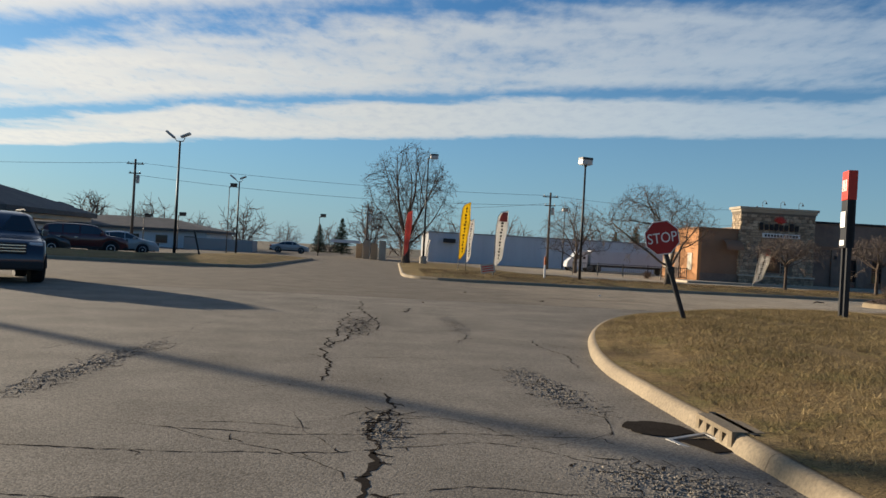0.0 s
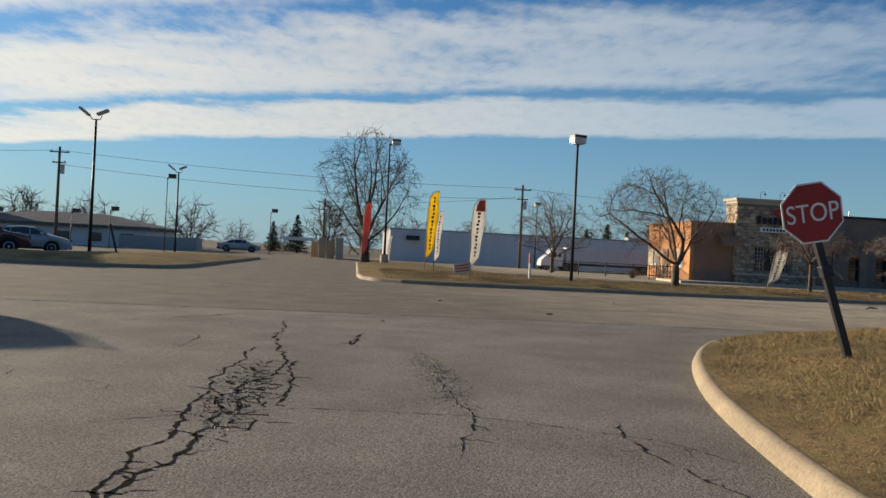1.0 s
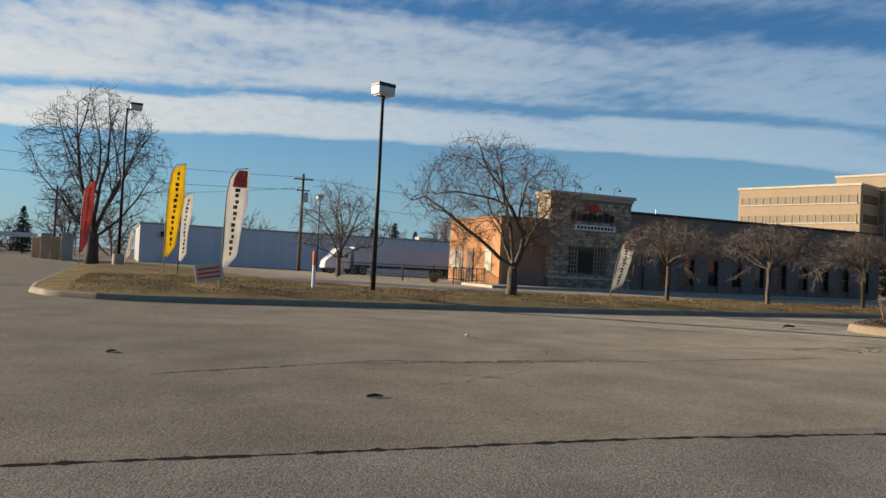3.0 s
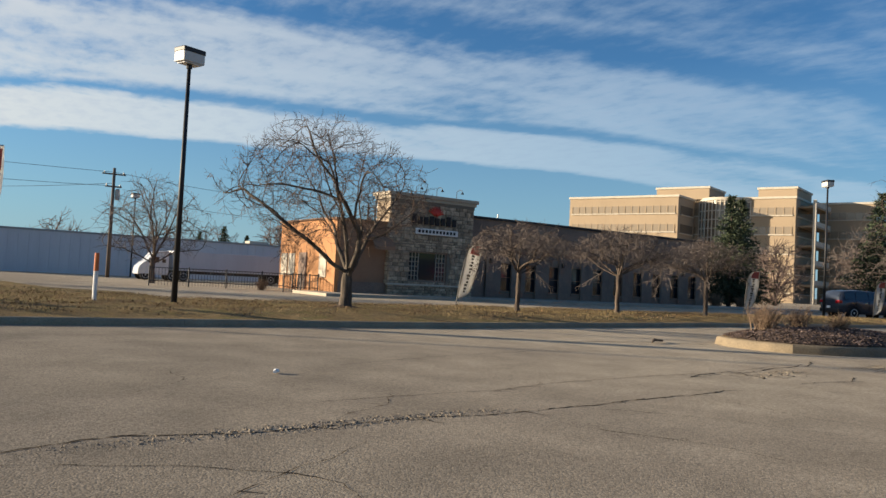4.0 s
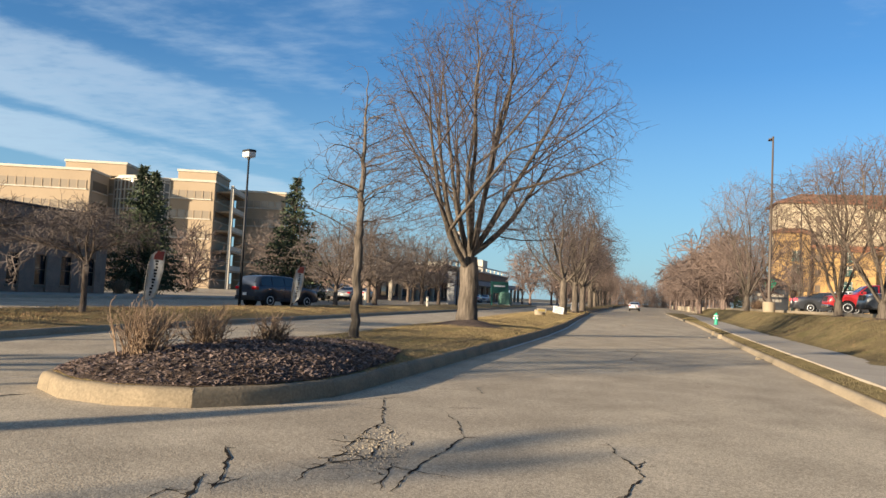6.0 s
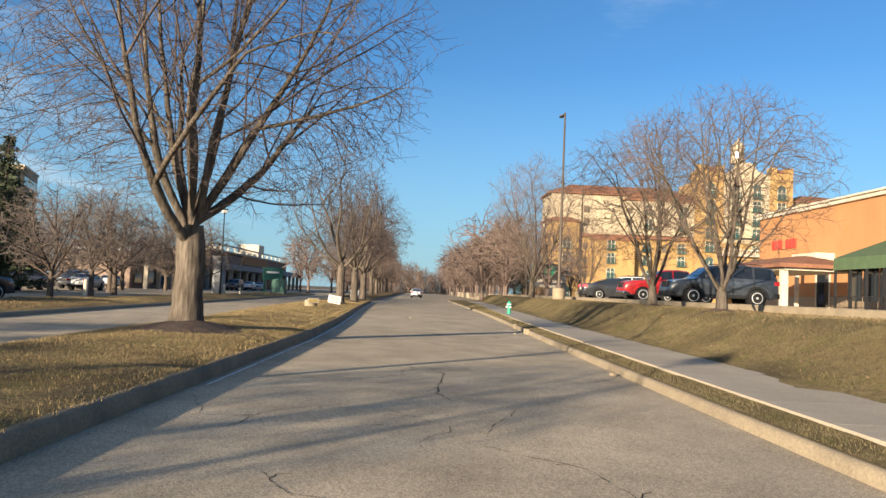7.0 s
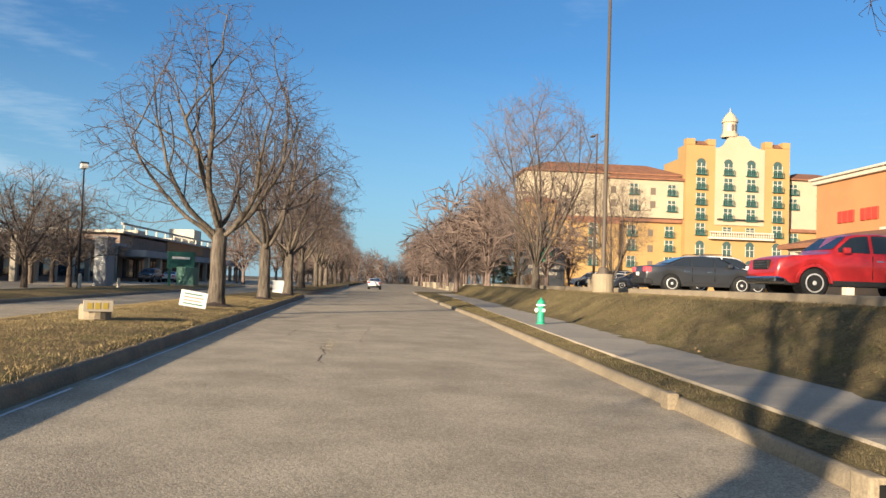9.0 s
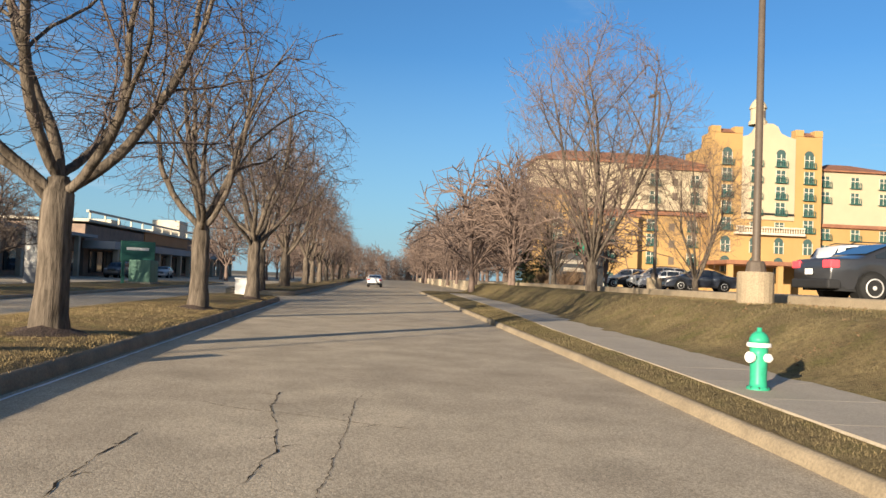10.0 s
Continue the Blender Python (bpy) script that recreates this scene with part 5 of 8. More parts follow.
    for i, x in enumerate((28.9, 30.3, 31.7)):
        bm = tube(bmesh.new(), [(x, 55.35, 5.85), (x, 55.35, 6.24), (x, 55.1, 6.34), (x, 54.85, 6.30), (x, 54.78, 6.18)], [0.018] * 5, 6)
        g = part("gooseneck_lamp", bm, M["black_metal"], r)
        part("shade", lathe(bmesh.new(), [(0.10, 6.07), (0.06, 6.14), (0.02, 6.2)], 10, Matrix.Translation((x, 54.78, 0))), M["black_metal"], g)
    part("roof_vent", tube(bmesh.new(), [(38.5, 60, 5.0), (38.5, 60, 5.75)], [0.05, 0.05], 8), M["grey_metal"], r)
    return r


restaurant()


def fence():
    f = thing("patio_fence", "low black metal railing before the restaurant patio", "fence")
    for (xa, ya), (xb, yb) in (((16.0, 60.5), (24.2, 60.5)), ((22.2, 57.5), (24.2, 57.5))):
        n = int((xb - xa) / 0.16)
        for z in (0.25, 0.95):
            part("rail", B(xa, xb, ya - 0.02, ya + 0.02, z, z + 0.04), M["black_metal"], f)
        for i in range(n + 1):
            x = xa + (xb - xa) * i / n
            part("picket", B(x - 0.009, x + 0.009, ya - 0.009, ya + 0.009, 0.05, 0.97), M["black_metal"], f)
        for i in range(5):
            x = xa + (xb - xa) * i / 4
            part("post", B(x - 0.03, x + 0.03, ya - 0.032, ya + 0.032, 0.0, 1.05, bev=0.005), M["black_metal"], f)
    return f


fence()


def warehouse():
    w = thing("warehouse", "long low white metal-sided warehouse in shade", "building")
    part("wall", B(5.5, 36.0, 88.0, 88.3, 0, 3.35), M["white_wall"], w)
    # west wall coloured grey, not white, to hold down the sunlight on it
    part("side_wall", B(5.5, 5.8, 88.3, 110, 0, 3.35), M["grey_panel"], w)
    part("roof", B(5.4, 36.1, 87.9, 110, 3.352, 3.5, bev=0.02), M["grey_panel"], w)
    for i in range(40):
        x = 5.9 + i * 0.75
        part("rib", B(x - 0.03, x + 0.03, 87.96, 87.998, 0.1, 3.3), M["white_wall"], w)
    part("box_unit", B(7.2, 8.6, 87.3, 87.95, 2.3, 2.75, bev=0.03), M["black_metal"], w)
    b = thing("low_building", "low pale building with stepped tan parapet", "building")
    part("wall", B(27.0, 60, 95.0, 112, 0, 2.6), M["white_wall"], b)
    part("parapet", B(29.5, 35, 94.9, 100, 2.602, 3.5, bev=0.03), M["trim_cream"], b)
    part("parapet_block", B(34.0, 36, 94.7, 96, 3.5, 4.0, bev=0.03), M["trim_cream"], b)
    part("coping", B(26.8, 60.2, 94.8, 112.2, 2.6, 2.72, bev=0.02), M["grey_panel"], b)


warehouse()


def semi():
    t = thing("semi_truck", "white articulated lorry parked side-on", "truck", pose(18.8, 76, 0.0) @ Matrix.Scale(0.72, 4))
    bm = bmesh.new()
    extrude_poly(bm, [(0, 0.55), (0.1, 1.3), (0.55, 1.75), (0.95, 2.0), (1.5, 2.75), (2.9, 2.95), (2.9, 0.55)], -1.2, 1.2, Matrix.Rotation(radians(90), 4, "X"))
    bmesh.ops.bevel(bm, geom=bm.edges[:], offset=0.06, segments=2, affect="EDGES")
    cab = part("cab", bm, M["car_white"], t, smooth=False)
    part("side_window", B(1.35, 1.95, -1.225, -1.2, 1.75, 2.3, bev=0.01), M["glass"], cab)
    part("sleeper_window", B(2.25, 2.6, -1.225, -1.2, 1.75, 2.1, bev=0.01), M["glass"], cab)
    part("windscreen", B(0.98, 1.02, -1.0, 1.0, 0.0, 0.85, bev=0.01, m=pose(0, 0, 2.02, 0, 36, 0)), M["glass"], cab)
    part("mirror", B(0.95, 1.05, -1.45, -1.28, 1.7, 2.2, bev=0.02), M["black_metal"], cab)
    tr = part("trailer", B(3.3, 16.5, -1.25, 1.25, 1.05, 3.0, bev=0.04), M["white_wall"], t)
    part("chassis", B(0.8, 16.2, -0.5, 0.5, 0.75, 1.04), M["black_metal"], t)
    for x in (0.75, 3.3, 4.4, 13.6, 14.8):
        for y in (-1.05, 1.05):
            wheel(t, x, y, 0.5, 0.28)


def wheel(parent, x, y, r=0.34, w=0.22, spokes=10):
    """A wheel standing upright, its axle along y."""
    mt = Matrix.Translation((x, y, r)) @ Matrix.Rotation(radians(90), 4, "X")
    ty = lathe(bmesh.new(), [(r * 0.62, -w / 2), (r * 0.93, -w / 2), (r, -w / 2 + 0.04), (r, w / 2 - 0.04), (r * 0.93, w / 2), (r * 0.62, w / 2)], 28, mt)
    wh = part("wheel", ty, M["rubber"], parent, smooth=True)
    s = 1 if y > 0 else -1
    bm = bmesh.new()
    lathe(bm, [(r * 0.66, -0.02), (r * 0.66, 0.02), (r * 0.58, 0.03), (r * 0.56, 0.0)], 24, Matrix.Translation((x, y + s * (w / 2 - 0.015), r)) @ Matrix.Rotation(radians(-90 * s), 4, "X"))
    lathe(bm, [(r * 0.16, 0.0), (r * 0.15, 0.05), (0.02, 0.06)], 14, Matrix.Translation((x, y + s * (w / 2 - 0.04), r)) @ Matrix.Rotation(radians(-90 * s), 4, "X"))
    n = spokes // 2
    for k in range(n):
        a = 2 * math.pi * k / n
        m = Matrix.Translation((x, y + s * (w / 2 - 0.03), r)) @ Matrix.Rotation(a, 4, "Y")
        box(bm, -r * 0.07, r * 0.07, -0.015, 0.015, r * 0.1, r * 0.6, m=m)
    part("rim", bm, M["rim"], wh)
    part("brake_disc", lathe(bmesh.new(), [(r * 0.6, -0.01), (r * 0.6, 0.01)], 18, Matrix.Translation((x, y + s * (w / 2 - 0.065), r)) @ Matrix.Rotation(radians(90), 4, "X")), M["rim_shade"], wh)
    return wh


semi()


# ---------------- vehicles ----------------
def car(name, kind, mat, label, m, lit=False, rims="rim", group=""):
    """A road vehicle, nose towards +x, standing on z=0. kind: sedan, suv or pickup."""
    t = thing(name, label, "car" if kind != "pickup" else "pickup truck", m, group)
    if kind == "sedan":
        L, W, r, wb0, wb1 = 4.85, 0.92, 0.335, -1.40, 1.42
        top = [(-2.42, 0.86), (-2.36, 1.0), (-1.75, 1.06), (-1.55, 1.10), (-0.75, 1.41), (0.0, 1.47), (0.55, 1.42), (1.25, 1.08), (1.45, 1.02), (2.15, 0.86), (2.36, 0.72), (2.43, 0.55)]
        belt, glass_x = 0.98, (-1.5, 1.2)
    elif kind == "suv":
        L, W, r, wb0, wb1 = 4.75, 0.94, 0.37, -1.38, 1.40
        top = [(-2.36, 1.05), (-2.32, 1.30), (-2.12, 1.66), (-1.7, 1.74), (-0.6, 1.78), (0.3, 1.74), (0.62, 1.66), (1.18, 1.20), (1.35, 1.13), (2.05, 1.04), (2.30, 0.90), (2.38, 0.62)]
        belt, glass_x = 1.14, (-2.1, 1.15)
    else:
        L, W, r, wb0, wb1 = 5.25, 0.93, 0.38, -1.72, 1.62
        top = [(-2.62, 1.05), (-2.58, 1.14), (-0.98, 1.14), (-0.92, 1.2), (-0.85, 1.70), (-0.3, 1.76), (0.35, 1.73), (0.6, 1.66), (1.1, 1.24), (1.3, 1.17), (2.2, 1.10), (2.52, 1.0), (2.62, 0.66)]
        belt, glass_x = 1.16, (-0.9, 1.08)
    clear = 0.24 if kind == "sedan" else 0.32
    bm = bmesh.new()
    rings = []
    xs = [p[0] for p in top]
    # finer stations, so that the wheel openings can be cut by height
    stations = sorted(set(xs + [wb0 + d for d in (-r - 0.1, -r * 0.75, -r * 0.35, 0, r * 0.35, r * 0.75, r + 0.1)] + [wb1 + d for d in (-r - 0.1, -r * 0.75, -r * 0.35, 0, r * 0.35, r * 0.75, r + 0.1)]))

    def z_top(x):
        for (x0, z0), (x1, z1) in zip(top, top[1:]):
            if x0 <= x <= x1:
                return z0 + (z1 - z0) * (x - x0) / (x1 - x0)
        return top[0][1] if x < xs[0] else top[-1][1]

    for x in stations:
        zt = z_top(x)
        u = abs(x) / (L / 2)
        w = W * (1 - 0.10 * max(0, u - 0.72) / 0.28 - 0.05 * (max(0, u - 0.9) / 0.1) ** 2)
        zb = clear + 0.05
        for c in (wb0, wb1):
            d = abs(x - c)
            R = r + 0.07
            if d < R:
                zb = max(zb, r + math.sqrt(max(0, R * R - d * d)) - 0.02)
        zl = min(zt - 0.02, belt)
        zb = min(zb, zl - 0.06)
        zm = zb + (zl - zb) * 0.55
        cabin = max(0.0, zt - belt)
        wt = w * (0.93 - 0.16 * min(1, cabin / 0.6)) if cabin > 0.03 else w * 0.9
        prof = [(w * 0.90, zb), (w * 1.0, zm), (w * 0.97, zl - 0.02), (w * 0.945, zl + (0.02 if cabin > 0.03 else 0.0)), (wt, max(zt - 0.05, zl + 0.004)), (wt * 0.82, zt - 0.008), (0, zt + 0.012)]
        rings.append([bm.verts.new((x, -y, z)) for y, z in prof] + [bm.verts.new((x, y, z)) for y, z in prof[:-1][::-1]])
    for r0, r1 in zip(rings, rings[1:]):
        for k in range(len(r0) - 1):
            bm.faces.new((r0[k], r0[k + 1], r1[k + 1], r1[k]))
    bm.faces.new(rings[0])
    bm.faces.new(rings[-1][::-1])
    body = part("body", bm, M[mat], t, smooth=True)
    # floor pan and dark wheel housings
    part("underbody", B(-L / 2 + 0.25, L / 2 - 0.25, -W * 0.86, W * 0.86, clear, clear + 0.30), M["plastic"], t)
    for x in (wb0, wb1):
        for s in (-1, 1):
            part("wheel_housing", lathe(bmesh.new(), [(r + 0.06, -0.12), (r + 0.06, 0.12)], 18, Matrix.Translation((x, s * (W - 0.2), r)) @ Matrix.Rotation(radians(90), 4, "X")), M["dark_void"], t)
            wheel(t, x, s * (W - 0.10), r, 0.22)
            if kind != "sedan":
                bm = bmesh.new()
                prev = None
                for k in range(13):
                    a = math.pi * k / 12
                    ring = [bm.verts.new((x + q * math.cos(a), s * y_, r + q * math.sin(a))) for q, y_ in ((r + 0.05, W - 0.03), (r + 0.05, W + 0.015), (r + 0.12, W + 0.012), (r + 0.13, W - 0.03))]
                    if prev:
                        for j in range(3):
                            bm.faces.new((prev[j], prev[j + 1], ring[j + 1], ring[j]))
                    prev = ring
                part("arch_trim", bm, M["plastic"] if kind == "suv" else M[mat], t)
    # side windows follow the roofline
    cuts = {"sedan": [(-1.35, -0.62), (-0.55, 0.30), (0.37, 1.12)], "suv": [(-2.0, -1.28), (-1.2, -0.36), (-0.28, 0.98)], "pickup": [(-0.8, -0.02), (0.07, 0.94)]}[kind]
    for s in (-1, 1):
        for xa, xb in cuts:
            n = 5
            lo, hi = [], []
            bm = bmesh.new()
            for i in range(n + 1):
                x = xa + (xb - xa) * i / n
                zt = z_top(x) - 0.07
                cabin = max(0.05, z_top(x) - belt)
                wl_, wt_ = W * 0.945, W * (0.93 - 0.16 * min(1, cabin / 0.6))
                zl = belt + 0.05
                zt = max(zt, zl + 0.01)
                lo.append(bm.verts.new((x, s * (wl_ - (wl_ - wt_) * (zl - belt) / cabin + 0.012), zl)))
                hi.append(bm.verts.new((x, s * (wl_ - (wl_ - wt_) * (zt - belt) / cabin + 0.012), zt)))
            for i in range(n):
                bm.faces.new((lo[i], lo[i + 1], hi[i + 1], hi[i]))
            part("side_window", bm, M["glass"], body)
        for xa in ([-0.58, 0.33] if kind == "sedan" else ([-0.32, -1.24] if kind == "suv" else [0.02, -0.86])):
            part("door_seam", B(xa - 0.006, xa + 0.006, s * W * 0.985 - 0.012, s * W * 0.985 + 0.012, clear + 0.2, belt - 0.02), M["dark_void"], body)
            part("door_handle", B(xa - 0.30, xa - 0.12, s * W * 0.985 - 0.02, s * W * 0.985 + 0.02, belt - 0.18, belt - 0.14, bev=0.008), M["chrome"], body)
        mx = glass_x[1] - 0.28
        part("wing_mirror", B(mx - 0.1, mx + 0.08, s * (W + 0.02) - 0.06 + s * 0.06, s * (W + 0.02) + 0.06 + s * 0.06, belt + 0.02, belt + 0.18, bev=0.03), M[mat], body)
        hx = L / 2 - 0.25
        part("headlight", B(hx - 0.22, hx + 0.10, s * W * 0.68 - 0.16, s * W * 0.68 + 0.16, (0.62 if kind == "sedan" else 0.82), (0.78 if kind == "sedan" else 1.0), bev=0.05), M["lens_clear"], body)
        tx = -L / 2
        part("tail_light", B(tx - 0.015, tx + 0.22, s * W * 0.74 - 0.17, s * W * 0.74 + 0.17, belt - 0.2, belt - 0.02, bev=0.03), M["lens_red_lit"] if lit else M["lens_red"], body)
        part("sill", B(wb0 + r + 0.12, wb1 - r - 0.12, s * W * 0.93 - 0.04, s * W * 0.93 + 0.04, clear, clear + 0.14, bev=0.02), M["plastic"], body)
    # screens
    def screen(name, pts):
        bm_ = bmesh.new()
        bm_.faces.new([bm_.verts.new(p) for p in pts])
        part(name, bm_, M["glass"], body)
    def across(xa, xb, inset=0.1):
        za, zb = z_top(xa) + 0.03, z_top(xb) + 0.03
        wa, wb_ = W * 0.80, W * 0.68
        sx = 0.02 if xb < xa else -0.02
        return [(xa - sx, -wa, za), (xa - sx, wa, za), (xb - sx, wb_, zb - 0.01), (xb - sx, -wb_, zb - 0.01)]
    if kind == "sedan":
        screen("windscreen", across(1.2, 0.6)), screen("rear_screen", across(-1.52, -0.8))
    elif kind == "suv":
        screen("windscreen", across(1.14, 0.66)), screen("rear_screen", across(-2.31, -2.15))
    else:
        screen("windscreen", across(1.06, 0.63)), screen("rear_screen", across(-0.915, -0.86))
        part("cargo_bed", B(-2.5, -1.02, -0.72, 0.72, 1.10, 1.165), M["dark_void"], body)
    zf = 0.55 if kind == "sedan" else 0.72
    part("grille", B(L / 2 - 0.12, L / 2 + 0.01, -0.42, 0.42, zf, zf + 0.26, bev=0.02), M["plastic"], body)
    for i in range(3):
        part("grille_bar", B(L / 2 + 0.005, L / 2 + 0.02, -0.4, 0.4, zf + 0.05 + i * 0.07, zf + 0.075 + i * 0.07), M["chrome"], body)
    part("front_bumper", B(L / 2 - 0.3, L / 2 + 0.03, -W * 0.86, W * 0.86, clear + 0.02, clear + 0.22, bev=0.05), M["plastic"] if kind == "suv" else (M["chrome"] if kind == "pickup" else M[mat]), body)
    part("rear_bumper", B(-L / 2 - 0.05, -L / 2 + 0.3, -W * 0.88, W * 0.88, clear + 0.05, clear + 0.28, bev=0.05), M["plastic"] if kind != "pickup" else M["chrome"], body)
    part("number_plate", B(-L / 2 - 0.06, -L / 2 - 0.045, -0.16, 0.16, 0.62, 0.76), M["white_paint"], body)
    if kind == "suv":
        for s in (-1, 1):
            part("roof_rail", tube(bmesh.new(), [(-1.7, s * 0.62, 1.77), (-1.5, s * 0.62, 1.83), (0.1, s * 0.62, 1.83), (0.25, s * 0.62, 1.78)], [0.018] * 4, 6), M["plastic"], body)
    return t


LOT = 1.21
car("grey_suv", "suv", "car_grey", "slate grey sport utility vehicle parked nose to the bank", pose(55.3, 10.6, LOT, 0, 0, 90))
car("red_pickup", "pickup", "car_red", "red crew-cab pickup truck parked nose to the bank", pose(62.8, 10.4, LOT, 0, 0, 90))
car("dark_sedan", "sedan", "car_dark", "charcoal sedan parked tail to the bank with lit tail lights", pose(72.9, 10.6, LOT, 0, 0, -90), lit=True)
car("white_suv", "suv", "car_white", "white sport utility vehicle parked behind the sedan", pose(78.8, 7.0, LOT, 0, 0, -90))
car("dark_suv", "suv", "car_navy", "dark sport utility vehicle in the roadway", pose(-8.75, 19.9, 0.0, 0, 0, -58))
car("navy_suv", "suv", "car_navy", "navy sport utility vehicle parked beyond the verge", pose(54.8, 43.6, 0.0, 0, 0, -22))
car("far_white_car", "sedan", "car_white", "white saloon far along the road", pose(150, 24.5, 0.0, 0, 0, 0), group="cars along the road")
for i, (x, y, a, k, c) in enumerate([(76, 53, 10, "sedan", "car_silver"), (83, 54, 190, "sedan", "car_dark"), (90, 53, 5, "sedan", "car_silver"), (97, 57, 185, "suv", "car_dark"), (108, 58, 3, "sedan", "car_white"),
                                     (118, 60, 180, "sedan", "car_silver"), (131, 62, 0, "sedan", "car_white"), (144, 53, 180, "suv", "car_dark"), (152, 52.5, 5, "sedan", "car_white"), (160, 52.5, 185, "sedan", "car_silver")]):
    car("lot_car", k, c, "parked %s car in the north parking lot" % c[4:], pose(x, y, 0.0, 0, 0, a), group="cars in the north lot")
for i, (x, y, a, k, c) in enumerate([(-19.5, 44.5, 30, "sedan", "car_dark"), (-17.0, 47, 25, "suv", "car_maroon"), (-16.2, 50.5, 20, "sedan", "car_silver"), (-11.5, 98, 5, "sedan", "car_silver")]):
    car("parked_car", k, c, "parked %s car in the west lot" % c[4:], pose(x, y, 0.0, 0, 0, a), group="cars in the west lot")
for i, (x, y, a, k, c) in enumerate([(113, 1.5, 80, "sedan", "car_white"), (116.5, 1.2, 80, "suv", "car_silver"), (120, 1, 80, "sedan", "car_dark"), (106, 2, 80, "sedan", "car_navy"), (128, 0, 80, "suv", "car_white")]):
    car("hotel_car", k, c, "parked %s car before the hotel" % c[4:], pose(x, y, LOT, 0, 0, a), group="cars before the hotel")


# ---------------- hotel ----------------
def wall_plain(parent, name, u0, u1, y0, y1, z0, z1, mat, bev=0.0):
    return part(name, B(u0, u1, y0, y1, z0, z1, bev=bev), M[mat], parent)


def arched_window(parent, u, z, w, h, y, arch, balcony=True):
    pts = [(u - w / 2, z - h / 2), (u + w / 2, z - h / 2), (u + w / 2, z + h / 2)]
    if arch:
        pts += [(u + w / 2 * math.cos(a), z + h / 2 + w / 2 * math.sin(a)) for a in [math.pi * k / 8 for k in range(1, 8)]]
    pts += [(u - w / 2, z + h / 2)]
    bm = extrude_poly(bmesh.new(), pts, -0.06, 0.1, Matrix.Translation((0, y, 0)) @ Matrix.Rotation(radians(90), 4, "X"))
    wdw = part("window", bm, M["glass_green"], parent)
    bm = bmesh.new()
    for uu in (u - w / 2, u, u + w / 2):
        box(bm, uu - 0.07, uu + 0.07, y - 0.2, y - 0.101, z - h / 2, z + h / 2)
    box(bm, u - w / 2, u + w / 2, y - 0.2, y - 0.102, z + h * 0.12, z + h * 0.12 + 0.12)
    part("frame", bm, M["trim_cream"], wdw)
    if balcony:
        part("balcony_floor", B(u - w / 2 - 0.25, u + w / 2 + 0.25, y - 0.75, y - 0.05, z - h / 2 - 0.15, z - h / 2), M["teal_dark"], wdw)
        for k in range(6):
            uu = u - w / 2 - 0.2 + (w + 0.4) * k / 5
            part("baluster", B(uu - 0.05, uu + 0.05, y - 0.72, y - 0.64, z - h / 2, z - h / 2 + 0.999), M["teal_dark"], wdw)
        part("balcony_rail", B(u - w / 2 - 0.25, u + w / 2 + 0.25, y - 0.74, y - 0.62, z - h / 2 + 1.0, z - h / 2 + 1.1), M["teal_dark"], wdw)
    return wdw


def hip_roof(parent, u0, u1, y0, y1, z, h, over=0.8, name="roof", mat="roof_tile"):
    bm = bmesh.new()
    a = [(u0 - over, y0 - over), (u1 + over, y0 - over), (u1 + over, y1 + over), (u0 - over, y1 + over)]
    d = min(u1 - u0, y1 - y0) / 2 * 0.9
    b = [(u0 + d, y0 + d), (u1 - d, y0 + d), (u1 - d, y1 - d), (u0 + d, y1 - d)]
    lo = [bm.verts.new((*p, z)) for p in a]
    up = [bm.verts.new((*p, z + 0.3)) for p in a]
    hi = [bm.verts.new((*p, z + h)) for p in b]
    for A_, B_ in ((lo, up), (up, hi)):
        for k in range(4):
            bm.faces.new((A_[k], A_[(k + 1) % 4], B_[(k + 1) % 4], B_[k]))
    bm.faces.new(lo[::-1]), bm.faces.new(hi)
    return part(name, bm, M[mat], parent)


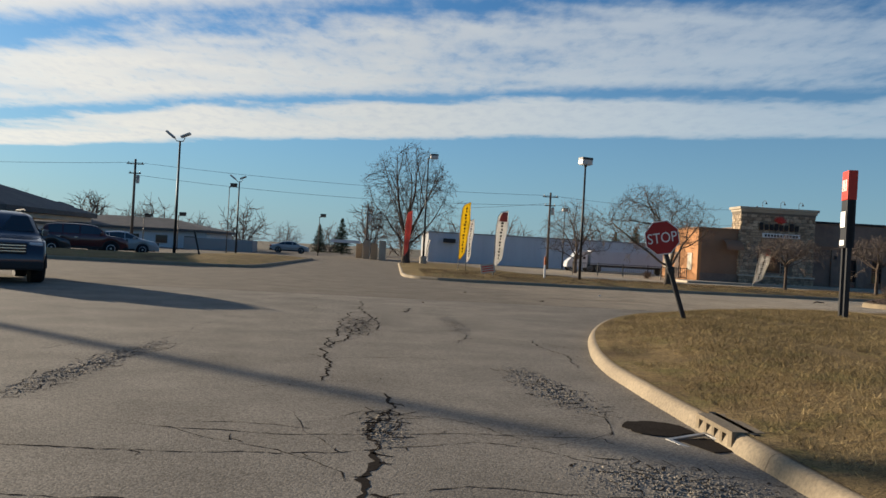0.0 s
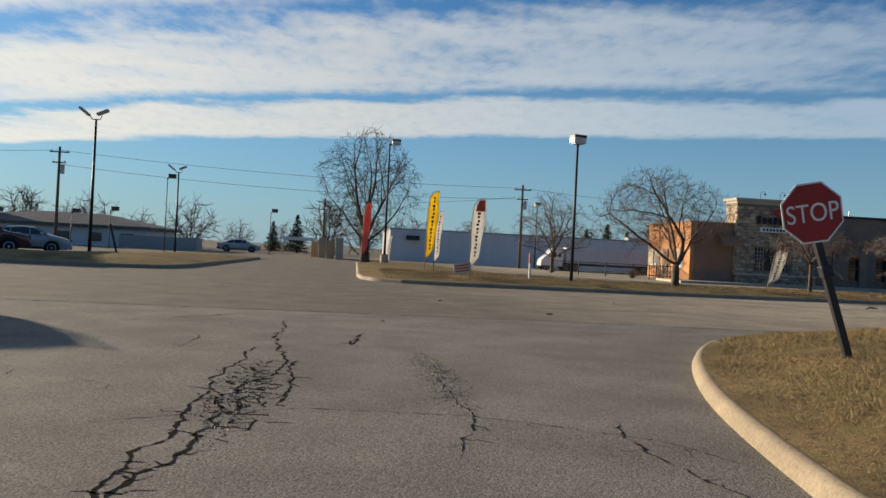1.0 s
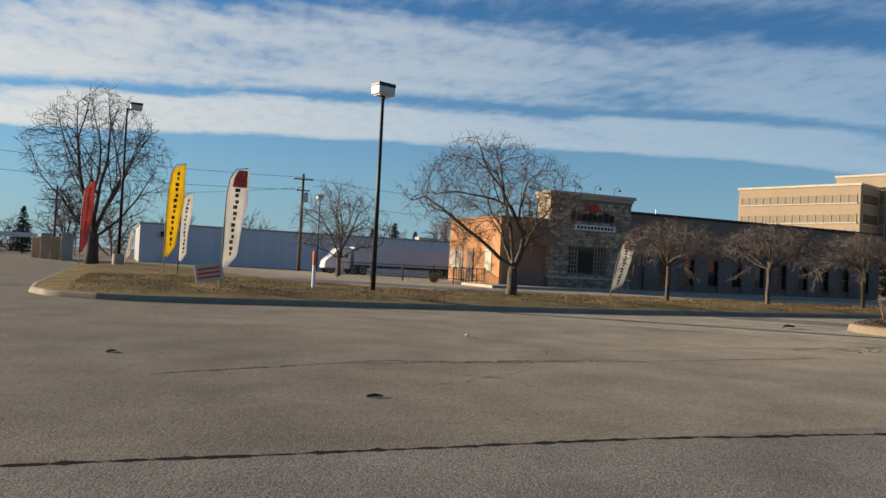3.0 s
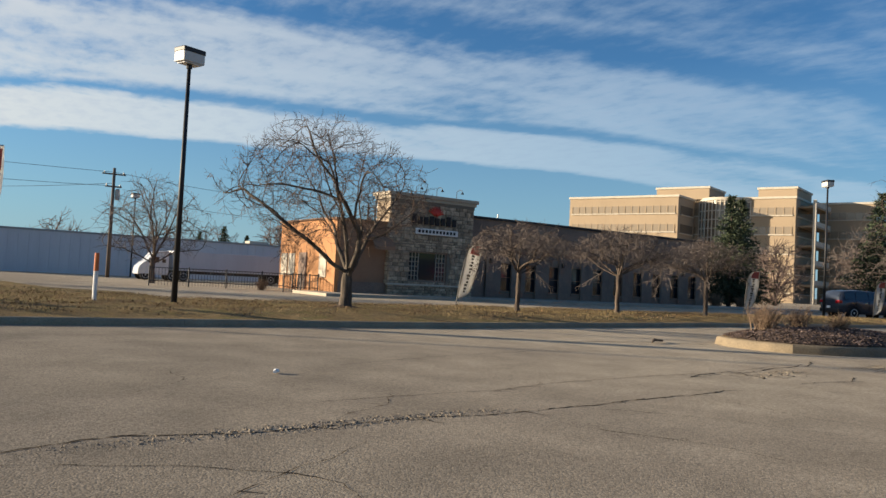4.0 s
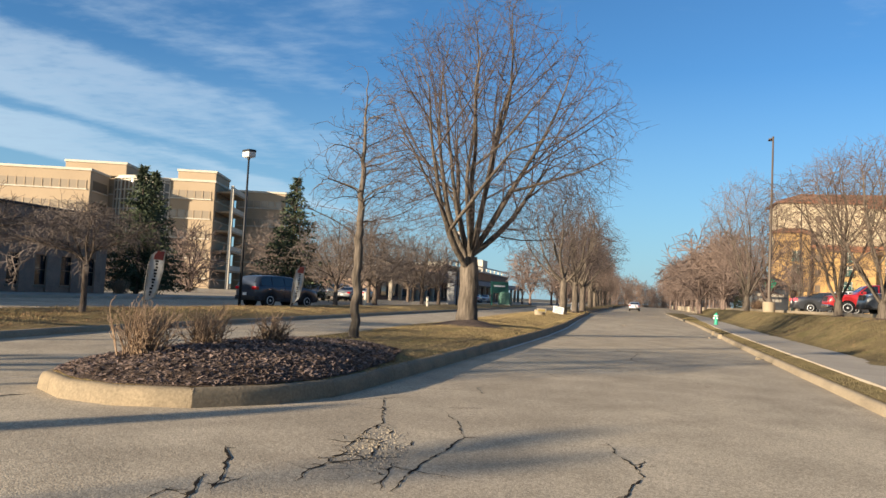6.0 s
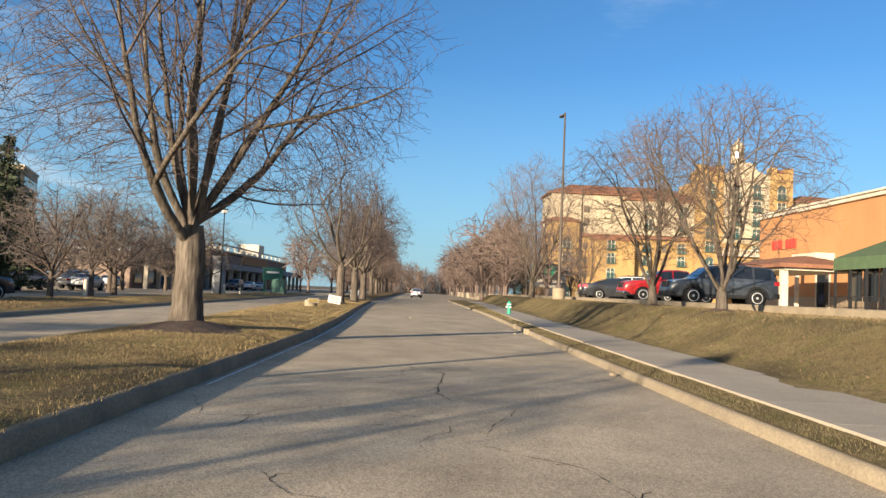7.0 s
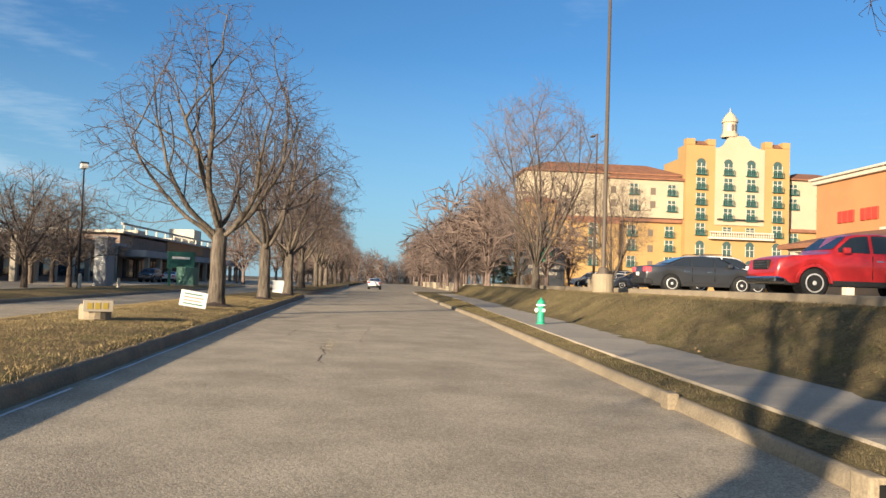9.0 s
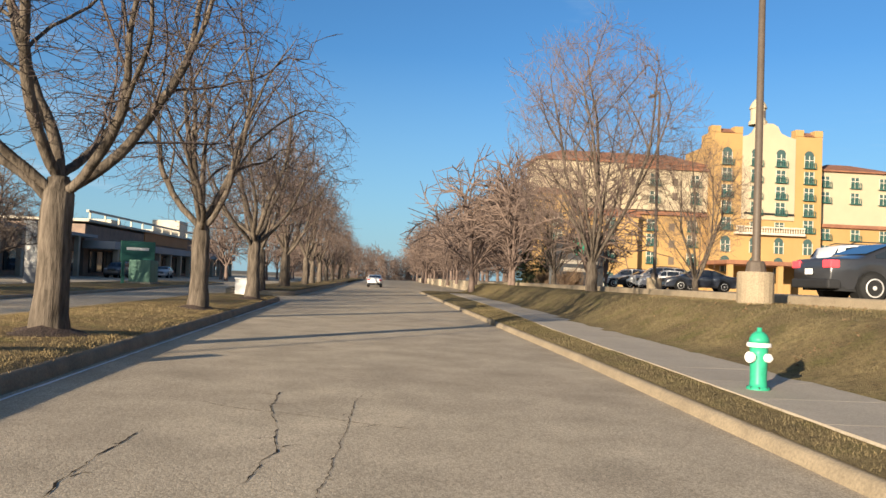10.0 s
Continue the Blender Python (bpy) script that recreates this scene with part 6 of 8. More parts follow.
def hotel():
    h = thing("hotel", "large cream and yellow stucco hotel with a domed bell turret", "building", pose(215, -8, 0, 0, 0, -90))
    # left wing: yellow below the tiled belt, cream above
    wall_plain(h, "wall", 0, 36.2, 0.0, 14, 0, 17.0, "yellow")
    wall_plain(h, "wall", 0, 36.2, 0.4, 14, 17.002, 27.4, "cream")
    hip_roof(h, 0, 36, 0.4, 14, 27.4, 3.2)
    part("belt_roof", B(-0.6, 36.6, -0.9, 0.39, 16.6, 17.4, bev=0.15), M["roof_tile"], h)
    # bays that step forward
    wall_plain(h, "bay", 11, 21, -2.2, -0.002, 0, 15.8, "yellow")
    hip_roof(h, 11, 21, -2.2, -0.95, 15.8, 1.2, 0.5, "bay_roof")
    wall_plain(h, "bay", 19, 36.1, -1.2, 0.38, 17.6, 26.2, "cream")
    hip_roof(h, 19, 36.1, -1.2, 4, 26.2, 1.8, 0.7, "bay_roof")
    wall_plain(h, "bay", -1, 7, -1.6, -0.003, 0, 20, "yellow")
    hip_roof(h, -1, 7, -1.6, 6, 20.0, 2.0, 0.6, "bay_roof")
    for u in (4.0, 15.0, 24.5, 33.3):
        yw = {15.0: -2.2, 4.0: -1.6}.get(u, -0.02)
        for z in (3.6, 7.6, 11.4, 14.6):
            if z < 5:
                arched_window(h, u, 1.9, 2.2, 2.4, yw - 0.0, True, False)
            else:
                arched_window(h, u, z, 1.9, 2.4, yw, False)
    for u in (24.5, 33.3):
        for z in (20.4, 24.0):
            arched_window(h, u, z, 1.9, 2.4, -1.2, False)
    for u in (9.0, 19.8, 29.0):
        for z in (7.0, 10.6, 14.2, 20.6, 23.6):
            part("small_window", B(u - 0.6, u + 0.6, -1.26 if z > 17 and u > 19 else -0.08, 0.5, z - 0.8, z + 0.8), M["glass_bronze"], h)
    # middle tower
    wall_plain(h, "tower", 36.2, 60.6, -1.8, 12, 0, 32.0, "yellow")
    wall_plain(h, "pier", 36.2, 43.0, -2.2, -1.802, 0, 34.6, "yellow")
    wall_plain(h, "pier", 54.6, 60.6, -2.2, -1.802, 0, 34.6, "yellow")
    wall_plain(h, "pier_top", 36.2, 43.0, -1.8, 3, 32.002, 34.6, "yellow")
    wall_plain(h, "pier_top", 54.6, 60.6, -1.8, 3, 32.002, 34.6, "yellow")
    for u0, u1 in ((36.2, 38.2), (41.2, 43.0), (54.6, 56.4), (58.8, 60.6)):
        wall_plain(h, "turret", u0, u1, -2.35, -0.3, 34.602, 36.0, "yellow", 0.05)
    for u0, u1 in ((38.2, 41.2), (56.4, 58.8)):
        bm = extrude_poly(bmesh.new(), [(-2.5, 34.62), (0, 35.9), (0, 34.62)], u0, u1, Matrix(((0, 0, 1, 0), (1, 0, 0, 0), (0, 1, 0, 0), (0, 0, 0, 1))))
        part("roof", bm, M["roof_tile"], h)
    # cream centre panel with a curved gable
    gab = [(43.0, 16.5), (54.6, 16.5), (54.6, 34.0), (53.0, 34.3), (51.4, 35.0), (50.6, 36.4), (49.6, 37.0), (46.8, 37.0), (45.8, 36.4), (45.0, 35.0), (44.2, 34.3), (43.0, 34.0)]
    part("gable", extrude_poly(bmesh.new(), gab, 1.8, 2.35, Matrix.Rotation(radians(90), 4, "X")), M["cream"], h)
    wall_plain(h, "portal", 43.0, 54.6, -2.15, -1.803, 0, 16.4, "yellow")
    part("terrace", B(41.5, 56.5, -3.6, -2.22, 13.2, 13.7, bev=0.05), M["trim_cream"], h)
    for k in range(28):
        u = 41.7 + 14.6 * k / 27
        part("baluster", lathe(bmesh.new(), [(0.10, 13.7), (0.17, 14.1), (0.08, 14.5), (0.12, 14.7)], 6, Matrix.Translation((u, -3.4, 0))), M["trim_cream"], h)
    part("handrail", B(41.5, 56.5, -3.55, -3.25, 14.7, 14.95), M["trim_cream"], h)
    part("black_balcony", B(43.6, 54.2, -3.0, -2.36, 17.6, 17.9), M["black_metal"], h)
    for u, yw in ((39.7, -2.2), (46.0, -2.36), (51.4, -2.36), (57.7, -2.2)):
        for i, z in enumerate((29.2, 25.8, 22.3, 18.9, 15.4)):
            if u in (46.0, 51.4) and i == 4:
                arched_window(h, u, 15.2, 2.0, 1.6, -2.15, False, False)
                continue
            arched_window(h, u, z, 2.1, 2.6, yw, i == 0)
        for z in (10.6, 6.4):
            arched_window(h, u, z, 2.0, 2.4, -2.2 if u in (39.7, 57.7) else -2.15, True, False)
    # bell turret
    bt = part("bell_turret", lathe(bmesh.new(), [(1.9, 36.8), (1.9, 37.6), (1.55, 37.7), (1.55, 40.2), (1.8, 40.3), (1.8, 40.6), (1.45, 41.4), (0.9, 42.2), (0.35, 42.7), (0.15, 42.8), (0.12, 43.6)], 16,
                                   Matrix.Translation((46.9, -0.8, 0))), M["cream"], h)
    for a in (-60, -90, -120):
        m = Matrix.Translation((46.9, -0.8, 0)) @ Matrix.Rotation(radians(a), 4, "Z")
        part("opening", B(1.4, 1.6, -0.3, 0.3, 38.2, 39.7, bev=0.04, m=m), M["glass_bronze"], bt)
    # right wing
    wall_plain(h, "wall", 60.6, 84, 0.0, 14, 0, 16.2, "yellow")
    wall_plain(h, "wall", 60.6, 84, 0.3, 14, 16.202, 27.8, "cream")
    hip_roof(h, 60.6, 78, 0.3, 14, 27.8, 2.6)
    part("belt_roof", B(60.6, 84.4, -0.8, 0.29, 15.6, 16.4, bev=0.15), M["roof_tile"], h)
    for u in (62.8, 69.5, 76.0):
        for z in (25.6, 22.2, 14.2, 10.6, 7.0):
            arched_window(h, u, z, 1.9, 2.3, 0.3 if z > 17 else -0.02, False)
    part("entrance_canopy", B(34, 66, -16, -2.4, 6.4, 7.2, bev=0.1), M["roof_tile"], h)
    for u in (35, 45, 55, 65):
        part("canopy_column", B(u - 0.5, u + 0.5, -15.6, -14.6, 0, 6.39, bev=0.05), M["yellow"], h)
    return h


hotel()


def spa_building():
    b = thing("orange_shop_building", "orange stucco shop building with a cream cornice and red sign", "building")
    part("wall", B(62, 106.2, -14.4, -13.6, 1.2, 10.7), M["orange_stucco"], b)
    part("end_wall", B(105.8, 106.2, -34, -14.402, 1.2, 10.7), M["orange_stucco"], b)
    part("west_wall", B(62, 62.4, -34, -14.402, 1.2, 10.7), M["orange_stucco"], b)
    part("roof", B(62.4, 105.8, -34, -14.402, 9.9, 10.1), M["grey_panel"], b)
    part("cornice", B(61.8, 106.5, -14.5, -13.3, 10.702, 11.05, bev=0.06), M["trim_cream"], b)
    part("cornice_lip", B(61.6, 106.7, -14.6, -13.1, 11.052, 11.25, bev=0.04), M["trim_cream"], b)
    part("plinth", B(62, 106.25, -13.62, -13.54, 1.2, 2.3), M["tan_panel"], b)
    for i, w in enumerate((0.62, 0.62, 0.62, 0.0, 0.62, 0.62, 0.62)):
        if w:
            part("sign_shape", B(102.9 - i * 0.76 - w, 102.9 - i * 0.76, -13.6, -13.45, 7.2, 8.15, bev=0.04), M["bright_red"], b, "plain red sign shape")
    d = part("door", B(91.2, 93.4, -13.62, -13.5, 1.22, 4.4, bev=0.02), M["glass"], b)
    part("door_frame", frame_bm(91.0, 93.6, 1.21, 4.55, -13.55, 0.14, 0.12, 1), M["trim_cream"], d)
    part("door_canopy", B(90.4, 95.0, -13.598, -11.8, 5.2, 6.3, bev=0.05), M["trim_cream"], b)
    part("canopy_post", B(94.2, 94.5, -12.2, -11.9, 1.2, 5.19), M["trim_cream"], b)
    # green awning over a glazed patio
    bm = extrude_poly(bmesh.new(), [(-13.55, 7.4), (-13.55, 6.6), (-7.6, 4.7), (-7.6, 5.1)], 62.5, 79.5, Matrix(((0, 0, 1, 0), (1, 0, 0, 0), (0, 1, 0, 0), (0, 0, 0, 1))))
    part("awning", bm, M["awning"], b)
    part("awning_valance", B(62.5, 79.5, -7.66, -7.585, 4.2, 4.75), M["awning"], b)
    for i in range(9):
        x = 62.7 + i * 2.08
        part("awning_post", B(x - 0.08, x + 0.08, -7.75, -7.6, 1.2, 4.69), M["black_metal"], b)
        if i < 8:
            part("patio_pane", B(x + 0.1, x + 1.98, -8.62, -8.58, 1.9, 4.4), M["glass"], b)
    part("fascia", B(62.5, 79.4, -13.4, -8.7, 4.5, 4.6), M["grey_panel"], b)
    rl = thing("patio_railing", "black metal patio railing under the awning", "fence")
    for z in (1.4, 2.2):
        part("rail", B(62.5, 79.5, -7.3, -7.26, z, z + 0.05), M["black_metal"], rl)
    for i in range(100):
        x = 62.6 + i * 0.169
        part("picket", B(x - 0.012, x + 0.012, -7.295, -7.265, 1.2, 2.22), M["black_metal"], rl)
    # the neighbouring canopy and the tall wall behind
    c = thing("gable_canopy", "low brown tiled canopy on pale columns", "building")
    hip_roof(c, 80, 93, -10, -4, 4.3, 1.1, 0.5)
    for x in (80.5, 86.5, 92.5):
        part("column", B(x - 0.25, x + 0.25, -4.5, -4.0, 1.2, 4.09, bev=0.03), M["trim_cream"], c)
    part("ceiling_panel", B(80, 93, -10, -4, 4.1, 4.28), M["trim_cream"], c)
    return b


spa_building()


def office():
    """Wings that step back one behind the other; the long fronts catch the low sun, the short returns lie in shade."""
    o = thing("office_building", "cream precast office building with ribbon windows and stepped wings", "building", pose(125.7, 140.9, 0, 0, 0, -72.5))

    def wing(u0, u1, v0, v1, h, floors, z0=0.0):
        part("wall", B(u0, u1, v0, v1, z0, h, bev=0.05), M["tan_panel"], o)
        part("coping", B(u0 - 0.2, u1 + 0.2, v0 - 0.2, v1 + 0.2, h + 0.002, h + 0.45, bev=0.05), M["trim_cream"], o)
        for f in range(floors):
            z = h - 2.5 - f * (h - 1.4) / floors
            # the bright sky mirrored in the fronts is painted as paler glass
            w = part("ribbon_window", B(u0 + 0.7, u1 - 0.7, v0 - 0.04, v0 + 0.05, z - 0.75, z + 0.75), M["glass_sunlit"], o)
            n = max(3, int((u1 - u0) / 1.6))
            for k in range(n + 1):
                u = u0 + 0.7 + (u1 - u0 - 1.4) * k / n
                part("mullion", B(u - 0.08, u + 0.08, v0 - 0.12, v0 - 0.041, z - 0.75, z + 0.75), M["tan_panel"], w)
            part("sill", B(u0 + 0.5, u1 - 0.5, v0 - 0.22, v0 - 0.002, z - 0.98, z - 0.76), M["trim_cream"], w)
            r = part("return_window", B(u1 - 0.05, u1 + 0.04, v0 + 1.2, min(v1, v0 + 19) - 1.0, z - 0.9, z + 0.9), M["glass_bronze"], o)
            part("sill", B(u1 + 0.002, u1 + 0.25, v0 + 1.0, min(v1, v0 + 19) - 0.8, z - 1.1, z - 0.91), M["trim_cream"], r)

    wing(-3, 21.6, 0, 9.0, 20.2, 5)
    wing(18, 41.3, 10.3, 28, 20.6, 5)
    wing(41.302, 52, 29.9, 46, 21.4, 5)
    wing(13, 24.5, 9.3, 19, 23.0, 0, 20.7)
    wing(33, 40.5, 14, 26, 23.0, 0, 21.1)
    # balconies on the shaded return
    for f in range(5):
        z = 3.4 + 3.9 * f
        bl = part("balcony_slab", B(41.304, 44.4, 13, 26, z, z + 0.4, bev=0.03), M["tan_panel"], o)
        part("balcony_rail", B(44.2, 44.35, 13, 26, z + 0.4, z + 1.3), M["trim_cream"], bl)
    part("balcony_column", B(43.9, 44.5, 12.4, 12.99, 0, 20.5, bev=0.04), M["trim_cream"], o)
    # curved glazed bay
    pts = [(22.2 + 10.5 * k / 12, 10.28 - 2.6 * math.sin(math.pi * k / 12)) for k in range(13)]
    part("glazed_bay", extrude_poly(bmesh.new(), pts, 1.0, 20.3), M["glass_bronze"], o)
    for x, y in pts:
        part("bay_mullion", B(x - 0.11, x + 0.11, y - 0.22, y + 0.02, 1, 20.3), M["trim_cream"], o)
    for k in range(11):
        z = 1.6 + k * 1.83
        part("bay_band", extrude_poly(bmesh.new(), [(x, y - 0.16) for x, y in pts] + [(x, y + 0.05) for x, y in pts[::-1]], z, z + 0.22), M["trim_cream"], o)
    part("bay_coping", extrude_poly(bmesh.new(), [(x, y - 0.3) for x, y in pts], 20.302, 20.9), M["trim_cream"], o)
    return o


office()


def west_buildings():
    w = thing("long_low_building", "long low building with a dark hipped roof and a cupola", "building")
    part("wall", B(-40, -20, 90, 104, 0, 1.9), M["white_wall"], w)
    hip_roof(w, -40, -20, 90, 104, 1.9, 1.6, 0.6, mat="dark_roof")
    for i in range(6):
        part("window", B(-38.5 + i * 3.2, -37.2 + i * 3.2, 89.9, 90.05, 0.5, 1.4), M["glass"], w)
    part("cupola", B(-39.2, -37.4, 93, 95, 1.7, 4.0, bev=0.05), M["trim_cream"], w)
    hip_roof(w, -39.2, -37.4, 93, 95, 4.0, 0.7, 0.25, "cupola_roof", "dark_roof")
    part("annexe", B(-21.5, -14, 86, 89, 0, 1.3), M["grey_panel"], w)
    c = thing("station_canopy", "low hipped canopy roof on square columns", "building")
    hip_roof(c, -34, -20.5, 44, 56, 2.3, 2.3, 0.6, mat="dark_roof")
    part("fascia", B(-34.3, -20.2, 43.7, 56.3, 2.0, 2.29), M["trim_cream"], c)
    for x in (-33, -27.5, -21.8):
        part("column", B(x - 0.3, x + 0.3, 44.5, 45.1, 0.0, 1.99, bev=0.02), M["trim_cream"], c)
    k = thing("kiosk_row", "row of small tan sheds and kiosks by the side street", "building")
    for i in range(4):
        x = -2.6 + i * 0.9
        part("shed", B(x, x + 0.7, 86 - i * 3, 88 - i * 3, 0.0, 1.7 + 0.3 * (i % 2), bev=0.04), M["walk"] if i % 2 else M["tan_panel"], k)
    part("low_roof", B(-5.0, -2.0, 80, 84, 1.6, 1.9), M["white_wall"], k)


west_buildings()


def north_shops():
    s = thing("low_shop_row", "low flat-roofed shop row with deep canopy and orange fascia", "building", pose(147, 58, 0))
    part("wall", B(0, 70, 0, 11, 0, 6.0), M["brown_brick"], s)
    part("low_wing", B(-32, -0.002, 0.6, 9, 0, 4.4), M["brown_brick"], s)
    part("low_wing_roof", B(-32.4, -0.31, -1.6, 9.3, 4.402, 4.75, bev=0.04), M["grey_panel"], s)
    for i in range(7):
        x = -31.4 + i * 4.4
        part("column", B(x - 0.25, x + 0.25, -1.4, -0.9, 0, 4.4, bev=0.03), M["walk"], s)
        w = part("shop_window", frame_bm(x + 0.6, x + 3.9, 0.5, 2.9, 0.55, 0.1, 0.08), M["black_metal"], s)
        part("pane", B(x + 0.7, x + 3.8, 0.5, 0.57, 0.6, 2.8), M["glass"], w)
    part("orange_fascia", B(22, 46, -0.14, -0.002, 4.7, 6.3), M["orange_stucco"], s)
    part("brown_fascia", B(46.002, 69.9, -0.14, -0.002, 4.4, 6.3), M["brown_stucco"], s)
    part("roof_edge", B(-0.3, 70.3, -0.5, 11.3, 6.302, 6.6, bev=0.04), M["trim_cream"], s)
    for i in range(15):
        x = 0.6 + i * 4.9
        part("rail_post", B(x - 0.1, x + 0.1, -0.35, -0.15, 6.602, 7.4), M["trim_cream"], s)
    part("parapet_rail", B(-0.2, 70.2, -0.4, -0.1, 7.402, 7.65), M["trim_cream"], s)
    part("canopy", B(-1, 70.6, -3.8, -0.15, 3.2, 4.1, bev=0.05), M["grey_panel"], s)
    for i in range(13):
        x = 1.0 + i * 5.6
        part("column", B(x - 0.3, x + 0.3, -3.6, -3.0, 0, 3.19, bev=0.03), M["walk"], s)
        if i < 12:
            w = part("shop_window", frame_bm(x + 0.5, x + 5.1, 0.4, 3.0, -0.06, 0.1, 0.08), M["black_metal"], s)
            part("pane", B(x + 0.6, x + 5.0, -0.05, -0.02, 0.5, 2.9), M["glass"], w)
            part("mullion", B(x + 2.77, x + 2.83, -0.12, -0.051, 0.5, 2.9), M["black_metal"], w)
    for x0, x1, h in ((56, 62, 10.2), (20, 24, 7.8), (40, 43, 7.6)):
        part("roof_unit", B(x0, x1, 4, 9, 6.602, h, bev=0.08), M["trim_cream"], s)
    p = thing("pillar_sign", "plain grey block pillar sign in the parking lot", "sign", pose(108, 46.2, 0))
    part("pillar", B(-0.95, 0.95, -0.5, 0.5, 0, 3.9, bev=0.04), M["grey_panel"], p)
    part("panel", B(-0.97, -0.951, -0.4, 0.4, 1.2, 2.6, bev=0.005), M["lamp_face"], p)
    part("cap", B(-1.05, 1.05, -0.6, 0.6, 3.902, 4.05, bev=0.02), M["grey_panel"], p)


north_shops()


# ---------------- street furniture ----------------
def box_lamp(x, y, z, h, heads, label, yaw=0, base=0.0, mat="black_metal", group="", rtop=0.045, rbase=0.075):
    """A lamp post with box heads: heads is a list of (reach, turn)."""
    t = thing("lamp_post", label, "street lamp", pose(x, y, z, 0, 0, yaw), group)
    if base:
        part("footing", lathe(bmesh.new(), [(0.30, -0.1), (0.30, base - 0.03), (0.27, base)], 16), M["walk"], t, "round concrete footing")
    part("pole", tube(bmesh.new(), [(0, 0, base), (0, 0, h)], [rbase, rtop], 10), M[mat], t, smooth=True)
    part("base_plate", B(-0.14, 0.14, -0.14, 0.14, base, base + 0.03, bev=0.005), M[mat], t)
    part("collar", lathe(bmesh.new(), [(rtop * 1.6, h - 0.12), (rtop * 1.6, h + 0.02)], 10), M[mat], t)
    for reach, turn in heads:
        m = Matrix.Rotation(radians(turn), 4, "Z")
        hd = part("lamp_head", B(reach - 0.3, reach + 0.3, -0.2, 0.2, h, h + 0.34, bev=0.03, m=m), M["lamp_face"] if mat != "bronze_metal" else M["bronze_metal"], t)
        part("lens", B(reach - 0.24, reach + 0.24, -0.15, 0.15, h - 0.025, h - 0.002, m=m), M["lens_clear"], hd)
        part("visor", B(reach - 0.31, reach + 0.31, -0.21, 0.21, h + 0.24, h + 0.36, bev=0.02, m=m), M["black_metal"], hd)
        if reach > 0.2:
            part("arm", tube(bmesh.new(), [(0, 0, h - 0.04), m @ Vector((reach, 0, h + 0.05))], [0.03, 0.03], 6), M[mat], t)
    return t


box_lamp(11.0, 37.6, 0.2, 5.85, [(0.0, 0)], "black lamp post with a pale shoebox head on the verge", 20)
box_lamp(3.95, 60.2, 0.1, 8.45, [(0.45, 0)], "black lamp post on a concrete footing with a side head", 5, base=0.7, rbase=0.09)
box_lamp(47.9, 42.2, 0.1, 7.35, [(0.0, 0)], "dark lamp post with a pale shoebox head beyond the verge", 60, mat="black_metal")
box_lamp(90.1, 41.4, 0.15, 7.2, [(0.0, 0)], "lamp post with a pale shoebox head beside the far verge", 30)
box_lamp(20.3, 84, 0, 6.4, [(0.0, 0)], "distant lamp post beside the warehouse", 10, group="distant lamp posts")
for i, (x, y, h) in enumerate([(-12.4, 49.6, 7.4), (-13.6, 75, 6.9)]):
    t = thing("flood_lamp_post", "tall dark post with two angled flood lamps", "street lamp", pose(x, y, 0.0), "flood lamp posts")
    part("pole", tube(bmesh.new(), [(0, 0, 0), (0, 0, h)], [0.10, 0.06], 10), M["black_metal"], t, smooth=True)
    part("cross_arm", tube(bmesh.new(), [(-0.45, 0, h + 0.35), (-0.2, 0, h + 0.02), (0.2, 0, h + 0.02), (0.3, 0, h + 0.25)], [0.03] * 4, 6), M["black_metal"], t)
    for sx, tilt in ((-0.62, -38), (0.34, 25)):
        part("flood_lamp", B(-0.32, 0.32, -0.18, 0.18, -0.07, 0.07, bev=0.03, m=pose(sx, 0, h + 0.42, 0, -tilt, 0)), M["grey_metal"], t)
for i, (x, y, h) in enumerate([(-14.6, 75.4, 6.4), (-7, 88, 4.4), (-20, 78, 3.4), (-24, 80, 3.1), (-1, 118, 4.2), (-30, 66, 3.0)]):
    box_lamp(x, y, 0, h, [(0.4, 0)], "distant thin lamp post in the west lot", 0, group="distant lamp posts", mat="bronze_metal", rbase=0.05, rtop=0.035)


def cobra(x, y, z, h, base, label, reach=1.0):
    t = thing("tall_lamp_post", label, "street lamp", pose(x, y, z))
    part("footing", lathe(bmesh.new(), [(0.42, -0.3), (0.42, base - 0.04), (0.39, base)], 20), M["concrete"], t, "round tan concrete footing")
    part("pole", tube(bmesh.new(), [(0, 0, base), (0, 0, base + 0.3), (0, 0, h)], [0.13, 0.10, 0.058], 12), M["bronze_metal"], t, smooth=True)
    part("base_cover", lathe(bmesh.new(), [(0.24, base), (0.2, base + 0.22), (0.16, base + 0.26)], 12), M["bronze_metal"], t)
    a = part("arm", tube(bmesh.new(), [(0, 0, h - 0.05), (reach, 0, h + 0.03)], [0.035, 0.03], 6), M["bronze_metal"], t)
    part("lamp_head", B(reach - 0.1, reach + 0.55, -0.15, 0.15, h - 0.03, h + 0.07, bev=0.03), M["bronze_metal"], a)


cobra(72.5, 14.6, 1.02, 12.6, 0.80, "tall bronze lamp post on a round concrete footing")
cobra(98.0, 8.0, 1.2, 11.4, 0.7, "second tall bronze lamp post further along the parking")


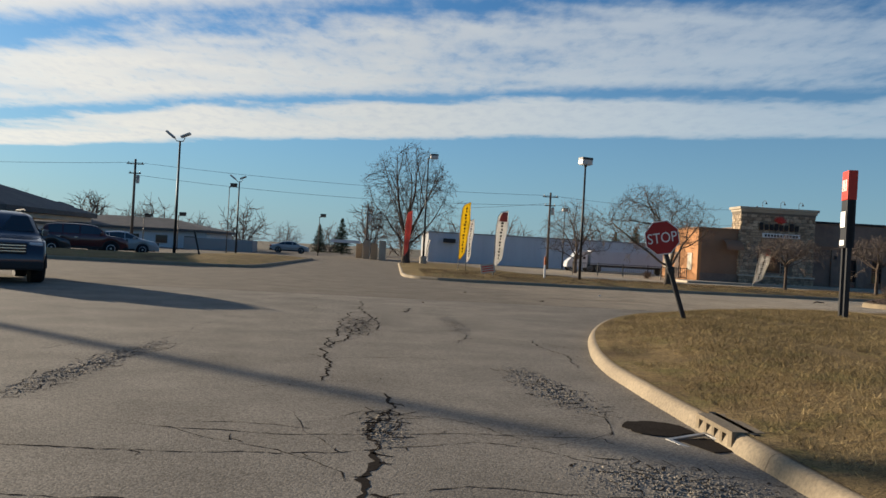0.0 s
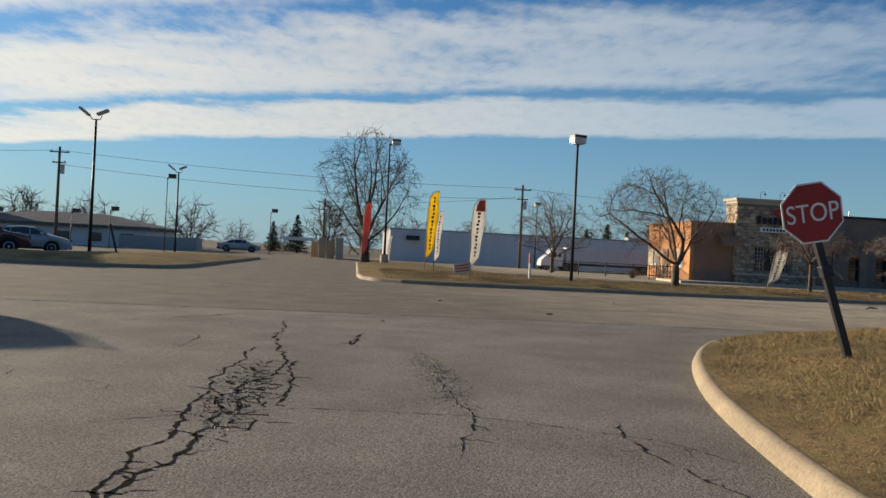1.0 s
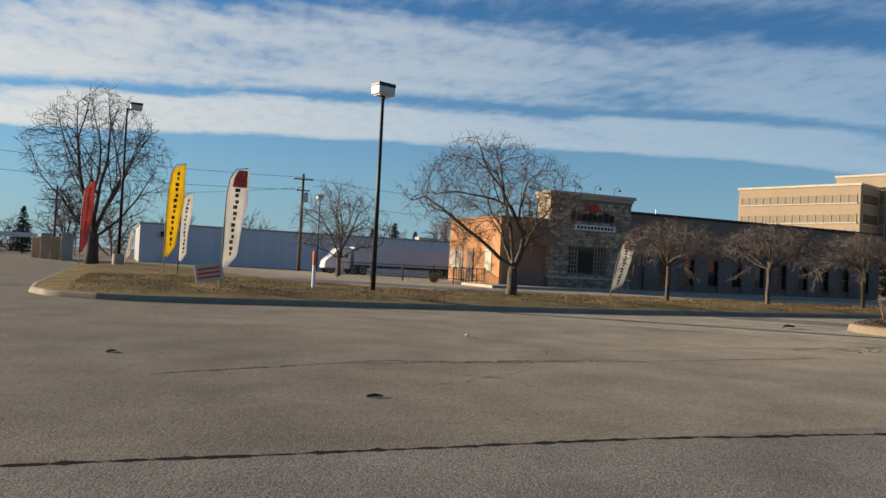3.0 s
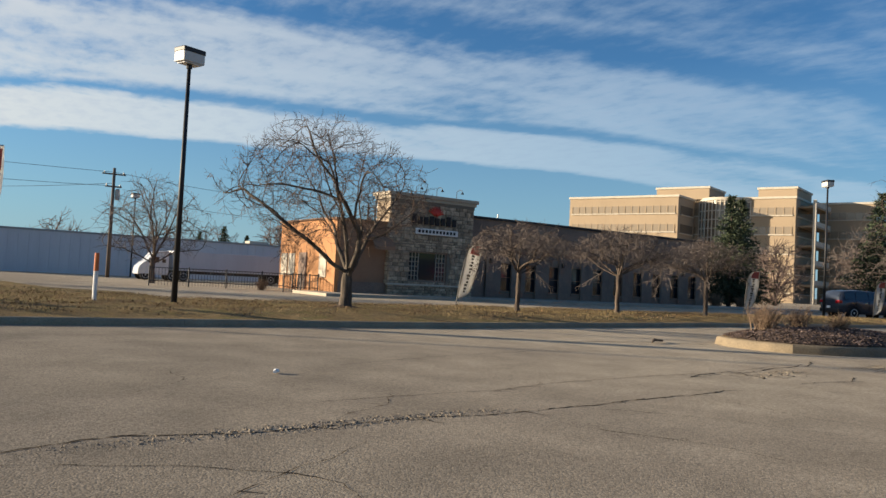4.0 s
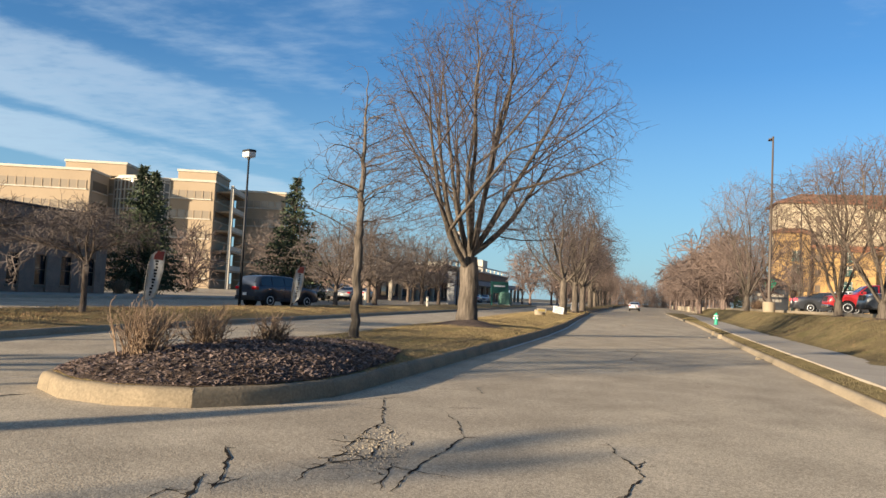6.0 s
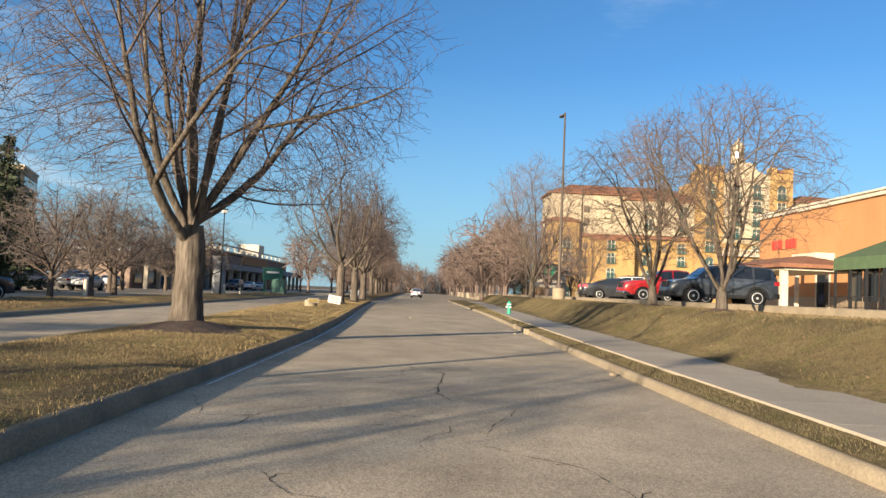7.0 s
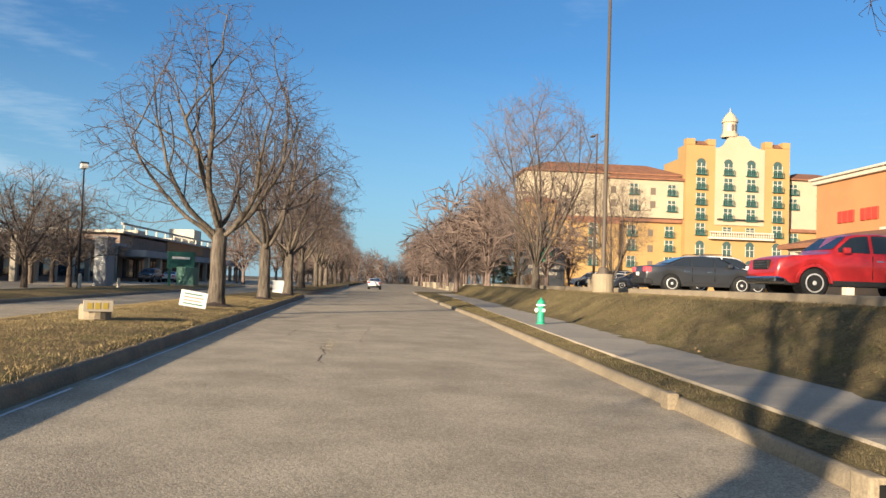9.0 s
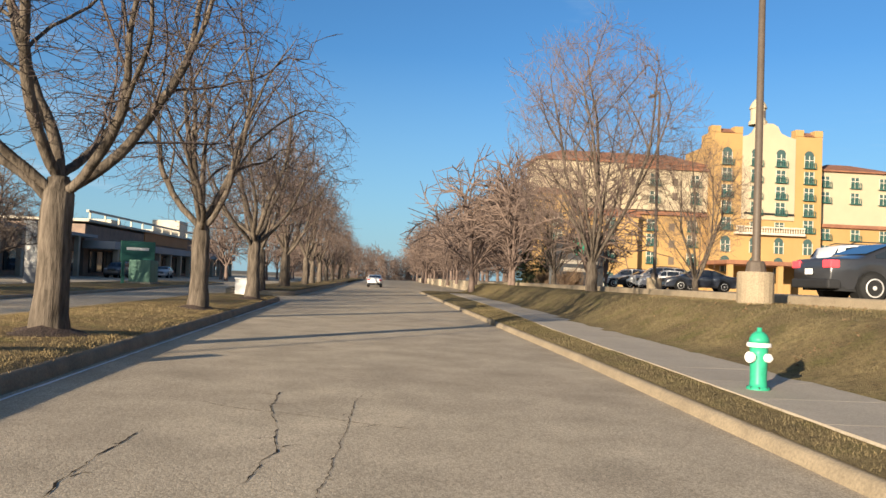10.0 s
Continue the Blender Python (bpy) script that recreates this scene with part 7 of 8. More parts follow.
def utility_pole(x, y, h, label, arms=2):
    t = thing("utility_pole", label, "utility pole", pose(x, y, -0.1))
    part("pole", tube(bmesh.new(), [(0, 0, 0), (0, 0, h)], [0.15, 0.10], 9), M["wood_pole"], t, smooth=True)
    for k in range(arms):
        z = h - 0.5 - k * 0.9
        ar = part("cross_arm", B(-0.8 + 0.25 * k, 0.8 - 0.25 * k, -0.07, 0.05, z, z + 0.1), M["wood_pole"], t)
        for xx in (-0.65, 0.65):
            part("insulator", lathe(bmesh.new(), [(0.05, z + 0.1), (0.06, z + 0.16), (0.03, z + 0.24)], 8, Matrix.Translation((xx * (1 - 0.3 * k), 0, 0))), M["grey_metal"], ar)
    part("transformer", lathe(bmesh.new(), [(0.16, h - 2.3), (0.17, h - 1.6), (0.10, h - 1.5)], 12, Matrix.Translation((0.3, 0, 0))), M["grey_metal"], t)


POLES = [(-23.5, 75, 8.6), (17.4, 78, 8.0), (46.0, 92, 9.0), (-2, 100, 7.0)]
for x, y, h in POLES:
    utility_pole(x, y, h, "weathered wooden utility pole with cross arms")
# a lamp post up the road, known by the long shadow that it lays over the side street
box_lamp(-35.6, 34.9, 0.1, 9.6, [(0.0, 0)], "tall stout dark lamp post beside the road to the west", 40, rbase=0.19, rtop=0.15)
for i, (a, b, s) in enumerate([((-23.5, 75, 8.2), (17.4, 78, 7.6), 0.5), ((17.4, 78, 7.6), (46, 92, 8.5), 0.5), ((-60, 74, 7.6), (-23.5, 75, 8.2), 0.6), ((-23.5, 75, 7.0), (17.4, 78, 6.6), 0.7), ((-2, 100, 6.6), (17.4, 78, 6.8), 0.4),
                               ((17.4, 78, 6.0), (46, 92, 6.6), 0.6)]):
    pts = [Vector(a).lerp(Vector(b), k / 12) - Vector((0, 0, s * 4 * (k / 12) * (1 - k / 12))) for k in range(13)]
    solo("overhead_cable", tube(bmesh.new(), pts, [0.014] * 13, 4), M["black_metal"], "thin sagging overhead cable between utility poles", "cable", group="overhead cables")

def feather_flag(x, y, z, h, w, cloth, label, yaw=0, bars="ink", tip="", droop=0.0, lean=0):
    """A feather flag: bowed pole, curved cloth and plain bars for its print."""
    t = thing("feather_flag", label, "flag", pose(x, y, z, 0, lean, yaw), "feather flags")
    n = 14
    top = [(0, 0, 0), (0, 0, h * 0.5), (0.03, 0, h * 0.75), (0.10, 0, h * 0.9), (0.25 * w + 0.1, 0, h * 0.98), (w * 0.95, 0, h)]
    part("pole", tube(bmesh.new(), top, [0.02, 0.018, 0.015, 0.012, 0.010, 0.008], 6), M["black_metal"], t)

    def left(u):
        zz = h * (0.16 + 0.84 * u)
        for (x0, _, z0), (x1, _, z1) in zip(top, top[1:]):
            if z0 <= zz <= z1:
                return x0 + (x1 - x0) * (zz - z0) / (z1 - z0), zz
        return top[-1][0], zz
    def wave(a, zz):
        return 0.07 * w * math.sin(zz * 3.1 + a * 2.5) * (0.3 + a)
    def grid(u0, u1, a0, a1, off, nn, na):
        bm_ = bmesh.new()
        vs = []
        for i in range(nn + 1):
            u = u0 + (u1 - u0) * i / nn
            lx, zz = left(u)
            rx = w * (0.55 + 0.45 * min(1, u * 1.6)) if u < 0.9 else w
            rx = max(rx, lx + 0.01)
            if u < 0.12:
                rx = lx + (rx - lx) * (0.35 + 0.65 * u / 0.12)
            vs.append([bm_.verts.new((lx + (rx - lx) * (a0 + (a1 - a0) * j / na), wave(a0 + (a1 - a0) * j / na, zz) + off, zz)) for j in range(na + 1)])
        for i in range(nn):
            for j in range(na):
                bm_.faces.new((vs[i][j], vs[i][j + 1], vs[i + 1][j + 1], vs[i + 1][j]))
        bmesh.ops.solidify(bm_, geom=bm_.faces[:], thickness=0.006)
        return bm_
    cl = part("cloth", grid(0, 1, 0.0, 1.0, 0.0, 18, 4), M[cloth], t, smooth=True)
    if tip:
        part("tip_print", grid(0.80, 0.97, 0.2, 0.9, -0.012, 4, 2), M[tip], cl)
    k = 0
    u = 0.12
    while u < (0.78 if tip else 0.88):
        part("print_bar", grid(u, u + 0.036, 0.44 - 0.04 * (k % 3), 0.57 + 0.03 * (k % 2), -0.012, 1, 2), M[bars], cl)
        u += 0.052 + 0.012 * (k % 2)
        k += 1
    return t


feather_flag(6.6, 37.4, 0.2, 3.3, 0.62, "flag_white", "white feather flag with a red tip and dark print", yaw=12, tip="flag_red")
feather_flag(5.5, 45.6, 0.2, 4.15, 0.62, "flag_yellow", "yellow feather flag with dark print", yaw=10)
feather_flag(6.1, 47.0, 0.2, 3.2, 0.55, "flag_white", "white feather flag behind the yellow one", yaw=40)
feather_flag(2.3, 54.5, 0.2, 3.9, 0.5, "flag_red", "faded red feather flag hanging slack", yaw=0, bars="flag_red")
feather_flag(4.3, 66.0, 0.2, 2.2, 0.5, "flag_white", "small white feather flag by the lamp footing", yaw=60, lean=12)
feather_flag(21.25, 40.3, 0.12, 2.4, 0.62, "flag_white", "white feather flag with dark print and a red emblem", yaw=-8, tip="flag_red", lean=9)
feather_flag(36.4, 39.4, 0.12, 2.15, 0.60, "flag_white", "white feather flag with a red tip near the bushes", yaw=-30, tip="flag_red", lean=3)
feather_flag(46.9, 39.0, 0.12, 2.1, 0.55, "flag_white", "white feather flag beside the navy vehicle", yaw=-40, tip="flag_red", lean=2)

# stop sign on its leaning post
st = thing("stop_sign", "red octagonal stop sign on a dark leaning post", "sign", pose(7.1, 13.35, 0.34, 0, -19, 0))
part("post", B(-0.04, 0.04, -0.03, 0.03, -0.2, 1.8, bev=0.008), M["black_metal"], st)
fac = Matrix.Translation((0.0, -0.05, 1.55)) @ Matrix.Rotation(radians(-8), 4, "Z") @ Matrix.Rotation(radians(8), 4, "Y") @ Matrix.Rotation(radians(90), 4, "X")
R8 = 0.315 / math.cos(math.pi / 8)
octo = [(R8 * math.cos(math.pi / 8 + k * math.pi / 4), R8 * math.sin(math.pi / 8 + k * math.pi / 4)) for k in range(8)]
pl = part("border", extrude_poly(bmesh.new(), octo, 0.0, 0.006, fac), M["white_paint"], st)
part("face", extrude_poly(bmesh.new(), [(a * 0.945, b * 0.945) for a, b in octo], 0.0065, 0.009, fac), M["sign_red"], pl)
font = bpy.data.curves.new("stop_text", "FONT")
font.body, font.size, font.align_x, font.align_y, font.extrude = "STOP", 0.275, "CENTER", "CENTER", 0.002
txt = new("lettering", font)
me = bpy.data.meshes.new_from_object(txt.evaluated_get(bpy.context.evaluated_depsgraph_get()))
bpy.data.objects.remove(txt)
me.materials.clear()
me.materials.append(M["white_paint"])
me.transform(fac @ Matrix.Translation((0, -0.01, 0.012)) @ Matrix.Diagonal((0.84, 1.0, 1, 1)))
part("lettering", me, None, pl)
part("bracket", B(-0.06, 0.06, -0.06, 0.03, 0.85, 0.98, bev=0.01), M["black_metal"], st)

# roadside pylon with a red top
py = thing("pylon_sign", "slim two-post sign with a red top panel and dark lower panel", "sign", pose(11.55, 15.55, 0.33, 0, 0, -16))
for y in (-0.17, 0.17):
    part("post", B(-0.05, 0.05, y - 0.05, y + 0.05, -0.2, 3.0, bev=0.008), M["black_metal"], py)
pn = part("panel", B(-0.09, 0.09, -0.22, 0.22, 1.55, 2.6, bev=0.01), M["black_metal"], py)
part("top_panel", B(-0.10, 0.10, -0.23, 0.23, 2.602, 3.25, bev=0.02), M["bright_red"], py)
for k, (za, zb, mt) in enumerate(((2.0, 2.35, "white_paint"), (1.6, 1.72, "white_paint"), (2.8, 3.05, "flag_white"))):
    for i in range(3 if k == 2 else 1):
        ya = -0.17 + (i * 0.12 if k == 2 else 0)
        part("print_bar", B(-0.108, -0.1005, ya, ya + (0.08 if k == 2 else 0.34), za, zb), M[mt], pn)

# marker post, small boards
mk = thing("marker_post", "white marker post with an orange top", "post", pose(9.25, 37.8, 0.2))
part("post", tube(bmesh.new(), [(0, 0, -0.1), (0, 0, 0.7)], [0.05, 0.05], 10), M["white_paint"], mk)
part("top", tube(bmesh.new(), [(0, 0, 0.702), (0, 0, 1.12)], [0.055, 0.05], 10), M["orange_plastic"], mk)
yb = thing("yard_board", "small tilted pinkish board on two stakes", "sign", pose(6.25, 36.4, 0.2, 0, -10, 8))
for x in (-0.2, 0.2):
    part("stake", tube(bmesh.new(), [(x, 0, -0.1), (x, 0, 0.35)], [0.012, 0.012], 6), M["grey_metal"], yb)
brd = part("board", B(-0.36, 0.36, -0.012, 0.012, 0.18, 0.62, bev=0.006), M["trim_cream"], yb)
for i in range(3):
    part("print_bar", B(-0.3, 0.28, -0.018, -0.0125, 0.26 + i * 0.11, 0.31 + i * 0.11), M["bright_red"], brd)
lp = thing("leaning_post", "dark leaning post in the verge", "post", pose(-9.9, 46.0, 0.2, 0, -14, 0))
part("post", B(-0.05, 0.05, -0.04, 0.04, -0.2, 1.6, bev=0.01), M["black_metal"], lp)

# hydrant
hy = thing("fire_hydrant", "green fire hydrant with white caps beside the pavement", "hydrant", pose(63.75, 18.85, 0.19, 0, 0, 25))
part("barrel", lathe(bmesh.new(), [(0.13, 0.0), (0.13, 0.05), (0.10, 0.055), (0.10, 0.10), (0.095, 0.12), (0.10, 0.44), (0.105, 0.52)], 20), M["hydrant"], hy, smooth=True)
part("flange", lathe(bmesh.new(), [(0.135, 0.005), (0.135, 0.035)], 20), M["hydrant"], hy)
for k in range(8):
    a = 2 * math.pi * k / 8
    part("bolt", lathe(bmesh.new(), [(0.014, 0.035), (0.014, 0.055)], 6, Matrix.Translation((0.118 * math.cos(a), 0.118 * math.sin(a), 0))), M["black_metal"], hy)
part("collar", lathe(bmesh.new(), [(0.135, 0.521), (0.14, 0.535), (0.14, 0.555), (0.13, 0.57)], 20), M["white_paint"], hy, "white collar ring")
part("bonnet", lathe(bmesh.new(), [(0.118, 0.571), (0.112, 0.62), (0.085, 0.67), (0.045, 0.70), (0.03, 0.705), (0.03, 0.745), (0.02, 0.75)], 20), M["hydrant"], hy, smooth=True)
for a, rr, ln in ((90, 0.062, 0.17), (0, 0.05, 0.15), (180, 0.05, 0.15)):
    m = Matrix.Rotation(radians(a), 4, "Z") @ Matrix.Translation((0, 0, 0.40)) @ Matrix.Rotation(radians(90), 4, "Y")
    c = part("outlet", lathe(bmesh.new(), [(rr * 0.8, 0.07), (rr * 0.8, ln - 0.045)], 14, m), M["hydrant"], hy)
    part("cap", lathe(bmesh.new(), [(rr, ln - 0.044), (rr * 1.05, ln), (rr * 0.85, ln + 0.012), (0.02, ln + 0.016), (0.02, ln + 0.035)], 14, m), M["white_paint"], c, "white outlet cap")
part("drip_plate", B(-0.2, 0.2, -0.2, 0.2, -0.1, 0.004, bev=0.01), M["walk"], hy)

# median things: tree stump block with its board, tilted notice board, white crate
M["ochre"] = material("ochre_print", (0.42, 0.30, 0.06), rough=0.7, grain=(20, 0.1), bump=0)
sb = thing("median_marker", "squat concrete marker block with a small number board", "marker", pose(58.2, 28.9, 0.33, 0, 0, -62))
part("block", lathe(bmesh.new(), [(0.30, -0.12), (0.30, 0.24), (0.27, 0.28)], 18), M["concrete"], sb)
part("board", B(-0.27, 0.27, -0.335, -0.302, 0.14, 0.36, bev=0.006), M["walk"], sb)
for i in range(3):
    part("print_bar", B(-0.2 + i * 0.14, -0.10 + i * 0.14, -0.342, -0.336, 0.19, 0.31), M["ochre"], sb)
nb = thing("notice_board", "white notice board leaning askew in the grass", "sign", pose(64.3, 28.5, 0.33, -6, 9, -68))
for x in (-0.2, 0.2):
    part("stake", tube(bmesh.new(), [(x, 0.02, -0.1), (x, 0.02, 0.3)], [0.01, 0.01], 6), M["grey_metal"], nb)
bd = part("board", B(-0.36, 0.36, -0.01, 0.01, 0.02, 0.46, bev=0.005), M["white_paint"], nb)
for i in range(4):
    part("print_bar", B(-0.27, 0.27 - 0.05 * (i % 2), -0.016, -0.0105, 0.08 + i * 0.09, 0.115 + i * 0.09), M["teal" if i in (0, 3) else "walk"], bd)
wc = thing("white_crate", "white low utility pedestal box on the median", "box", pose(90.5, 29.6, 0.22))
part("body", B(-0.5, 0.5, -0.35, 0.35, 0, 0.75, bev=0.03), M["white_paint"], wc)
part("lid", B(-0.53, 0.53, -0.38, 0.38, 0.752, 0.82, bev=0.02), M["white_paint"], wc)
ub = thing("utility_cabinet", "green utility cabinet on the far verge", "cabinet", pose(109.0, 39.7, 0.3))
part("body", B(-0.9, 0.9, -0.7, 0.7, 0, 1.5, bev=0.03), M["teal"], ub)
part("door", B(-0.85, -0.02, -0.73, -0.702, 0.1, 1.4, bev=0.01), M["teal"], ub)
part("door", B(0.02, 0.85, -0.73, -0.702, 0.1, 1.4, bev=0.01), M["teal"], ub)
part("plinth", B(-1.0, 1.0, -0.8, 0.8, -0.4, 0.03), M["walk"], ub)
ts = thing("teal_sign", "dark teal monument sign beside the cabinet", "sign", pose(111.8, 41.0, 0.2, 0, 0, -62))
part("post", B(-1.05, -0.85, -0.12, 0.12, -0.2, 2.6), M["teal_dark"], ts)
part("post", B(0.85, 1.05, -0.12, 0.12, -0.2, 2.6), M["teal_dark"], ts)
pnl = part("panel", B(-1.15, 1.15, -0.16, 0.16, 1.5, 2.95, bev=0.03), M["teal_dark"], ts)
part("print_bar", B(-0.8, 0.7, -0.175, -0.162, 2.3, 2.5), M["white_paint"], pnl)
M["slate_panel"] = material("dark_slate_panel", (0.085, 0.09, 0.095), rough=0.6, grain=(10, 0.12), blotch=0.5, bump=0.1)
gs = thing("hotel_sign", "dark grey arched hotel sign with a green emblem", "sign", pose(114, 8.5, 1.0, 0, 0, -70))
arch = [(-2.3, 0), (2.3, 0), (2.3, 3.0)] + [(2.3 * math.cos(a), 3.0 + 1.2 * math.sin(a)) for a in [math.pi * k / 10 for k in range(1, 10)]] + [(-2.3, 3.0)]
gp = part("panel", extrude_poly(bmesh.new(), arch, -0.3, 0.3, Matrix.Rotation(radians(90), 4, "X")), M["slate_panel"], gs)
part("emblem", lathe(bmesh.new(), [(0.75, 0), (0.75, 0.04)], 24, Matrix.Translation((0, -0.3, 3.3)) @ Matrix.Rotation(radians(90), 4, "X")), M["hydrant"], gp, "round green emblem")
for i in range(2):
    part("print_bar", B(-1.7 + 0.3 * i, 1.7 - 0.3 * i, -0.33, -0.301, 1.9 - i * 0.6, 2.2 - i * 0.6), M["trim_cream"], gp)
for i, (x, y, h) in enumerate([(88, 40.5, 0.85), (70.5, 39.0, 0.8), (58.5, 39.6, 0.9), (96, 41, 0.6)]):
    b = thing("bollard", "short pale bollard in the verge", "bollard", pose(x, y, 0.2), "bollards on the verge")
    part("body", lathe(bmesh.new(), [(0.10, -0.1), (0.10, h - 0.05), (0.06, h)], 12), M["trim_cream"], b)

# kerb inlet, its grate and the sunken pavement before it
dr = thing("storm_drain", "cast kerb inlet with arched openings and a dropped grate frame", "drain", pose(4.135, 4.85, 0.0))
ib = wall_with_holes(-0.33, 0.33, -0.05, 0.140, -0.13, 0.12, [(-0.27 + 0.145 * k, -0.17 + 0.145 * k, 0.0, 0.105) for k in range(4)])
part("inlet_hood", ib, M["kerb_ochre"], dr).matrix_local = pose(0.10, 0.0, 0.0, 0, 0, -90)
part("inlet_back", B(-0.05, 0.0, -0.4, 0.4, -0.2, 0.14), M["dark_void"], dr).location = (0.15, 0, 0)
fr = bmesh.new()
for a, b, c, d_ in ((-0.62, -0.56, -0.42, 0.36), (-0.04, 0.02, -0.42, 0.36), (-0.56, -0.04, -0.42, -0.36), (-0.56, -0.04, 0.30, 0.36)):
    box(fr, a, b, c, d_, -0.01, 0.02, bev=0.004)
part("grate_frame", fr, M["grey_metal"], dr).matrix_local = pose(0.02, -0.12, 0.014, 3, -4, 22) @ Matrix.Scale(0.62, 4)
hole = bmesh.new()
rngd = random.Random(3)
pts = [((0.52 + 0.09 * rngd.uniform(-1, 1)) * math.cos(a) * 0.75, (0.40 + 0.06 * rngd.uniform(-1, 1)) * math.sin(a) * 1.15) for a in [2 * math.pi * k / 22 for k in range(22)]]
extrude_poly(hole, pts, 0.0, 0.006)
part("sunken_hole", hole, M["crack"], dr).matrix_local = pose(-0.36, 0.30, 0.006) @ Matrix.Diagonal((0.68, 0.55, 1, 1))
slit = extrude_poly(bmesh.new(), [(-0.5, -0.33), (-0.08, -0.33), (-0.08, 0.27), (-0.5, 0.27)], 0.0, 0.005)
part("grate_opening", slit, M["crack"], dr).matrix_local = pose(0.02, -0.12, 0.006, 0, 0, 22) @ Matrix.Scale(0.62, 4)


# ---------------- cracks, litter ----------------
def crack(line, w=0.03, rough=0.06, seed=1, mat="crack", fork=0.0, z=0.0035):
    """A jagged dark crack through the surface, part of the road."""
    rng = random.Random(seed)
    pts = resample([(*p, 0) for p in line], 0.06)
    w *= 0.46
    bm = bmesh.new()

    def ribbon(ps, width):
        prev = None
        off = 0.0
        for i, p in enumerate(ps):
            d = (ps[min(i + 1, len(ps) - 1)] - ps[max(i - 1, 0)]).normalized()
            nrm = Vector((-d.y, d.x, 0))
            off = off * 0.90 + rng.gauss(0, rough * 0.22)
            fade = min(1, (i + 0.4) / 4, (len(ps) - i - 0.6) / 4)
            ww = width * max(0.12, abs(rng.gauss(0.7, 0.45))) * max(0.1, fade)
            c = p + nrm * off
            ring = (bm.verts.new((c.x + nrm.x * ww / 2, c.y + nrm.y * ww / 2, z)), bm.verts.new((c.x - nrm.x * ww / 2, c.y - nrm.y * ww / 2, z)))
            if prev:
                bm.faces.new((prev[0], prev[1], ring[1], ring[0]))
            prev = ring
            if fork and rng.random() < fork and i > 2:
                a = rng.choice((-1, 1)) * rng.uniform(0.6, 1.4)
                dd = Vector((d.x * math.cos(a) - d.y * math.sin(a), d.x * math.sin(a) + d.y * math.cos(a), 0))
                side.append([c + dd * 0.05 * k for k in range(rng.randint(2, 6))])
    side = []
    ribbon(pts, w)
    for s in side[:24]:
        tone, fork_ = None, 0
        prev = None
        for i, p in enumerate(s):
            ww = w * 0.5 * (1 - i / len(s)) + 0.004
            c = p + Vector((rng.gauss(0, 0.018), rng.gauss(0, 0.018), 0))
            ring = (bm.verts.new((c.x + ww / 2, c.y + ww / 2, z)), bm.verts.new((c.x - ww / 2, c.y - ww / 2, z)))
            if prev:
                bm.faces.new((prev[0], prev[1], ring[1], ring[0]))
            prev = ring
    part("crack", bm, M[mat], road)


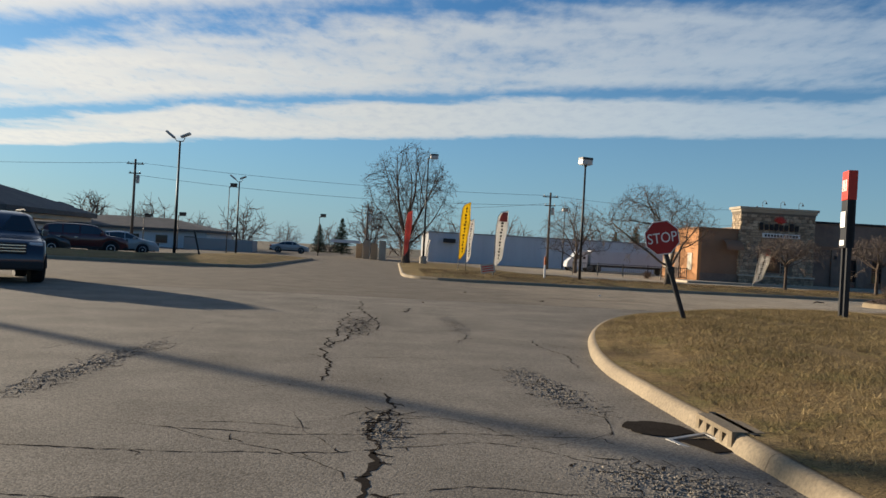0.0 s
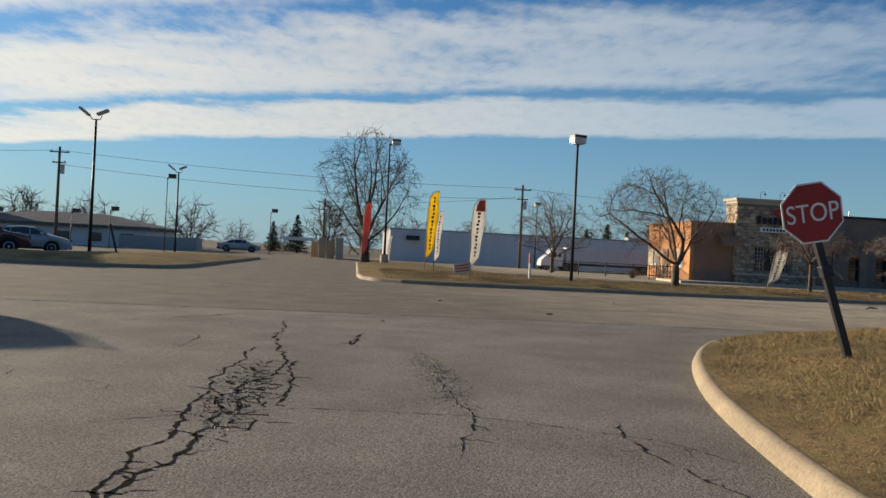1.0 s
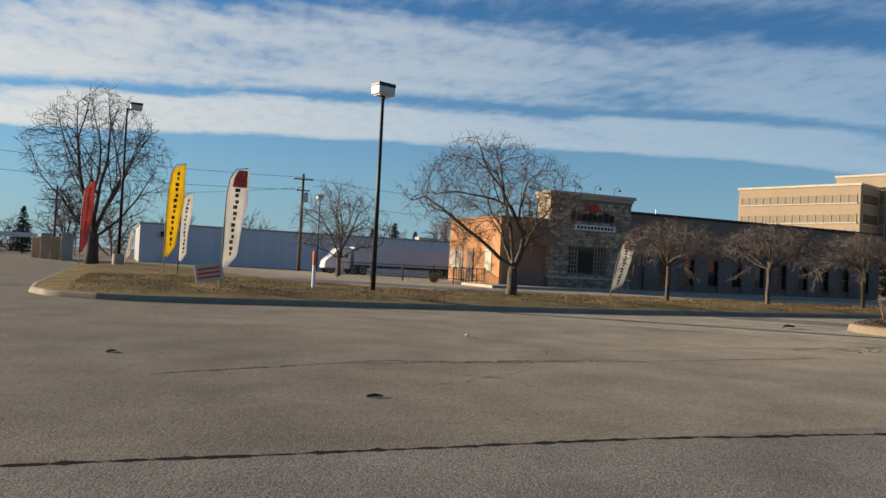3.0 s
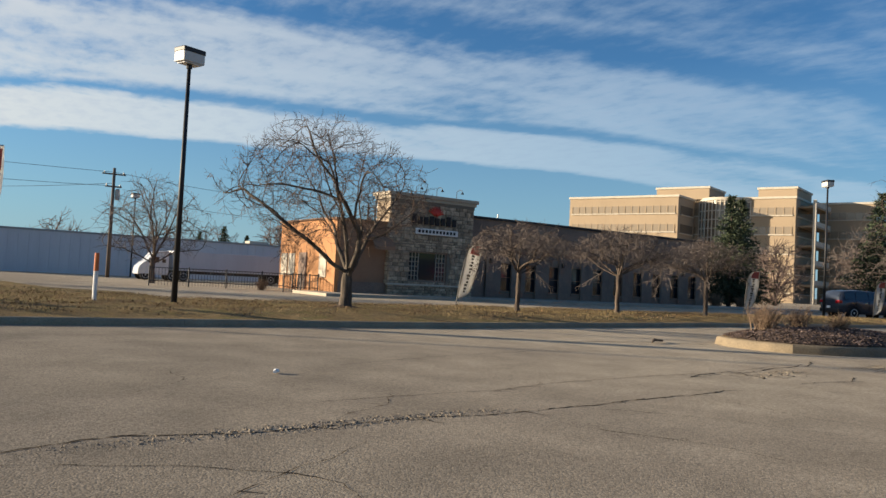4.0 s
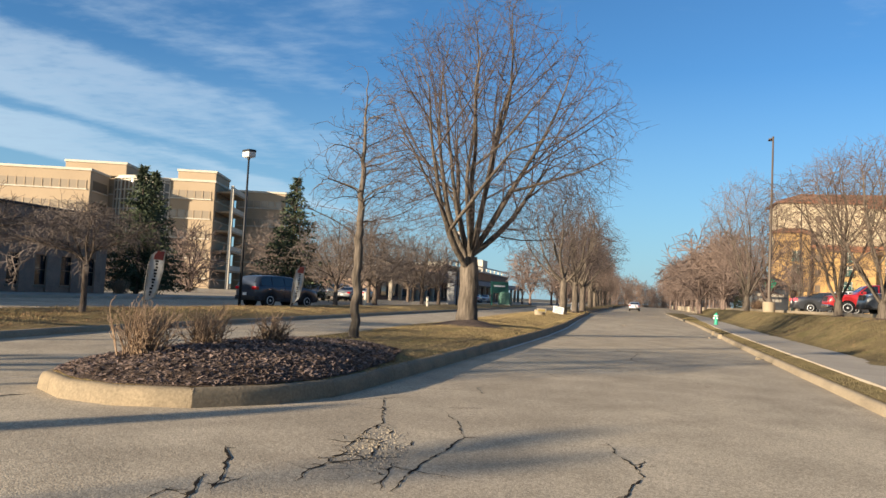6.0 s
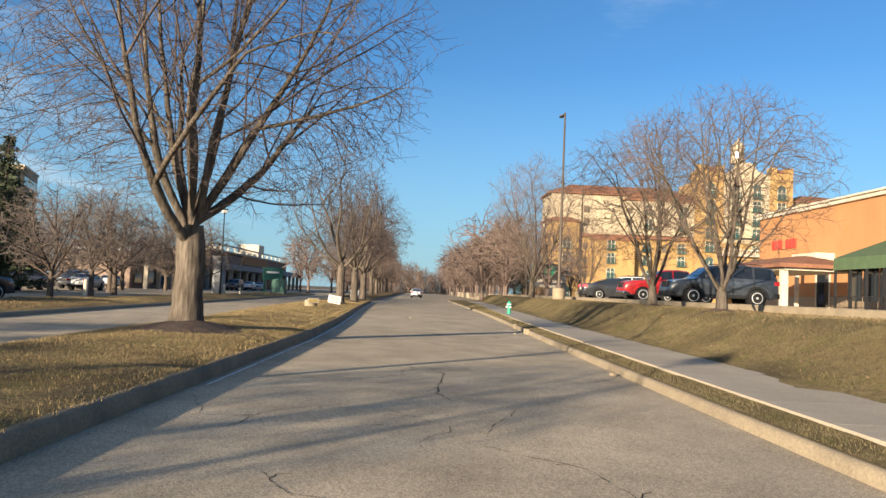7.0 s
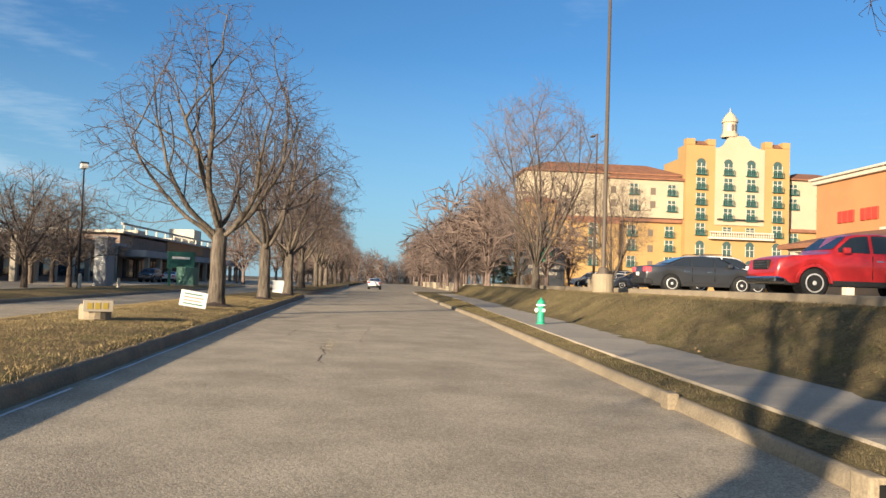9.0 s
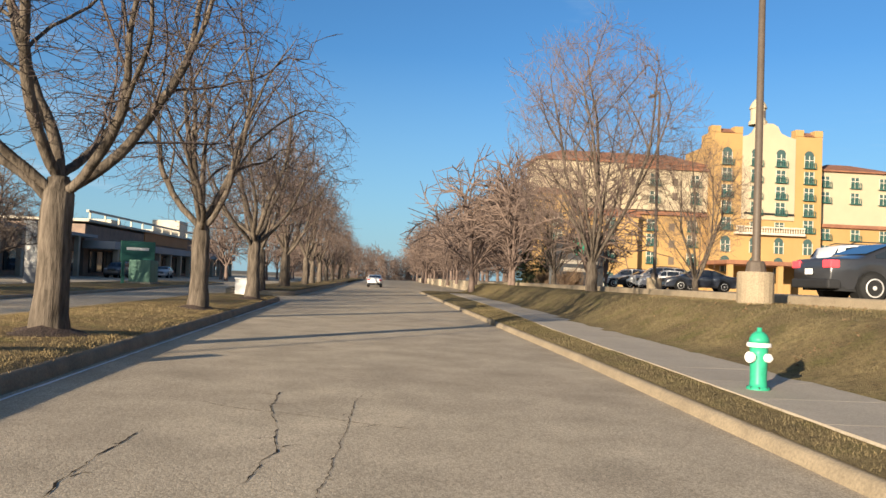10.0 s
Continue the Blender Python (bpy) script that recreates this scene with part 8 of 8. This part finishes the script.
CRACKS = [
    ([(0.9, 6.7), (0.95, 7.6), (0.85, 9.0), (0.92, 10.6), (1.0, 12.2), (1.2, 13.6), (0.95, 15.8), (0.9, 18.2)], 0.07, 0.10, 0.12),
    ([(0.75, 9.1), (0.8, 10.6), (0.76, 11.3), (0.75, 13.1), (0.9, 14.8)], 0.06, 0.09, 0.2),
    ([(1.57, 6.2), (1.6, 5.6), (1.5, 4.9), (1.55, 4.2), (1.45, 3.5), (1.6, 2.6), (1.7, 1.2)], 0.12, 0.10, 0.25),
    ([(1.35, 13.9), (1.42, 12.6), (1.35, 11.6)], 0.08, 0.08, 0.2),
    ([(1.95, 15.9), (1.9, 15.3), (2.05, 16.6)], 0.09, 0.05, 0.1),
    ([(-0.9, 17.9), (-0.4, 18.3), (0.0, 18.9)], 0.07, 0.05, 0.1),
    ([(-3.2, 3.9), (-0.3, 3.95), (0.56, 3.97), (1.25, 4.0), (2.23, 4.45), (2.64, 4.35), (3.2, 3.9)], 0.03, 0.05, 0.05),
    ([(-1.6, 3.3), (0.6, 3.0), (1.4, 3.15), (2.1, 3.45), (3.4, 3.3)], 0.025, 0.05, 0.05),
    ([(0.0, 4.6), (0.9, 4.5), (1.5, 4.6), (2.1, 4.7), (3.2, 4.75)], 0.03, 0.04, 0.05),
    ([(0.2, 10.85), (0.8, 11.2), (1.6, 11.5), (2.8, 11.4), (3.98, 10.75), (4.3, 10.2)], 0.022, 0.03, 0.05),
    ([(-14, 19.6), (-7.6, 19.75), (-4.7, 19.85), (-0.05, 19.93), (2.7, 19.95), (4.9, 19.9), (7.4, 19.88), (10.4, 19.6), (12, 19.4)], 0.13, 0.018, 0.03),
    ([(3.9, 11.4), (3.75, 10.4), (4.0, 9.4), (3.85, 8.3)], 0.04, 0.06, 0.25),
    ([(2.75, 13.0), (2.8, 11.5), (2.6, 10.2)], 0.03, 0.06, 0.1),
    ([(4.2, 22.9), (5.9, 23.5), (6.9, 23.85), (7.6, 23.65), (9.1, 23.75), (9.95, 23.7), (11.8, 23.85), (13.7, 24.1)], 0.05, 0.05, 0.12),
    ([(8.6, 24.7), (10.8, 24.85), (12.0, 25.2), (13.5, 25.35), (15.2, 25.4), (17.9, 25.9)], 0.03, 0.04, 0.08),
    ([(10.1, 27.1), (12.0, 27.85), (14.5, 28.4), (16.2, 28.3)], 0.03, 0.05, 0.05),
    ([(14.2, 25.1), (15.1, 25.35), (16.0, 25.35), (17.0, 25.6), (17.7, 25.65), (18.3, 25.9)], 0.07, 0.06, 0.25),
    ([(15.3, 24.2), (15.9, 24.3), (16.6, 24.2), (17.3, 24.5)], 0.05, 0.06, 0.2),
    ([(18.3, 24.75), (19.0, 24.9), (18.8, 24.2)], 0.035, 0.05, 0.1),
    ([(17.6, 23.5), (18.4, 23.4), (19.5, 23.2), (20.7, 23.5)], 0.04, 0.05, 0.15),
    ([(17.8, 25.6), (18.5, 25.9), (19.1, 26.2)], 0.05, 0.05, 0.2),
    ([(18.3, 24.7), (19.2, 24.75), (20.3, 24.7), (21.5, 25.1)], 0.04, 0.05, 0.1),
    ([(18.3, 25.3), (19.6, 25.4), (20.7, 25.55), (22.3, 26.1)], 0.04, 0.05, 0.15),
    ([(30.4, 23.3), (31.0, 23.4), (32.1, 23.4), (33.4, 23.3), (34.2, 23.5)], 0.035, 0.06, 0.12),
    ([(54.0, 24.1), (54.6, 24.2), (55.8, 24.2), (57.5, 24.3), (58.6, 25.2)], 0.03, 0.06, 0.1),
    ([(59.0, 25.4), (59.6, 25.25), (60.4, 25.3), (61.6, 25.3)], 0.03, 0.05, 0.1),
    ([(59.8, 24.2), (60.9, 24.1), (62.9, 24.45), (64, 24.4)], 0.025, 0.05, 0.1),
    ([(57.6, 23.6), (58.8, 23.7), (63.8, 23.55)], 0.015, 0.05, 0.05),
    ([(20.4, 29.2), (19.4, 29.5), (18.6, 29.9), (17.0, 30.0)], 0.09, 0.05, 0.2),
    ([(43, 21.6), (44, 21.4), (45.2, 21.5)], 0.03, 0.04, 0.1),
]
for i, (line, w, rg, fk) in enumerate(CRACKS):
    crack(line, w, rg, 40 + i, fork=fk)


def broken_patch(cx, cy, sx, sy, cell, seed, turn=0.0, width=0.012):
    """A patch of crazed asphalt: a net of short dark cracks between small plates, thinning out to its rim."""
    rng = random.Random(seed)
    ca, sa = math.cos(turn), math.sin(turn)
    nx, ny = int(2 * sx / cell) + 2, int(2 * sy / cell) + 2
    grid = {}
    for i in range(nx):
        for j in range(ny):
            x, y = -sx + i * cell + rng.gauss(0, 0.27) * cell + (j % 2) * 0.4 * cell, -sy + j * cell + rng.gauss(0, 0.27) * cell
            grid[i, j] = (x, y)
    bm = bmesh.new()

    def ribbon(p, q, w):
        m_ = ((p[0] + q[0]) / 2 + rng.gauss(0, 0.10) * cell, (p[1] + q[1]) / 2 + rng.gauss(0, 0.10) * cell)
        prev = None
        for k, (x, y) in enumerate((p, m_, q)):
            d = Vector((q[0] - p[0], q[1] - p[1])).normalized()
            ww = w * rng.uniform(0.4, 1.4) / 2
            X, Y = cx + x * ca - y * sa, cy + x * sa + y * ca
            nX, nY = -(d.x * sa + d.y * ca) * ww, (d.x * ca - d.y * sa) * ww
            ring = (bm.verts.new((X + nX, Y + nY, 0.0035)), bm.verts.new((X - nX, Y - nY, 0.0035)))
            if prev:
                bm.faces.new((prev[0], prev[1], ring[1], ring[0]))
            prev = ring

    for (i, j), p in grid.items():
        r = math.hypot(p[0] / sx, p[1] / sy)
        for n in ((i + 1, j), (i, j + 1)):
            if n in grid and rng.random() < 0.85 - 0.75 * r and r < 1.15:
                ribbon(p, grid[n], width * (1.25 - 0.7 * r) * rng.choice((0.5, 0.8, 1.0, 1.7)))
    part("crazed_cracks", bm, M["crack"], road)["kind"] = "stuff"


broken_patch(3.2, 6.7, 0.36, 1.5, 0.10, 1, 0.12, 0.016)
broken_patch(3.3, 3.7, 0.75, 0.5, 0.10, 2, -0.5, 0.018)
broken_patch(-1.4, 7.2, 0.26, 2.4, 0.11, 3, -0.05, 0.013)
broken_patch(1.05, 12.2, 0.30, 2.0, 0.13, 4, 0.05, 0.024)
broken_patch(1.58, 5.0, 0.24, 0.7, 0.12, 5, 0.05, 0.02)
broken_patch(16.2, 25.0, 1.3, 0.35, 0.14, 6, 0.2, 0.016)
broken_patch(19.5, 25.2, 1.2, 0.3, 0.14, 7, 0.25, 0.014)



def rubble(cx, cy, sx, sy, turn, count, seed, mat):
    """Loose asphalt crumbs where the surface has broken up."""
    rng = np.random.default_rng(seed)
    r, a = np.sqrt(rng.uniform(0, 1, count)) * rng.uniform(0.6, 1.1, count), rng.uniform(0, 2 * np.pi, count)
    x, y = sx * r * np.cos(a), sy * r * np.sin(a)
    c = np.stack([cx + x * math.cos(turn) - y * math.sin(turn), cy + x * math.sin(turn) + y * math.cos(turn), np.zeros(count)], axis=1)
    h = rng.uniform(0.004, 0.016, count) * (1.3 - 0.8 * r)
    az = rng.uniform(0, 2 * np.pi, count)
    tip = c + np.stack([rng.normal(0, 0.4, count) * h, rng.normal(0, 0.4, count) * h, h * 0.75], axis=1)
    base = [c + np.stack([np.cos(az + k * 2.09) * h, np.sin(az + k * 2.09) * h, np.full(count, 0.001)], axis=1) for k in range(3)]
    verts = np.stack([*base, tip], axis=1).reshape(-1, 3)
    i0 = np.arange(count)[:, None] * 4
    faces = np.concatenate([i0 + np.array([[0, 1, 3]]), i0 + np.array([[1, 2, 3]]), i0 + np.array([[2, 0, 3]])])
    part("asphalt_crumbs", arrays_mesh("asphalt_crumbs", verts, faces, M[mat]), None, road)["kind"] = "stuff"


for k, (cx, cy, sx, sy, tn, nn) in enumerate([(3.2, 6.9, 0.38, 1.7, 0.12, 4200), (3.35, 3.6, 0.85, 0.6, -0.5, 4200), (-1.4, 7.2, 0.3, 2.6, -0.05, 3600), (1.0, 12.0, 0.35, 2.2, 0.05, 2200), (1.58, 4.8, 0.25, 0.9, 0.05, 1400),
                                              (2.75, 13.2, 0.28, 2.6, 0.03, 2600), (8.4, 23.75, 2.6, 0.22, 0.08, 2200), (16.3, 25.1, 1.4, 0.3, 0.2, 1800), (19.6, 25.2, 1.2, 0.3, 0.25, 1400), (57.5, 24.2, 2.2, 0.2, 0.0, 1200)]):
    rubble(cx, cy, sx, sy, tn, int(nn * 0.55), 300 + k, "asphalt_old" if cy < 19 else "asphalt")

# fine hairline cracks wandering over the worn lanes
hr = random.Random(909)
for i in range(70):
    if i < 22:
        x, y = hr.uniform(-3, 4), hr.uniform(2.5, 19)
    elif i < 48:
        x, y = hr.uniform(3, 30), hr.uniform(20.8, 26)
    else:
        x, y = hr.uniform(30, 80), hr.uniform(20.8, 26)
    a = hr.choice((0.0, 0.25, 1.57, 1.3, 0.9)) + hr.gauss(0, 0.3)
    line = [(x, y)]
    for k in range(hr.randint(3, 8)):
        a += hr.gauss(0, 0.35)
        x, y = x + 0.32 * math.cos(a), y + 0.32 * math.sin(a)
        line.append((x, y))
    crack(line, hr.uniform(0.010, 0.026), 0.03, 500 + i, fork=0.06)

# litter and twigs on the road
lt = random.Random(12)
cup = thing("litter_cup", "crushed white paper cup lying on the road", "litter", pose(9.05, 26.5, 0.004, 0, 90, 60) @ Matrix.Diagonal((0.55, 0.8, 0.95, 1)))
part("cup", lathe(bmesh.new(), [(0.03, 0), (0.042, 0.10), (0.045, 0.10), (0.045, 0.105), (0.02, 0.104)], 12, Matrix.Translation((-0.04, 0, 0))), M["white_paint"], cup)
for i, (x, y, s) in enumerate([(34.2, 20.45, 0.06), (46.5, 20.6, 0.04)]):
    b = B(-s, s, -s * 0.6, s * 0.6, 0.0, s, bev=0.015)
    solo("loose_brick", b, M["concrete"], "broken lump of pale concrete beside the kerb", "rubble", pose(x, y, 0.0, 0, 0, 30 * i + 20), group="rubble by the kerb")
for i, (x, y) in enumerate([(6.0, 21.6), (4.0, 24.5), (2.4, 18.6)]):
    b = tube(bmesh.new(), [(-0.06, 0, 0.012), (0.02, 0.02, 0.016), (0.08, 0, 0.01)], [0.012, 0.014, 0.006], 5)
    solo("twig", b, M["bark"], "short dark twig lying on the asphalt", "litter", pose(x, y, 0.0, 0, 0, 50 * i), group="twigs on the road")
br = tube(bmesh.new(), [(0, 0, 0.03), (0.25, 0.06, 0.07), (0.5, -0.04, 0.05), (0.75, 0.1, 0.03)], [0.02, 0.03, 0.02, 0.008], 6)
solo("fallen_branch", br, M["bark"], "dark fallen branch beside the island nose", "litter", pose(18.7, 29.5, 0.0, 0, 0, 20))

# failed kerb inlets: pairs of pale block ends with a dark slot between them
for i, (x, n) in enumerate(((46.6, 2), (50.6, 1), (78.4, 1))):
    nub = thing("kerb_inlet", "displaced pale concrete kerb inlet with a dark slot", "kerb inlet", pose(x, lerp_line(SOUTH, x), 0.0, 0, 0, 0), "kerb inlets")
    for k in range(n):
        part("block", B(-0.11 + 0.45 * k, 0.11 + 0.45 * k, -0.05, 0.08, -0.05, 0.175, bev=0.025), M["concrete"], nub)
    if n == 2:
        part("slot", B(0.112, 0.338, -0.03, 0.022, 0.005, 0.13), M["dark_void"], nub)

# ---------------- planting ----------------
def shrub(seed, n, h, w):
    rng = np.random.default_rng(seed)
    rows = []
    for i in range(n):
        az, tilt = rng.uniform(0, 2 * np.pi), rng.uniform(0, 0.62)
        base = np.array([rng.normal(0, w * 0.17), rng.normal(0, w * 0.17), 0])
        d = np.array([math.cos(az) * math.sin(tilt), math.sin(az) * math.sin(tilt), math.cos(tilt)])
        ln = h * rng.uniform(0.6, 1.1)
        pts = [base]
        for k in range(4):
            d = d + rng.normal(0, 0.16, 3) + np.array([0, 0, 0.05])
            d /= np.linalg.norm(d)
            pts.append(pts[-1] + d * ln / 4)
        rad = rng.uniform(0.006, 0.012)
        rows.append([(*p, rad * (1 - 0.18 * k)) for k, p in enumerate(pts)])
        for q in range(4):
            p0 = pts[rng.integers(1, 4)]
            dd = d + rng.normal(0, 0.5, 3)
            dd /= np.linalg.norm(dd)
            seg = [p0 + dd * ln * 0.09 * k + rng.normal(0, 0.012, 3) for k in range(5)]
            rows.append([(*p, 0.0035) for p in seg])
    return rows


def shrub_thing(seed, n, h, w, m, label, group, mat="shrub"):
    t = thing("shrub", label, "shrub", m, group)
    ob = part("growth", chains_mesh("growth", shrub(seed, n, h, w), 3, M[mat], False), None, t)
    ob["kind"] = "stuff"
    return t


s0 = shrub_thing(1, 95, 0.62, 0.55, pose(21.4, 28.7, 0.31), "leafless reddish shrub in the mulch bed", "shrubs on the island")
shrub_thing(2, 80, 0.56, 0.5, pose(22.55, 28.55, 0.33), "leafless reddish shrub in the mulch bed", "shrubs on the island")
shrub_thing(3, 70, 0.5, 0.42, pose(23.4, 28.1, 0.31), "leafless reddish shrub in the mulch bed", "shrubs on the island")
for i, (x, y, z, s) in enumerate([(21.8, 59.6, 0.0, 1.0), (105, 11, 1.0, 2.2), (109.5, 10.5, 1.0, 2.0), (116, 10.5, 1.0, 2.0), (62, 57, 0, 1.6), (60, 58, 0, 1.8)]):
    copy_thing(s0, pose(x, y, z, 0, 0, 40 * i) @ Matrix.Scale(s, 4))

# mulch bed on the nose and mounds round the trees
bed = [(20.33, 28.15), (20.56, 27.48), (21.17, 26.97), (22.0, 26.70), (23.0, 26.65), (24.6, 26.72), (26.2, 27.1), (27.0, 28.0), (26.4, 29.0), (24.6, 29.6), (23.0, 29.85), (21.65, 29.70), (20.86, 29.34), (20.44, 28.75)]
lawn("mulch_bed", bed, lambda x, y: median_z(x, y) + 0.012 + 0.05 * smooth01(edge_dist(bed, x, y) / 0.5) + 0.02 * noise.noise(Vector((x * 6, y * 6, 2))), M["mulch"], 0.16,
     label="dark bark mulch bed on the island nose", category="mulch bed")


def chips(name, poly, height_of, count, seed, label):
    rng = np.random.default_rng(seed)
    g = strewn(poly, height_of, count, rng)
    n = len(g)
    a, ln, wd = rng.uniform(0, 2 * np.pi, n), rng.uniform(0.012, 0.036, n), rng.uniform(0.004, 0.010, n)
    u = np.stack([np.cos(a) * ln, np.sin(a) * ln, rng.normal(0, 0.3, n) * ln], axis=1)
    v = np.stack([-np.sin(a) * wd, np.cos(a) * wd, rng.normal(0, 0.4, n) * wd], axis=1)
    g[:, 2] += rng.uniform(0.0, 0.02, n)
    verts = np.stack([g - u - v, g + u - v, g + u + v, g - u + v], axis=1).reshape(-1, 3)
    me_ = arrays_mesh(name, verts, np.arange(4 * n).reshape(-1, 4), M["chip"])
    return tagged(new(name, me_), label, "mulch", "", "stuff")


chips("mulch_chips", bed, lambda x, y: median_z(x, y) + 0.014 + 0.05 * smooth01(edge_dist(bed, x, y) / 0.5), 20000, 4, "loose bark chips strewn over the bed")
for i, (x, y, r, zf) in enumerate([(37.4, 28.5, 1.9, median_z), (67.4, 28.5, 1.1, median_z), (77.0, 28.5, 1.0, median_z), (86.5, 28.6, 1.0, median_z), (58.2, 28.9, 0.6, median_z), (28.4, 28.8, 0.5, median_z), (15.3, 37.0, 0.7, north_z), (21.6, 37.4, 0.4, north_z),
                                   (26.9, 38.1, 0.4, north_z), (32.0, 38.15, 0.4, north_z), (49.3, 15.3, 0.8, corner_z), (42.0, 15.6, 0.8, corner_z)]):
    rg = random.Random(i)
    ring = [(x + r * rg.uniform(0.75, 1.15) * math.cos(a), y + r * 0.8 * rg.uniform(0.75, 1.15) * math.sin(a)) for a in [2 * math.pi * k / 14 for k in range(14)]]
    lawn("soil_mound", ring, lambda X, Y, x=x, y=y, r=r, zf=zf, ring=ring: zf(X, Y) - 0.03 + 0.17 * min(r, 1.2) * smooth01(edge_dist(ring, X, Y) / (0.8 * r)) + 0.025 * noise.noise(Vector((X * 5, Y * 5, 1))), M["mulch"], max(0.16, r * 0.2),
         label="mound of dark soil and mulch round a trunk", category="soil")



def litter(name, poly, height_of, count, seed, label):
    """Curled dead leaves lying in drifts."""
    rng = np.random.default_rng(seed)
    g = strewn(poly, height_of, count, rng, 0.05, seed)
    n = len(g)
    a, ln, wd = rng.uniform(0, 2 * np.pi, n), rng.uniform(0.012, 0.034, n), rng.uniform(0.008, 0.02, n)
    u = np.stack([np.cos(a) * ln, np.sin(a) * ln, rng.normal(0, 0.35, n) * ln], axis=1)
    v = np.stack([-np.sin(a) * wd, np.cos(a) * wd, rng.normal(0, 0.5, n) * wd], axis=1)
    g[:, 2] += rng.uniform(0.012, 0.05, n)
    verts = np.stack([g - u, g - v, g + u, g + v], axis=1).reshape(-1, 3)
    me_ = arrays_mesh(name, verts, np.arange(4 * n).reshape(-1, 4), M["leaf"])
    return tagged(new(name, me_), label, "leaf litter", "", "stuff")


M["leaf"] = material("dead_leaf", (0.26, 0.165, 0.09), second=(0.15, 0.095, 0.055), grain=(8, 0.3), blotch=0.8, bump=0, rnd=0.45, island=True, rough=0.9, spec=0.1)
litter("leaf_litter_north", [(3, 33.9), (16, 33.6), (30, 35.5), (56, 36.4), (56, 40.5), (13, 40.8), (8, 44), (3, 44)], north_z, 16000, 21, "brown dead leaves drifted over the verge")
litter("leaf_litter_bank", [(24, 18.2), (56, 17.8), (80, 16.6), (80, 13.5), (32, 13.5), (24, 14)], corner_z, 5000, 23, "brown dead leaves on the bank")

# grass blades, thickest where the camera passes near
near_corner = [(4.3, 1.5), (4.5, 9), (5.5, 13), (7.2, 16.4), (9, 17.9), (13, 19.4), (14, 12), (12, 1.5)]
blades("grass_corner", near_corner, corner_z, 150000, M["blade_tan"], (0.025, 0.065), 1, bare=0.5, flat=1.3, label="short dry winter grass by the stop sign")
blades("grass_median", [(26, 27.0), (26, 29.8), (45, 30.2), (62, 31.2), (80, 31.4), (80, 28.1), (62, 27.35), (50, 26.8), (40, 26.65)], median_z, 80000, M["blade_tan"], (0.015, 0.045), 2, bare=0.3, flat=1.0, label="dry tan grass on the median")
blades("grass_strip", [(x, y - 0.12) for x, y in SOUTH[1:7]] + [(x, y + 0.03) for x, y in WALK_LINE[-2:0:-1]], corner_z, 40000, M["blade_green"], (0.015, 0.04), 3, label="short grass strip between kerb and pavement")
blades("grass_bank", [(24, 18.2), (56, 17.8), (80, 16.6), (80, 13.5), (32, 13.5), (24, 14)], corner_z, 60000, M["blade_green"], (0.025, 0.06), 4, label="short green-brown grass on the bank")
blades("grass_north", [(3, 34), (16, 33.7), (30, 35.6), (60, 36.6), (60, 41), (13, 41), (8, 44), (3, 44)], north_z, 60000, M["blade_tan"], (0.03, 0.09), 5, bare=0.1, label="patchy dry grass on the verge")

fringe = [(x, y + 0.06) for x, y in MED_S] + [(x, y + 0.38) for x, y in MED_S[::-1]]
blades("grass_fringe", fringe, median_z, 12000, M["blade_tan"], (0.02, 0.05), 6, label="ragged dry grass hanging over the median kerb", bare=2.0)

# ---------------- distant trees ----------------
rb = random.Random(77)
far_src = [farA, farB]
for i in range(30):
    u = i / 29
    x = -62 + 190 * u
    y = 122 + 14 * rb.random() + (10 if x > 60 else 0)
    s = rb.uniform(0.75, 1.35)
    k = far_src[rb.random() < 0.35]
    copy_thing(k, pose(x + rb.uniform(-1, 1), y, -1.4 * s, 0, 0, rb.uniform(0, 360)) @ Matrix.Scale(s, 4))
# the woods that close the view down the road, standing low behind one another
for i in range(28):
    k = rb.uniform(1.5, 2.3)
    copy_thing(far_src[i % 2], pose(318 + rb.uniform(0, 40), -6 + i * 2.3, -1.7 * k, 0, 0, rb.uniform(0, 360)) @ Matrix.Scale(k, 4))
for i in range(15):
    k = rb.uniform(1.0, 1.5)
    copy_thing(far_src[i % 2], pose(84 + 8.5 * i, rb.uniform(68, 80), -1.3 * k, 0, 0, rb.uniform(0, 360)) @ Matrix.Scale(k, 4))
for i in range(10):
    copy_thing(far_src[i % 2], pose(195 + 14 * i + rb.uniform(-2, 2), rb.choice((rb.uniform(70, 82), rb.uniform(3, 13))), 0, 0, 0, rb.uniform(0, 360)) @ Matrix.Scale(rb.uniform(0.9, 1.3), 4))
for x, y, s in [(-6, 112, 0.55), (-9.5, 115, 0.45), (36, 118, 0.6), (39.5, 119, 0.7), (43, 120, 0.6), (121, 7, 0.6), (127, 8, 0.7), (134, 9, 0.7)]:
    copy_thing(sp, pose(x, y, 0, 0, 0, x * 7) @ Matrix.Scale(s, 4))
